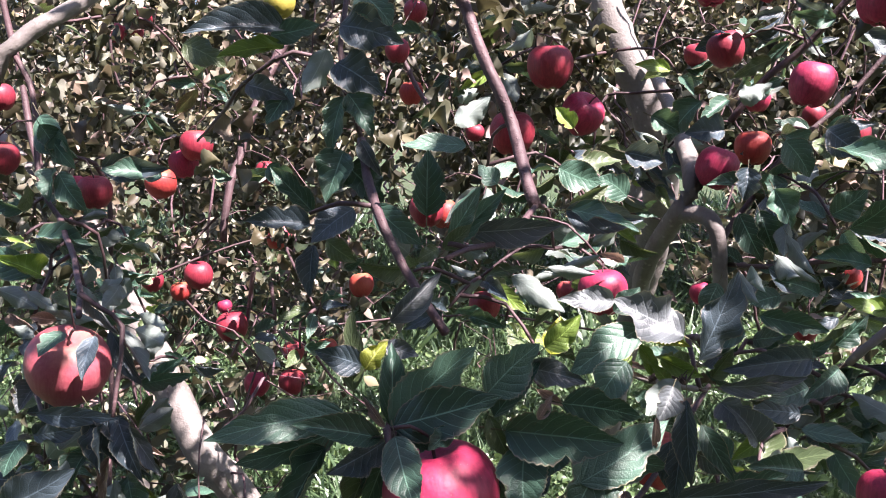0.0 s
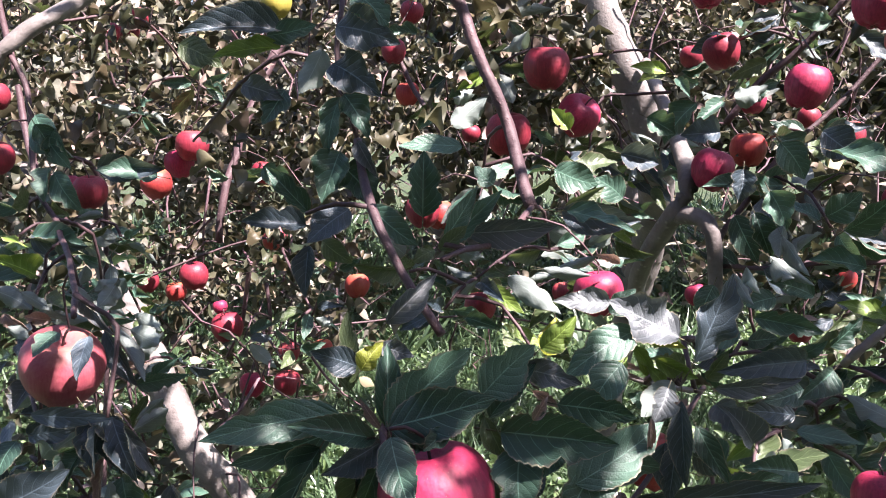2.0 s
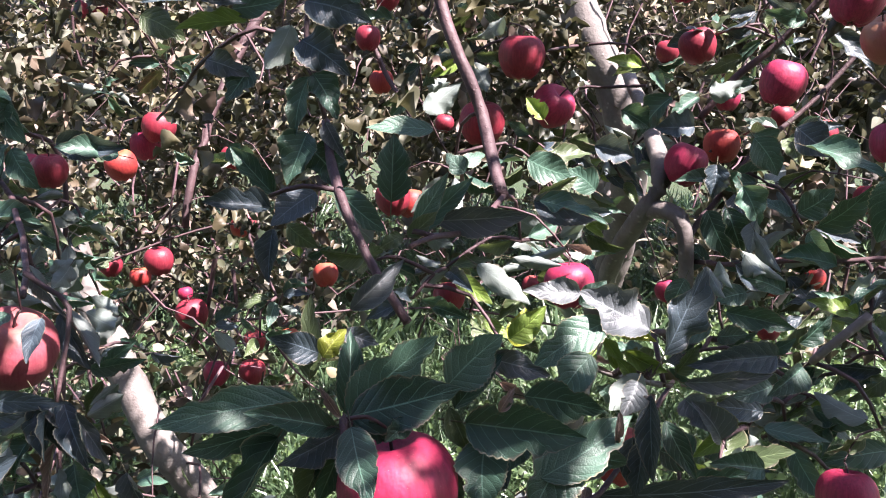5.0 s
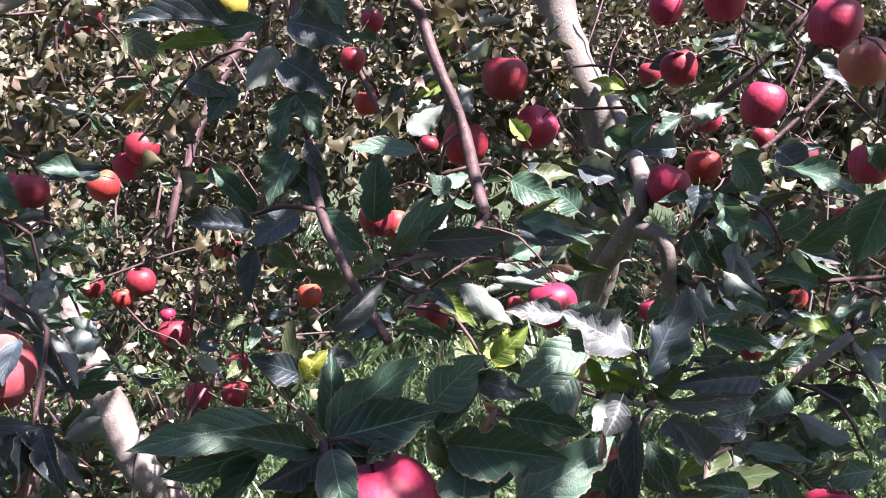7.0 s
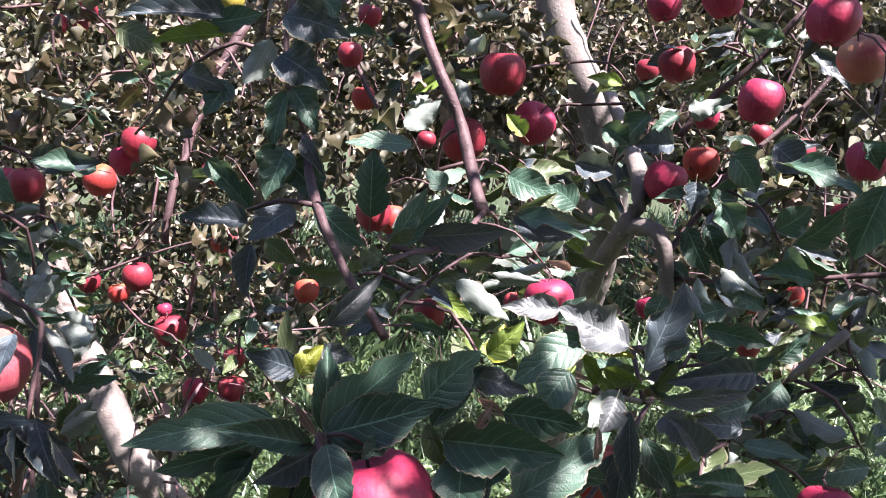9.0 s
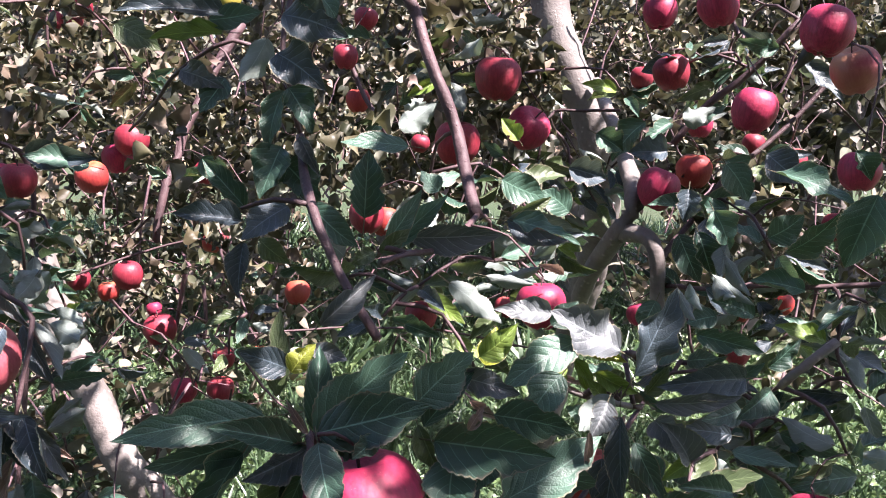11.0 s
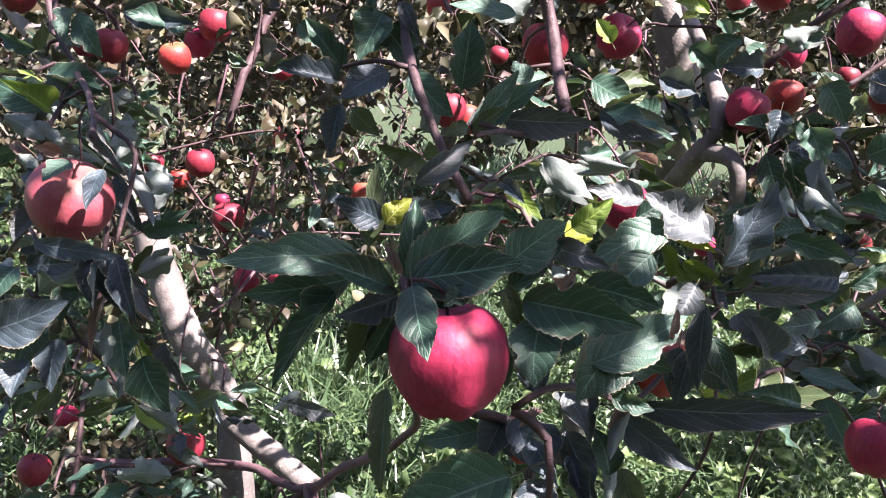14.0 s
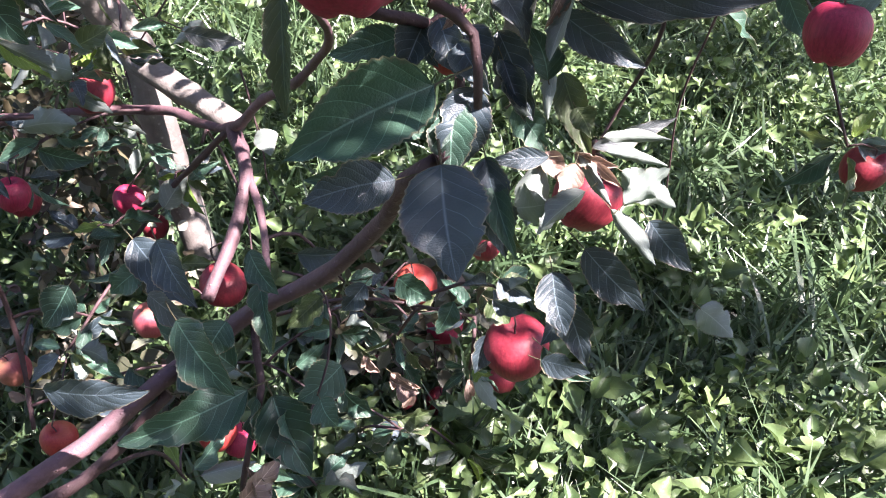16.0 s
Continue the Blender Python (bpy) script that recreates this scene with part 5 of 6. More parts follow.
for b, t, w, turn, shape, tone in (
    ((0.215, 0.738, 1.324), (0.232, 0.730, 1.351), 0.018, 10, 'fold', 'olive'),
    ((0.158, 0.851, 1.414), (0.133, 0.853, 1.424), 0.014, 0, 'curl', 'dry'),
    ((0.110, 0.703, 1.028), (0.136, 0.696, 1.039), 0.040, 0, 'wave', 'pale'),
    ((0.194, 0.766, 1.065), (0.250, 0.753, 1.072), 0.020, 0, 'curl', 'pale'),
    ((0.208, 0.716, 1.026), (0.243, 0.723, 1.061), 0.029, 0, 'wave', 'pale'),
    ((0.164, 0.690, 1.054), (0.126, 0.668, 1.032), 0.023, 0, 'fold', 'pale'),
    ((0.056, 0.757, 1.181), (0.043, 0.748, 1.165), 0.016, 0, 'curl', 'dry'),
    ((0.023, 0.920, 0.606), (0.053, 0.910, 0.594), 0.033, 0, 'curl', 'dry'),
):
    leaf_on(tree_left, b, t, w, turn, shape, tone)
for b, t, w, turn, shape, tone in (
    ((0.120, 0.917, 0.617), (0.117, 0.899, 0.587), 0.022, 0, 'curl', 'dry'),
    ((0.580, 1.254, 0.467), (0.641, 1.223, 0.427), 0.071, 0, 'wave', 'pale'),
    ((-0.447, 1.278, 0.917), (-0.391, 1.292, 0.947), 0.041, 0, 'wave', 'olive'),
    ((-0.484, 1.355, 0.846), (-0.537, 1.363, 0.851), 0.044, 0, 'wave', 'pale'),
    ((-0.406, 1.304, 0.870), (-0.420, 1.323, 0.917), 0.034, 0, 'curl', 'olive'),
):
    leaf_on(tree_left, b, t, w, turn, shape, tone)
for b, t, w, turn, shape, tone in (
    ((0.070, 0.722, 1.128), (0.050, 0.678, 1.073), 0.050, 10, 'wave', 'plum'),
    ((0.085, 0.775, 1.195), (0.106, 0.746, 1.171), 0.028, 0, 'wave', 'sky_sheen'),
    ((0.057, 0.811, 1.230), (0.055, 0.785, 1.188), 0.039, 10, 'fold', 'plum'),
    ((0.159, 0.825, 1.229), (0.106, 0.806, 1.192), 0.049, 10, 'wave', 'green'),
    ((0.159, 0.814, 1.175), (0.135, 0.776, 1.129), 0.025, 0, 'curl', 'pale'),
    ((0.032, 0.792, 1.158), (0.012, 0.758, 1.120), 0.035, 10, 'fold', 'plum'),
    ((0.056, 0.742, 1.158), (0.078, 0.710, 1.129), 0.033, 10, 'curl', 'plum'),
    ((0.096, 0.760, 1.136), (0.114, 0.724, 1.100), 0.031, 0, 'curl', 'plum'),
):
    leaf_on(tree_left, b, t, w, turn, shape, tone)
for b, t, w, turn, shape, tone in (
    ((0.082, 0.709, 1.071), (0.100, 0.665, 1.003), 0.039, 10, 'fold', 'plum'),
    ((0.137, 0.725, 1.066), (0.088, 0.725, 1.060), 0.019, 10, 'flat', 'plum'),
    ((0.006, 0.743, 1.038), (-0.069, 0.734, 1.032), 0.032, 10, 'wave', 'green'),
    ((-0.134, 0.842, 0.835), (-0.119, 0.785, 0.785), 0.027, 10, 'fold', 'green'),
    ((0.031, 0.703, 1.129), (0.004, 0.677, 1.103), 0.032, 10, 'wave', 'green'),
    ((0.143, 0.796, 1.105), (0.126, 0.811, 1.146), 0.035, 10, 'wave', 'green'),
    ((0.169, 0.781, 1.085), (0.181, 0.758, 1.069), 0.025, 0, 'wave', 'olive'),
    ((0.117, 0.802, 1.074), (0.146, 0.770, 1.045), 0.036, 10, 'wave', 'green'),
):
    leaf_on(tree_left, b, t, w, turn, shape, tone)
for b, t, w, turn, shape, tone in (
    ((0.074, 0.742, 1.008), (0.122, 0.706, 0.978), 0.035, 10, 'wave', 'olive'),
    ((0.020, 0.916, 0.788), (0.061, 0.899, 0.767), 0.047, 10, 'wave', 'green'),
    ((-0.102, 0.939, 0.805), (-0.047, 0.935, 0.808), 0.041, 10, 'fold', 'plum'),
    ((-0.291, 0.940, 0.779), (-0.331, 0.925, 0.749), 0.041, 10, 'wave', 'green'),
    ((-0.495, 1.203, 0.791), (-0.422, 1.190, 0.780), 0.041, 10, 'wave', 'green'),
    ((-0.262, 1.184, 0.984), (-0.187, 1.172, 0.975), 0.034, 10, 'wave', 'sky_sheen'),
    ((-0.261, 1.288, 0.960), (-0.301, 1.273, 0.931), 0.036, 0, 'curl', 'pale'),
    ((0.219, 0.892, 1.195), (0.204, 0.874, 1.163), 0.032, 10, 'wave', 'plum'),
):
    leaf_on(tree_left, b, t, w, turn, shape, tone)
for b, t, w, turn, shape, tone in (
    ((0.279, 0.897, 1.173), (0.247, 0.916, 1.199), 0.038, 10, 'fold', 'green'),
):
    leaf_on(tree_left, b, t, w, turn, shape, tone)
for b, t, w, turn, shape, tone in (
    ((-0.476, 1.094, 1.395), (-0.477, 1.065, 1.330), 0.033, 0, 'curl', 'pale'),
    ((-0.419, 1.018, 1.343), (-0.381, 1.007, 1.322), 0.024, 0, 'wave', 'pale'),
    ((-0.434, 0.966, 1.334), (-0.390, 0.939, 1.272), 0.027, 10, 'fold', 'plum'),
    ((-0.365, 0.982, 1.282), (-0.409, 0.959, 1.272), 0.023, 10, 'fold', 'plum'),
    ((-0.422, 0.876, 1.264), (-0.359, 0.849, 1.197), 0.035, 10, 'curl', 'plum'),
    ((-0.409, 0.885, 1.251), (-0.417, 0.868, 1.198), 0.028, 10, 'fold', 'plum'),
    ((-0.389, 0.924, 1.237), (-0.350, 0.919, 1.264), 0.025, 0, 'curl', 'pale'),
    ((-0.569, 0.969, 1.389), (-0.508, 0.948, 1.366), 0.027, 0, 'wave', 'pale'),
):
    leaf_on(tree_left, b, t, w, turn, shape, tone)
for b, t, w, turn, shape, tone in (
    ((-0.543, 0.946, 1.362), (-0.502, 0.934, 1.337), 0.020, 0, 'curl', 'dry'),
    ((-0.469, 0.867, 1.204), (-0.463, 0.862, 1.169), 0.022, 0, 'curl', 'pale'),
    ((-0.408, 0.931, 1.217), (-0.365, 0.919, 1.194), 0.020, 0, 'curl', 'dry'),
    ((-0.423, 0.961, 1.289), (-0.381, 0.963, 1.295), 0.016, 0, 'curl', 'dry'),
    ((-0.465, 0.971, 1.379), (-0.436, 0.969, 1.354), 0.018, 0, 'curl', 'dry'),
    ((-0.497, 0.845, 1.200), (-0.534, 0.845, 1.207), 0.031, 10, 'flat', 'plum'),
    ((-0.513, 1.027, 1.431), (-0.485, 1.025, 1.406), 0.021, 0, 'curl', 'olive'),
    ((-0.455, 0.976, 1.412), (-0.477, 0.971, 1.380), 0.019, 0, 'curl', 'pale'),
):
    leaf_on(tree_left, b, t, w, turn, shape, tone)
for b, t, w, turn, shape, tone in (
    ((-0.504, 0.900, 1.231), (-0.465, 0.903, 1.245), 0.026, 10, 'fold', 'plum'),
    ((-0.386, 0.957, 1.255), (-0.408, 0.951, 1.216), 0.020, 0, 'curl', 'olive'),
    ((0.381, 1.004, 1.417), (0.403, 0.978, 1.370), 0.023, 0, 'curl', 'pale'),
    ((0.151, 0.831, 1.315), (0.178, 0.821, 1.307), 0.010, 0, 'curl', 'dry'),
    ((0.290, 0.858, 1.405), (0.298, 0.844, 1.378), 0.017, 0, 'curl', 'pale'),
    ((0.060, 0.776, 1.305), (0.086, 0.775, 1.288), 0.016, 0, 'curl', 'dry'),
    ((0.201, 0.784, 1.326), (0.182, 0.769, 1.298), 0.018, 0, 'curl', 'olive'),
    ((0.166, 0.772, 1.247), (0.187, 0.770, 1.225), 0.018, 0, 'curl', 'dry'),
):
    leaf_on(tree_left, b, t, w, turn, shape, tone)
for b, t, w, turn, shape, tone in (
    ((0.289, 0.786, 1.323), (0.312, 0.779, 1.341), 0.022, 0, 'wave', 'sky_sheen'),
    ((0.192, 0.767, 1.353), (0.171, 0.769, 1.375), 0.014, 0, 'fold', 'lime'),
    ((0.155, 0.765, 1.349), (0.170, 0.763, 1.328), 0.012, 0, 'fold', 'lime'),
):
    leaf_on(tree_left, b, t, w, turn, shape, tone)
for b, t, w, turn, shape, tone in (
    ((0.017, 0.965, 0.582), (0.057, 0.950, 0.564), 0.031, 0, 'curl', 'dry'),
    ((0.045, 0.955, 0.570), (0.034, 0.936, 0.539), 0.028, 0, 'curl', 'dry'),
    ((-0.023, 1.017, 0.565), (-0.000, 1.002, 0.545), 0.024, 0, 'curl', 'dry'),
    ((-0.056, 1.036, 0.591), (-0.015, 1.038, 0.599), 0.036, 10, 'wave', 'green'),
    ((-0.085, 1.025, 0.663), (-0.116, 1.002, 0.622), 0.039, 10, 'wave', 'green'),
    ((-0.022, 0.994, 0.717), (-0.052, 0.976, 0.684), 0.037, 10, 'fold', 'plum'),
    ((0.097, 0.975, 0.704), (0.075, 0.952, 0.665), 0.034, 10, 'wave', 'green'),
    ((0.142, 0.948, 0.668), (0.127, 0.921, 0.623), 0.030, 10, 'fold', 'plum'),
):
    leaf_on(tree_left, b, t, w, turn, shape, tone)
for b, t, w, turn, shape, tone in (
    ((-0.055, 0.993, 0.522), (-0.007, 0.968, 0.490), 0.046, 10, 'wave', 'green'),
    ((0.026, 0.966, 0.491), (0.083, 0.967, 0.501), 0.041, 10, 'wave', 'olive'),
    ((-0.111, 0.940, 0.618), (-0.074, 0.954, 0.645), 0.030, 10, 'wave', 'green'),
    ((0.140, 0.823, 0.846), (0.158, 0.828, 0.857), 0.018, 0, 'curl', 'pale'),
    ((0.121, 0.817, 0.835), (0.158, 0.809, 0.826), 0.024, 10, 'wave', 'plum'),
    ((0.189, 0.774, 0.870), (0.210, 0.729, 0.820), 0.040, 10, 'wave', 'plum'),
    ((-0.014, 0.678, 1.120), (-0.019, 0.667, 1.102), 0.011, 0, 'curl', 'dry'),
    ((0.070, 0.653, 1.018), (0.083, 0.657, 1.026), 0.012, 0, 'curl', 'dry'),
):
    leaf_on(tree_left, b, t, w, turn, shape, tone)
for b, t, w, turn, shape, tone in (
    ((0.104, 0.731, 1.109), (0.118, 0.726, 1.104), 0.014, 0, 'curl', 'pale'),
    ((0.041, 0.777, 1.135), (0.060, 0.790, 1.158), 0.014, 0, 'curl', 'pale'),
):
    leaf_on(tree_left, b, t, w, turn, shape, tone)
# single leaves farther back
for b, t, w, turn, shape, tone in (
    ((0.431, 0.977, 1.286), (0.466, 0.970, 1.321), 0.029, 20, '', 'green'),
    ((0.196, 0.853, 0.734), (0.250, 0.814, 0.711), 0.031, 20, '', 'green'),
    ((-0.147, 0.788, 0.726), (-0.276, 0.721, 0.708), 0.064, 12, '', 'green'),
    ((-0.124, 0.806, 0.697), (-0.078, 0.743, 0.634), 0.073, -20, '', 'green'),
    ((-0.243, 0.831, 0.723), (-0.175, 0.810, 0.711), 0.046, 40, '', 'green'),
    ((-0.162, 0.800, 0.748), (-0.248, 0.819, 0.812), 0.068, 10, '', 'green'),
    ((-0.302, 0.960, 0.807), (-0.224, 0.902, 0.749), 0.062, -10, '', 'plum'),
    ((-0.142, 0.805, 0.698), (-0.128, 0.759, 0.654), 0.034, 40, '', 'green'),
):
    leaf_on(tree_left, b, t, w, turn, shape, tone)
for b, t, w, turn, shape, tone in (
    ((-0.136, 0.894, 0.797), (-0.126, 0.841, 0.733), 0.029, 20, '', 'olive'),
    ((-0.252, 0.812, 0.692), (-0.365, 0.788, 0.702), 0.037, 20, '', 'plum'),
    ((-0.293, 0.841, 0.707), (-0.248, 0.817, 0.696), 0.034, 10, '', 'green'),
    ((-0.114, 0.801, 0.689), (-0.096, 0.756, 0.660), 0.036, 30, '', 'green'),
    ((-0.151, 0.710, 0.631), (-0.109, 0.743, 0.664), 0.039, 10, '', 'dry'),
    ((-0.136, 0.721, 0.624), (-0.144, 0.732, 0.660), 0.025, 40, '', 'dry'),
    ((-0.510, 1.383, 0.791), (-0.446, 1.391, 0.759), 0.033, 0, '', 'pale'),
    ((-0.200, 1.340, 0.762), (-0.182, 1.322, 0.725), 0.041, 0, '', 'pale'),
):
    leaf_on(tree_left, b, t, w, turn, shape, tone)
for b, t, w, turn, shape, tone in (
    ((-0.419, 1.493, 0.505), (-0.379, 1.536, 0.556), 0.055, 20, '', 'pale'),
):
    leaf_on(tree_left, b, t, w, turn, shape, tone)
for b, t, w, turn, shape, tone in (
    ((0.409, 1.125, 1.462), (0.429, 1.112, 1.410), 0.047, 10, '', 'green'),
    ((0.119, 0.968, 1.459), (0.189, 0.924, 1.439), 0.031, -30, '', 'green'),
    ((-0.422, 1.144, 1.510), (-0.485, 1.097, 1.525), 0.040, 20, '', 'green'),
    ((-0.005, 1.200, 1.561), (0.040, 1.198, 1.605), 0.029, 0, '', 'pale'),
    ((0.096, 1.188, 1.691), (0.067, 1.242, 1.670), 0.029, 10, '', 'pale'),
    ((0.153, 0.977, 1.403), (0.096, 0.982, 1.384), 0.019, 0, '', 'pale'),
    ((0.121, 0.989, 1.465), (0.167, 0.984, 1.484), 0.023, 40, '', 'olive'),
    ((0.400, 1.445, 1.590), (0.346, 1.459, 1.526), 0.058, 30, '', 'green'),
):
    leaf_on(tree_right, b, t, w, turn, shape, tone)
for b, t, w, turn, shape, tone in (
    ((0.528, 1.404, 1.528), (0.568, 1.387, 1.481), 0.056, -20, '', 'green'),
    ((-0.486, 0.987, 1.570), (-0.469, 0.995, 1.539), 0.031, 20, '', 'green'),
    ((-0.501, 0.979, 1.582), (-0.482, 0.989, 1.535), 0.030, -30, '', 'green'),
    ((0.430, 0.985, 1.517), (0.492, 0.919, 1.487), 0.039, -20, '', 'green'),
    ((0.442, 0.973, 1.425), (0.470, 0.908, 1.472), 0.040, 25, '', 'green'),
    ((0.416, 1.200, 1.425), (0.437, 1.184, 1.361), 0.056, 10, '', 'green'),
    ((0.524, 1.092, 1.360), (0.460, 1.122, 1.371), 0.045, 10, '', 'green'),
    ((0.401, 0.719, 1.504), (0.380, 0.725, 1.441), 0.043, 20, '', 'green'),
):
    leaf_on(tree_right, b, t, w, turn, shape, tone)
for b, t, w, turn, shape, tone in (
    ((0.527, 0.993, 1.543), (0.544, 0.983, 1.510), 0.040, 10, '', 'green'),
):
    leaf_on(tree_right, b, t, w, turn, shape, tone)

for at in ((-0.066, 0.60, 1.32), (0.24, 0.86, 1.32), (0.06, 0.62, 1.16)):
    join_to(tree_left, at, 0.003, False)

crown(tree_left, (
    ((-1.6, 3.2, 1.6), (1.2, 0.8, 1.05), 1400),
    ((-0.4, 3.6, 1.55), (0.9, 0.75, 0.95), 840),
    ((-1.25, 2.25, 1.7), (0.35, 0.45, 0.7), 140),
    ((-0.7, 2.75, 0.95), (0.55, 0.35, 0.35), 180),
    ((-0.9, 4.3, 2.3), (1.5, 0.5, 0.8), 330),
    ((0.03, 1.42, 0.32), (0.22, 0.16, 0.14), 34),
    ((-0.62, 1.62, 0.25), (0.22, 0.2, 0.16), 26),
), 11)
crown(tree_left, (
    ((-0.86, 1.95, 0.75), (0.3, 0.25, 0.4), 110),
    ((-0.75, 1.9, 0.4), (0.32, 0.25, 0.25), 80),
    ((0.02, 1.5, 0.2), (0.22, 0.12, 0.16), 46),
    ((-0.55, 1.3, 0.2), (0.3, 0.14, 0.16), 46),
), 14, 0.045, "low hanging foliage near the grass")
crown(tree_right, (
    ((1.6, 3.2, 1.95), (1.15, 0.75, 1.0), 980),
    ((0.5, 3.45, 2.0), (0.75, 0.5, 0.7), 560),
    ((1.35, 2.3, 1.75), (0.4, 0.4, 0.5), 130),
    ((1.25, 2.3, 1.12), (0.42, 0.3, 0.26), 130),
    ((0.7, 2.7, 1.2), (0.3, 0.25, 0.2), 60),
    ((1.0, 4.3, 2.4), (1.3, 0.5, 0.7), 240),
), 12)

# unseen leaf clumps added overhead to shade chosen spots, with gaps for the sun
def overhead(tree, patches, seed):
    rng = np.random.default_rng(seed)
    blobs = []
    for (x0, x1), (y0, y1), (z0, z1), n in patches:
        for _ in range(n):
            r = rng.uniform(0.07, 0.17)
            blobs.append(((rng.uniform(x0, x1), rng.uniform(y0, y1), rng.uniform(z0, z1)), (r, r, 0.7 * r), int(900 * r * r) + 3))
    crown(tree, blobs, seed + 1, 0.05, shapes=FAR)


overhead(tree_left, (((-1.2, 0.7), (-1.0, 0.55), (2.4, 2.9), 50), ((-2.0, 0.4), (1.8, 3.0), (2.35, 2.9), 36)), 51)
# boxes of added clumps, set along the sun's line from what they shade
SHADE_NEAR = (((0.65, 1.3), (-1.1, 0.5), (2.45, 3.0), 56), ((0.7, 1.6), (0.7, 1.7), (2.5, 3.0), 13), ((1.25, 1.55), (0.3, 0.85), (2.5, 3.0), 18),
    ((0.9, 1.2), (0.0, 0.3), (2.5, 2.9), 7), ((0.72, 0.95), (-0.05, 0.2), (2.55, 2.85), 7), ((2.7, 3.5), (2.1, 2.6), (2.5, 2.9), 14),
    ((1.55, 3.0), (-0.8, 1.2), (2.5, 3.0), 38), ((2.2, 3.2), (1.0, 1.9), (2.6, 3.0), 24), ((1.55, 2.0), (0.15, 0.65), (2.6, 2.9), 14),
    ((0.48, 0.78), (0.18, 0.48), (2.6, 2.85), 3), ((0.0, 0.35), (0.6, 0.95), (2.5, 2.8), 6), ((2.73, 2.99), (2.50, 2.76), (2.6, 2.9), 4),)
SHADE_BESIDE = (((2.36, 2.62), (2.26, 2.52), (2.6, 2.9), 4), ((2.15, 2.41), (0.48, 0.74), (2.6, 2.9), 4), ((2.11, 2.37), (0.29, 0.55), (2.6, 2.9), 4),
    ((1.94, 2.20), (0.35, 0.61), (2.6, 2.9), 4), ((1.83, 2.09), (1.65, 1.91), (2.6, 2.9), 4), ((1.45, 2.8), (1.9, 3.2), (2.45, 3.0), 34),
    ((0.90, 1.06), (1.76, 1.92), (2.6, 2.9), 4), ((0.78, 0.94), (1.82, 1.98), (2.6, 2.9), 4), ((1.09, 1.25), (1.67, 1.83), (2.6, 2.9), 4),
    ((1.10, 1.26), (0.77, 0.93), (2.6, 2.9), 4), ((0.78, 0.94), (0.92, 1.08), (2.6, 2.9), 4), ((1.38, 1.54), (0.50, 0.66), (2.6, 2.9), 4),)
SHADE_BEYOND = (((0.51, 0.63), (0.42, 0.54), (2.65, 2.85), 3), ((0.71, 0.83), (0.65, 0.77), (2.65, 2.85), 3),)
overhead(tree_right, SHADE_NEAR + SHADE_BESIDE + SHADE_BEYOND, 53)


# bare shoots inside the crowns
def shoots(tree, boxes, seed, wood=TWIG):
    rng = np.random.default_rng(seed)
    V, Q = [], []
    for (x0, x1), (y0, y1), (z0, z1), n in boxes:
        for _ in range(n):
            p = np.array([rng.uniform(x0, x1), rng.uniform(y0, y1), rng.uniform(z0, z1)])
            d = units(rng, 1)[0] * np.array([0.5, 0.5, 1.0])
            r = rng.uniform(0.002, 0.0065)
            for i in range(6):
                d = d + rng.normal(size=3) * 0.3
                a = len(V)
                for k in range(4):
                    V.append(p + r * (1 - i * 0.1) * np.array([math.cos(1.57 * k), math.sin(1.57 * k), 0]))
                if i:
                    Q += [(a - 4 + k, a - 4 + (k + 1) % 4, a + (k + 1) % 4, a + k) for k in range(4)]
                p = p + d / np.linalg.norm(d) * rng.uniform(0.05, 0.1)
    ob = new("brushwood", mesh_of("brushwood", V, Q, (wood,)))
    ob.parent = tree
    tagged(ob, "thin bare brown shoots inside the crown", kind="stuff")


shoots(tree_left, (((-2.3, 0.2), (2.3, 3.6), (0.7, 2.3), 170), ((-1.1, -0.3), (1.5, 2.2), (0.5, 1.2), 22)), 41)
shoots(tree_right, (((0.2, 2.5), (2.4, 3.6), (1.1, 2.5), 110), ((0.5, 1.2), (1.6, 2.2), (1.0, 1.9), 16)), 42)
shoots(tree_left, (((-2.0, 0.0), (2.5, 3.1), (0.8, 2.2), 50), ((-1.1, -0.5), (1.7, 2.2), (0.7, 1.3), 12)), 43, LIT_TWIG)
shoots(tree_right, (((0.1, 2.2), (2.3, 3.0), (1.2, 2.4), 46),), 44, LIT_TWIG)


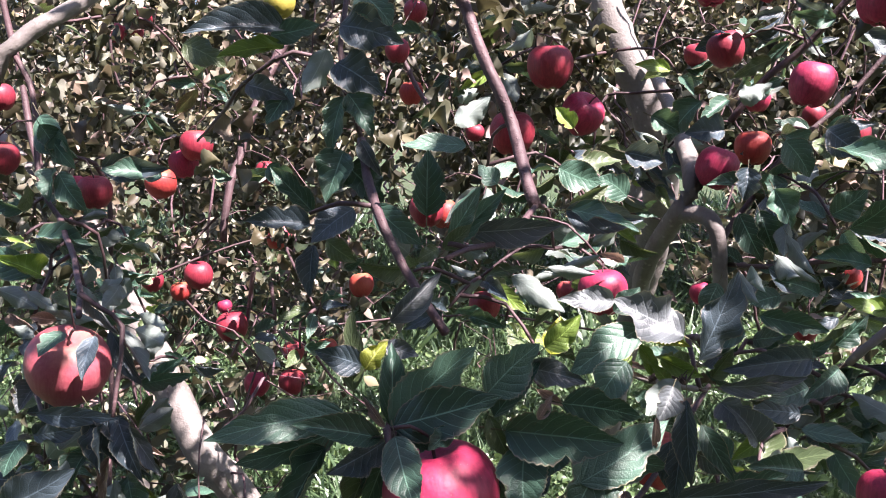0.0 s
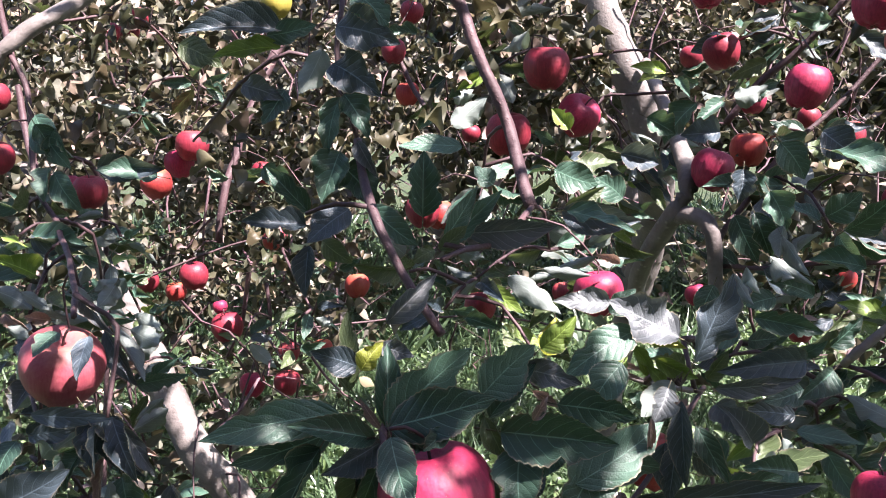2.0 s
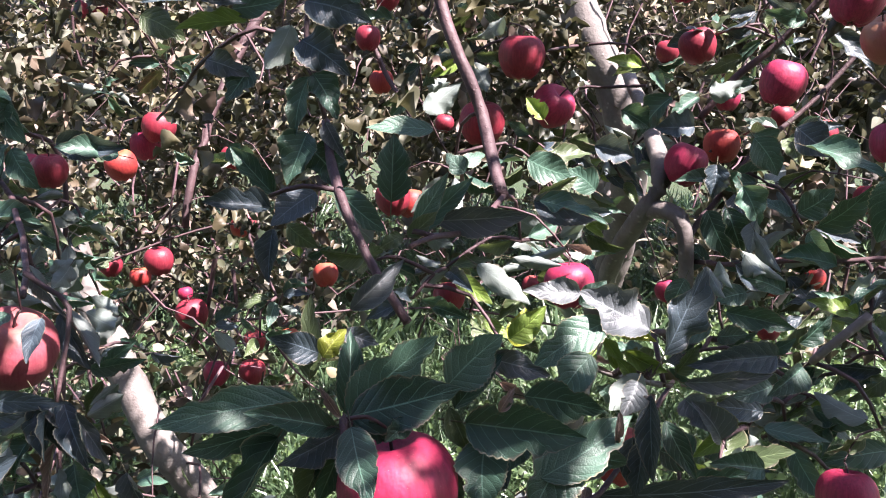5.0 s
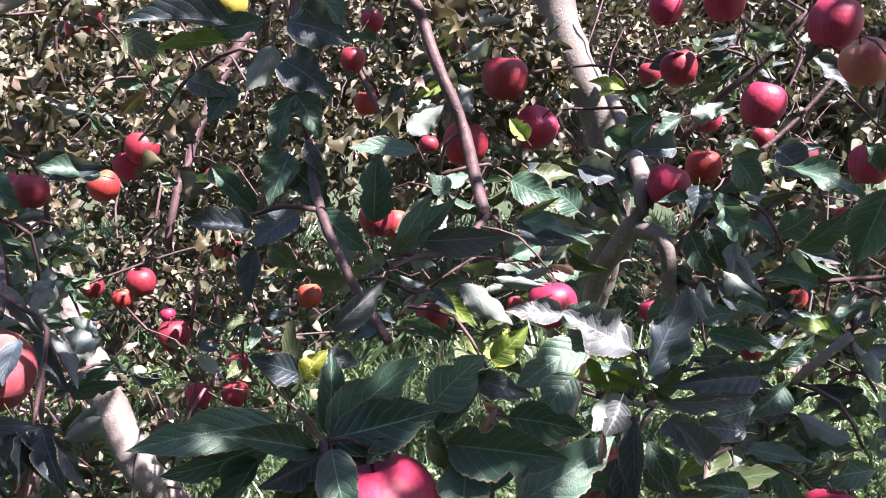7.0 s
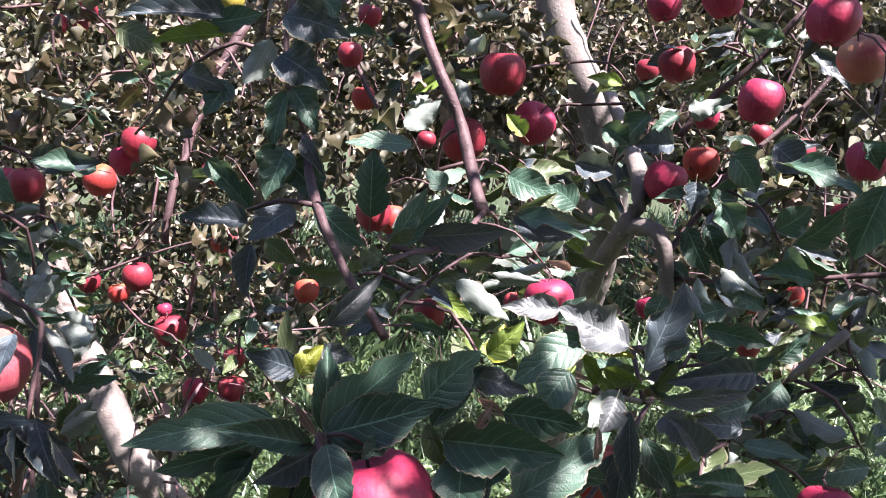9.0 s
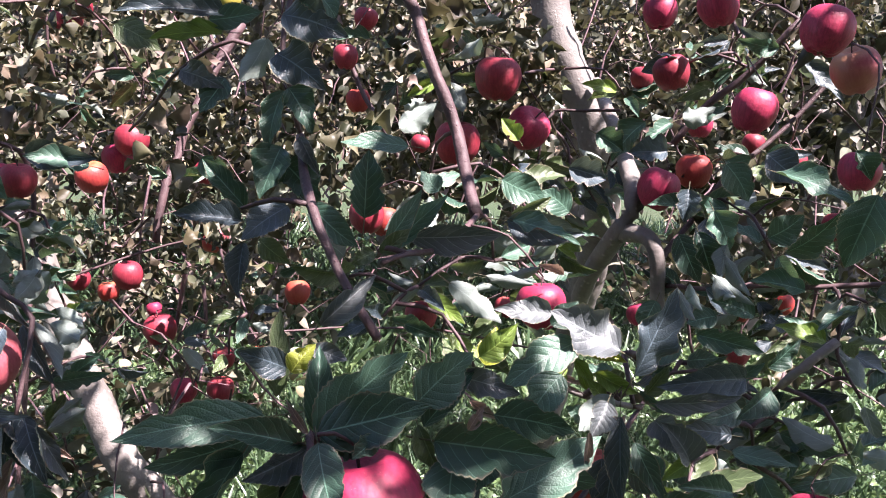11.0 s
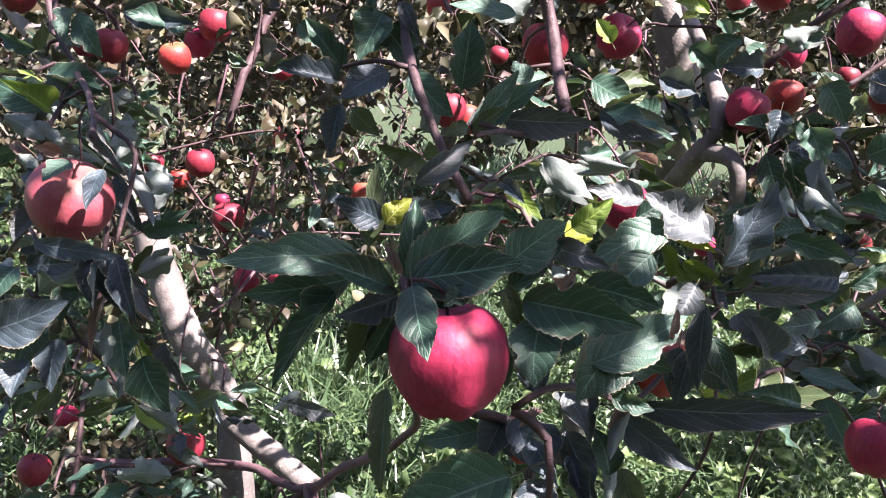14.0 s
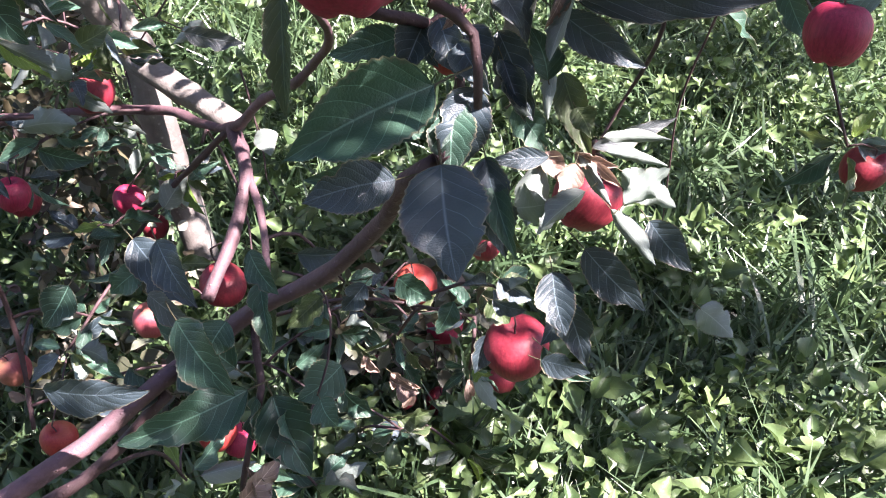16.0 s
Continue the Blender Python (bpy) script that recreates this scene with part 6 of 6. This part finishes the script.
# leaf tufts along the farther wood
def tufts_on(tree, keep, count, seed):
    rng = np.random.default_rng(seed)
    wood = np.array([tuple(q) for q in SHOOTS if keep(q)])
    core = wood[rng.integers(0, len(wood), count)] + rng.normal(size=(count, 3)) * np.array([0.055, 0.05, 0.055]) + np.array([0, 0.15, 0.01])
    clear = np.ones(count, bool)
    for p in FRUIT:
        o = core - np.array(p)
        clear &= ~((np.hypot(o[:, 0], o[:, 2]) < 0.09) & (o[:, 1] < 0.06))
    side = core[:, 0] / core[:, 1]
    clear &= ~((side > 0.16) & (side < 0.32) & (core[:, 2] > 1.4)) & ~((side > -0.46) & (side < -0.26) & (core[:, 2] < 1.4) & (core[:, 1] < 1.9)) & ~((side > 0.2) & (side < 0.36) & (core[:, 2] > 1.22) & (core[:, 1] < 1.62))
    core = core[clear & ~in_gap(core)]
    count = len(core)
    P, Wy, F, S = [], [], [], []
    for k in range(5):
        d = units(rng, count)
        d[:, 2] -= 0.3
        d /= np.linalg.norm(d, axis=1, keepdims=True)
        L = rng.uniform(0.032, 0.06, count)
        P.append(core + d * 0.02)
        Wy.append(d)
        F.append(units(rng, count) * 0.8 + np.array([0.05, -0.3, 0.6]))
        S.append(np.stack([L, L * rng.uniform(0.4, 0.58, count)], 1))
    ob = new("foliage", scatter("foliage", np.vstack(P), np.vstack(Wy), np.vstack(S), np.vstack(F), MEDIUM, CROWN, rng))
    ob.parent = tree
    tagged(ob, "leafy tufts along the twigs", kind="stuff")


MEDIUM = [blade_of_leaf(RNG, 9, 5, RNG.uniform(0.2, 0.8), RNG.uniform(0.1, 0.7), RNG.uniform(0.15, 0.35), 0.0, RNG.uniform(-0.6, 0.6), int(k > 5)) for k in range(9)]


# ---- apples ----
def apple_skin_mesh(tone, seed):
    """A tall apple about one wide, with a stalk hollow, shoulders and a lobed foot."""
    rnd = random.Random(seed)
    bm = bmesh.new()
    rows, cols = 20, 28
    ph = rnd.uniform(0, 6)
    tall = rnd.uniform(0.92, 1.03)
    rings = []
    for i in range(rows + 1):
        t = math.pi * i / rows
        ring = []
        for j in range(cols):
            a = 2 * math.pi * j / cols
            r = 0.5 * math.sin(t) ** 0.86 * (1 + 0.10 * math.cos(t))
            z = 0.5 * tall * math.cos(t)
            z -= 0.16 * math.exp(-((r / 0.15) ** 2)) if t < 1 else 0
            z += 0.11 * math.exp(-((r / 0.14) ** 2)) if t > 2 else 0
            lobe = 0.05 * math.cos(5 * a + ph) * max(0, -math.cos(t)) ** 1.5 + 0.02 * math.cos(2 * a + ph) + 0.014 * math.cos(3 * a - ph)
            z -= 0.03 * math.cos(5 * a + ph) * max(0, -math.cos(t)) ** 3
            ring.append(bm.verts.new((r * (1 + lobe) * math.cos(a), r * (1 + lobe) * math.sin(a), z)))
        rings.append(ring)
    for a, b in zip(rings, rings[1:]):
        for j in range(cols):
            bm.faces.new((a[j], b[j], b[(j + 1) % cols], a[(j + 1) % cols]))
    bmesh.ops.remove_doubles(bm, verts=bm.verts, dist=1e-4)
    me = bpy.data.meshes.new("apple")
    bm.to_mesh(me)
    bm.free()
    for p in me.polygons:
        p.use_smooth = True
    me.materials.append(SKIN[tone])
    return me, tall


APPLE = {(tone, k): apple_skin_mesh(tone, 10 * k + 3) for tone in SKIN for k in range(3)}
STALK = [None]
FRUIT = []
SAY = {
    "red": "ripe red apple with pale specks hanging on its stalk",
    "crimson": "dark crimson glossy apple hanging among green leaves",
    "orange": "orange-red apple half hidden behind leaves",
    "blush": "pink-red apple with a yellowish blush in dappled sun",
    "yellow": "yellow-green apple hanging high among the leaves",
}


def apple_at(at, size, tone, lean, spin):
    FRUIT.append(at)
    k = random.randrange(3)
    me, tall = APPLE[tone, k]
    ob = new("apple", me)
    tagged(ob, SAY[tone], "apple", "apples on the trees")
    m = pose(*at, lean, lean * 0.5, spin) @ Matrix.Scale(size, 4)
    ob.matrix_basis = m
    top = 0.5 * tall - 0.17
    stalk = part("stem", tube(smooth_line(((0, 0, top), (0.01, 0.0, top + 0.1), (0.03, 0.01, top + 0.2), (0.07, 0.02, top + 0.27)), 0.05), 0.016, 0.019, 6, 0.1), TWIG, ob) if not STALK[0] else new("stem", STALK[0])
    STALK[0] = STALK[0] or stalk.data
    stalk.parent = ob
    foot = new("calyx", CALYX_MESH)
    foot.parent = ob
    foot.location = (0, 0, -0.5 * tall + 0.10)
    tip = m @ Vector((0.07, 0.02, top + 0.27))
    join_to(tree_left if at[0] < 0.05 or at[2] < 0.9 else tree_right, tip, 0.0012)


def calyx_mesh():
    bm = bmesh.new()
    for k in range(5):
        a = 2 * math.pi * k / 5
        c, s = math.cos(a), math.sin(a)
        p = [bm.verts.new((c * r - s * w, s * r + c * w, z)) for r, w, z in ((0.01, 0.025, 0), (0.01, -0.025, 0), (0.06, -0.012, -0.045), (0.085, 0.0, -0.085), (0.06, 0.012, -0.045))]
        bm.faces.new(p)
        q = [bm.verts.new(v.co + Vector((0, 0, 0.012))) for v in p]
        bm.faces.new(q[::-1])
    me = bpy.data.meshes.new("calyx")
    bm.to_mesh(me)
    bm.free()
    me.materials.append(CALYX)
    return me


CALYX_MESH = calyx_mesh()
for at, size, tone, lean, spin in (
    ((-0.462, 0.910, 1.306), 0.0925, 'blush', 24, 12),
    ((0.147, 1.448, 1.659), 0.079, 'red', 6.85854, 339),
    ((0.081, 1.468, 1.550), 0.077, 'red', 10.9745, 351),
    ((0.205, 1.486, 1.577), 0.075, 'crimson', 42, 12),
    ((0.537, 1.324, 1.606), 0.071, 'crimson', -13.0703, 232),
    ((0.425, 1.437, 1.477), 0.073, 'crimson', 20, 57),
    ((0.518, 1.534, 1.506), 0.066, 'orange', -8.66036, 281),
    ((0.481, 1.572, 1.686), 0.068, 'red', 17.6663, 266),
    ((0.496, 1.828, 1.699), 0.049, 'red', 11.5186, 314),
):
    apple_at(at, size, tone, lean, spin)
for at, size, tone, lean, spin in (
    ((0.648, 1.891, 1.603), 0.058, 'crimson', -4.56508, 178),
    ((0.718, 1.759, 1.560), 0.047, 'red', 6.36552, 79),
    ((0.724, 1.593, 1.522), 0.062, 'red', -6.80649, 5),
    ((-0.615, 1.903, 1.550), 0.075, 'red', -2.40523, 271),
    ((-0.664, 1.950, 1.509), 0.070, 'crimson', -6.19019, 141),
    ((-0.676, 1.827, 1.470), 0.069, 'orange', 17.6851, 313),
    ((-0.617, 1.365, 1.480), 0.057, 'red', -8.36474, 188),
    ((-0.691, 1.441, 1.483), 0.051, 'crimson', 0.145198, 251),
    ((-0.908, 2.409, 1.913), 0.061, 'red', 16.6856, 298),
):
    apple_at(at, size, tone, lean, spin)
for at, size, tone, lean, spin in (
    ((-0.983, 2.385, 1.874), 0.061, 'red', 2.82503, 30),
    ((-0.953, 2.451, 1.881), 0.060, 'red', 11.8023, 6),
    ((-0.132, 2.471, 1.909), 0.067, 'red', 11.2223, 50),
    ((-0.179, 2.331, 1.786), 0.069, 'red', 2.32868, 69),
    ((-0.149, 2.392, 1.673), 0.068, 'orange', -2.85313, 108),
    ((-0.328, 1.546, 1.800), 0.058, 'yellow', -11.4558, 319),
    ((-0.719, 2.158, 1.209), 0.075, 'red', -6.60668, 122),
    ((-0.601, 2.025, 1.098), 0.078, 'red', -8.40614, 90),
    ((-0.489, 2.155, 0.911), 0.070, 'red', -2.33879, 268),
):
    apple_at(at, size, tone, lean, spin)
for at, size, tone, lean, spin in (
    ((-0.590, 2.180, 0.901), 0.071, 'crimson', 8.26821, 131),
    ((-0.509, 2.291, 0.961), 0.063, 'red', 11.9111, 277),
    ((-0.287, 2.148, 1.170), 0.066, 'orange', -15.0473, 351),
    ((-0.864, 2.210, 1.189), 0.060, 'red', -4.02706, 254),
    ((-0.829, 2.322, 1.139), 0.058, 'orange', 4.77362, 236),
    ((-0.714, 2.350, 1.085), 0.042, 'crimson', -10.204, 44),
    ((0.019, 1.175, 1.307), 0.045, 'red', -10.5906, 10),
    ((0.166, 1.037, 1.347), 0.061, 'crimson', -2, 30),
    ((-0.067, 1.343, 1.432), 0.056, 'red', 5.54388, 290),
):
    apple_at(at, size, tone, lean, spin)
for at, size, tone, lean, spin in (
    ((-0.039, 1.393, 1.419), 0.050, 'orange', 11.5947, 141),
    ((0.736, 1.614, 1.246), 0.043, 'orange', -13.5434, 294),
    ((0.619, 1.536, 1.167), 0.047, 'red', 15.2502, 135),
    ((0.560, 1.323, 1.118), 0.055, 'orange', 3.72689, 253),
    ((-0.566, 2.418, 1.265), 0.058, 'orange', 11.7893, 80),
    ((-0.736, 1.307, 1.542), 0.056, 'red', -10.8218, 203),
    ((-0.776, 1.396, 1.643), 0.048, 'red', -6.06026, 145),
    ((0.024, 2.200, 1.555), 0.049, 'red', -13.9015, 196),
    ((0.525, 1.892, 1.169), 0.051, 'crimson', 13.3956, 221),
):
    apple_at(at, size, tone, lean, spin)
for at, size, tone, lean, spin in (
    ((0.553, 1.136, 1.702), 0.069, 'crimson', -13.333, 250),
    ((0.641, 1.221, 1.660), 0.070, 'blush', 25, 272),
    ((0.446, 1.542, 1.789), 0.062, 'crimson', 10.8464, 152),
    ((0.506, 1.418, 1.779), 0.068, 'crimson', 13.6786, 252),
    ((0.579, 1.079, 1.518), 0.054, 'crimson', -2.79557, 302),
    ((0.652, 1.262, 1.430), 0.047, 'red', -5.3164, 347),
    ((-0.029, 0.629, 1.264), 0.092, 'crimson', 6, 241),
    ((0.182, 0.806, 1.219), 0.058, 'orange', -4, 284),
    ((-0.700, 1.540, 0.487), 0.067, 'red', 16.4358, 178),
):
    apple_at(at, size, tone, lean, spin)
for at, size, tone, lean, spin in (
    ((-0.806, 1.619, 0.718), 0.050, 'crimson', 7.50779, 101),
    ((-0.615, 1.124, 0.863), 0.048, 'red', 1.93239, 5),
    ((-0.545, 2.394, 1.289), 0.063, 'blush', 12.7601, 29),
    ((0.056, 0.813, 1.120), 0.040, 'orange', 4.66315, 254),
    ((0.503, 0.986, 1.087), 0.073, 'crimson', 11.1245, 131),
    ((0.226, 0.893, 0.922), 0.076, 'red', 25, 49),
    ((0.184, 0.943, 0.649), 0.090, 'red', 10.5459, 269),
    ((0.063, 1.291, 0.481), 0.078, 'orange', -9.36505, 85),
    ((0.131, 1.394, 0.298), 0.077, 'crimson', -4.3897, 98),
):
    apple_at(at, size, tone, lean, spin)
for at, size, tone, lean, spin in (
    ((0.133, 1.359, 0.116), 0.064, 'red', -16.8992, 166),
    ((-0.017, 1.418, 0.168), 0.054, 'crimson', 4.49926, 181),
    ((0.054, 1.335, 0.156), 0.053, 'red', -14.6984, 3),
    ((0.219, 1.171, 0.368), 0.049, 'red', 14.2666, 222),
    ((-0.550, 1.689, 0.397), 0.068, 'crimson', 10.2716, 1),
    ((-0.549, 1.603, 0.692), 0.078, 'red', 4.39572, 28),
    ((-0.635, 1.372, 0.606), 0.060, 'crimson', -4.67639, 260),
    ((-0.522, 1.749, 0.286), 0.060, 'red', 7.4876, 77),
    ((-0.269, 1.256, 0.505), 0.079, 'red', -14.6447, 187),
):
    apple_at(at, size, tone, lean, spin)
for at, size, tone, lean, spin in (
    ((-0.348, 1.103, 0.556), 0.056, 'blush', 10.6091, 119),
    ((-0.251, 1.021, 0.398), 0.060, 'orange', -7.14662, 354),
    ((-0.219, 1.029, 0.370), 0.055, 'crimson', 11.9518, 91),
    ((-0.482, 1.000, 0.406), 0.054, 'orange', -6.13151, 161),
    ((-0.616, 1.176, 0.380), 0.057, 'blush', 16.889, 225),
    ((0.691, 1.120, 0.840), 0.067, 'red', -17.4301, 168),
    ((0.095, 0.744, 0.960), 0.030, 'red', 1.98851, 93),
):
    apple_at(at, size, tone, lean, spin)

for at, size, tone, lean, spin in (
    ((-0.564, 2.353, 1.467), 0.066, 'red', 12, 40),
    ((0.770, 1.905, 1.175), 0.050, 'orange', 8, 90),
    ((0.220, 1.886, 1.185), 0.050, 'red', 5, 10),
    ((-0.404, 2.236, 0.981), 0.058, 'orange', 9, 200),
):
    apple_at(at, size, tone, lean, spin)

tufts_on(tree_left, lambda q: q.y > 1.1 and q.x < 0.1 and (q.z > 1.25 or q.x < -0.6), 330, 21)
tufts_on(tree_right, lambda q: q.y > 1.12 and q.x > 0.0 and q.z > 1.15, 420, 22)


# ---- trees of the neighbouring rows; those behind the camera are unseen, added against sky fill ----
def row_tree(label, seed):
    rnd = random.Random(seed)
    root = tree_root(label)
    part("trunk", tube(smooth_line([(0, 0, -0.05), (0.03, 0.02, 0.4), (rnd.uniform(-0.1, 0.1), 0, 0.9), (rnd.uniform(-0.15, 0.15), 0.05, 1.5), (0, 0, 2.3)], 0.08), 0.075, 0.035, 12, 0.15), BARK, root)
    blobs = []
    for k in range(7):
        a = 2 * math.pi * k / 7 + rnd.uniform(-0.3, 0.3)
        h = rnd.uniform(0.7, 1.3)
        end = Vector((math.cos(a) * rnd.uniform(0.7, 1.15), math.sin(a) * rnd.uniform(0.7, 1.1), h + rnd.uniform(0.3, 1.1)))
        part("limb", tube(smooth_line([(0, 0, h), end * 0.5 + Vector((0, 0, h * 0.45)), end, end * 1.15 - Vector((0, 0, 0.2))], 0.1), 0.03, 0.012, 8, 0.15), BARK, root)
        blobs.append((tuple(end * 0.95), (0.5, 0.5, 0.5), 40))
    blobs += [((0, 0, 2.3), (0.9, 0.9, 0.6), 90), ((0, 0, 1.5), (1.1, 1.1, 0.7), 90)]
    crown(root, blobs, seed, 0.13, shapes=FAR)
    return root


# the rows at negative y stay out of view and block the low sky
rows = [(x, y) for y, xs in ((6.6, (-6.4, -3.9, -1.3, 1.1, 3.6, 6.2)), (10.4, (-9, -6, -3.2, -0.4, 2.3, 5.2, 8)), (14.5, (-6.5, -2.2, 1.8, 6.0)), (-3.7, (-5.6, -3.1, -0.7, 1.8, 4.3)), (-7.6, (-6.8, -4.0, -1.4, 1.3, 3.9, 6.6))) for x in xs]
protos = [row_tree("leafy orchard tree in the row behind, dull green", 31), row_tree("broad orchard tree standing in the grass behind", 32)]
for k, (x, y) in enumerate(rows):
    m = pose(x + random.uniform(-0.3, 0.3), y + random.uniform(-0.4, 0.4), 0, 0, 0, random.uniform(0, 360)) @ Matrix.Scale(random.uniform(1.12, 1.4), 4)
    if k < 2:
        protos[k].matrix_basis = m
    else:
        copy_thing(protos[k % 2], m)


# ---- grass and weeds ----
TUFTS = 9300


def grass():
    rng = np.random.default_rng(5)

    def spread(n, near):
        d = near + 8.4 * rng.uniform(0, 1, n) ** 1.45
        a = np.where(rng.uniform(0, 1, n) < 0.82, rng.uniform(-0.72, 0.78, n), rng.uniform(-3.14, 3.14, n))
        return np.stack([np.sin(a) * d * 1.05 + 0.15, np.cos(a) * d, np.full(n, -0.03)], 1)

    def blades(n, low, high):
        out = []
        for _ in range(5):
            bend, V, UV = rng.uniform(low, high), [], []
            for t in np.linspace(0, 1, n):
                w = 0.5 * (1 - t ** 2.2) + 0.01
                y, z = t * (1 - 0.25 * bend * t), bend * 0.6 * t * t
                V += [(-w, y, z), (w, y, z)]
                UV += [(0.2, t), (0.8, t)]
            Q = [(i * 2, i * 2 + 1, i * 2 + 3, i * 2 + 2) for i in range(n - 1)]
            out.append((np.array(V), np.array(Q), np.zeros(len(Q), int), np.array(UV)))
        return out

    blade, arched = blades(4, 0.3, 1.5), blades(6, 1.2, 2.1)
    tufts = spread(TUFTS, 0.1)
    # thinner cover over the open lane behind and beside the trees
    r, a = 11.0 * np.sqrt(rng.uniform(0, 1, 4200)), rng.uniform(0.8, 5.5, 4200)
    tufts[-4200:] = np.stack([np.sin(a) * r, np.cos(a) * r, np.full(4200, -0.03)], 1)
    P = np.repeat(tufts, 12, 0) + np.concatenate([rng.normal(size=(TUFTS * 12, 2)) * np.where(np.arange(TUFTS * 12) < (TUFTS - 4200) * 12, 0.035, 0.09)[:, None], np.zeros((TUFTS * 12, 1))], 1)
    n = len(P)
    d = units(rng, n)
    d[:, 2] = np.abs(d[:, 2]) + 0.9
    d /= np.linalg.norm(d, axis=1, keepdims=True)
    f = units(rng, n)
    f[:, 2] = -np.abs(f[:, 2]) * 0.3
    L = rng.uniform(0.10, 0.36, n)
    me = scatter("grass", P, d, np.stack([L, rng.uniform(0.006, 0.019, n)], 1), f, blade, GRASS[:1], rng)
    tagged(new("grass", me), "tall uncut green grass under the apple trees", "grass", kind="stuff")
    # clumps of long broad blades that arch over
    P = np.repeat(spread(2000, 0.9), 6, 0) + np.concatenate([rng.normal(size=(12000, 2)) * 0.02, np.zeros((12000, 1))], 1)
    d = units(rng, 12000)
    d[:, 2] = np.abs(d[:, 2]) + 0.75
    d /= np.linalg.norm(d, axis=1, keepdims=True)
    f = d * np.array([1.0, 1.0, 0]) + np.array([0, 0, -0.35])
    me = scatter("tall_grass", P, d, np.stack([rng.uniform(0.25, 0.5, 12000), rng.uniform(0.009, 0.022, 12000)], 1), f, arched, GRASS[:1], rng)
    tagged(new("tall_grass", me), "broad glossy grass blades arching over", "grass", kind="stuff")
    # coarser grass between the far rows
    P = np.repeat(np.stack([rng.uniform(-9, 9, 1900), rng.uniform(5.5, 17, 1900), np.full(1900, -0.03)], 1), 6, 0)
    n = len(P)
    P[:, :2] += rng.normal(size=(n, 2)) * 0.12
    d = units(rng, n)
    d[:, 2] = np.abs(d[:, 2]) + 0.7
    d /= np.linalg.norm(d, axis=1, keepdims=True)
    me = scatter("far_grass", P, d, np.stack([rng.uniform(0.3, 0.6, n), rng.uniform(0.02, 0.04, n)], 1), units(rng, n), blade, GRASS[:1], rng)
    tagged(new("far_grass", me), "coarse grass between the far tree rows", "grass", kind="stuff")
    # broad-leaved weeds
    LOW = [blade_of_leaf(RNG, 7, 5, RNG.uniform(0.1, 0.5), RNG.uniform(0.1, 0.7), 0.12, 0.06, RNG.uniform(-0.4, 0.4), 0, 0.2) for _ in range(8)]

    def weeds(name, label, hubs, stalks, leaves, low, high, spread_by, top):
        hub = spread(hubs, 0.3)
        n = hubs * stalks * leaves
        stem = np.repeat(hub, stalks, 0) + np.concatenate([rng.normal(size=(hubs * stalks, 2)) * spread_by, np.zeros((hubs * stalks, 1))], 1)
        P = np.repeat(stem, leaves, 0)
        d = units(rng, n)
        d[:, 2] = np.abs(d[:, 2]) * 0.6 + 0.05
        d /= np.linalg.norm(d, axis=1, keepdims=True)
        L = rng.uniform(low, high, n) * np.repeat(rng.uniform(0.65, 1.2, hubs), stalks * leaves)
        P = P + d * 0.02 + np.stack([rng.normal(size=n) * 0.015, rng.normal(size=n) * 0.015, rng.uniform(0.02, top, n)], 1)
        f = units(rng, n) * 0.6 + np.array([0, 0, 0.8])
        me = scatter(name, P, d, np.stack([L, L * rng.uniform(0.5, 0.9, n)], 1), f, LOW, (GRASS[1],), rng)
        tagged(new(name, me), label, "weeds", kind="stuff")

    weeds("weeds", "low broad-leaved weeds growing in the grass", 900, 5, 5, 0.022, 0.062, 0.07, 0.27)
    weeds("broad_weeds", "large pale green dock leaves in the grass", 560, 1, 6, 0.045, 0.095, 0.02, 0.2)


grass()
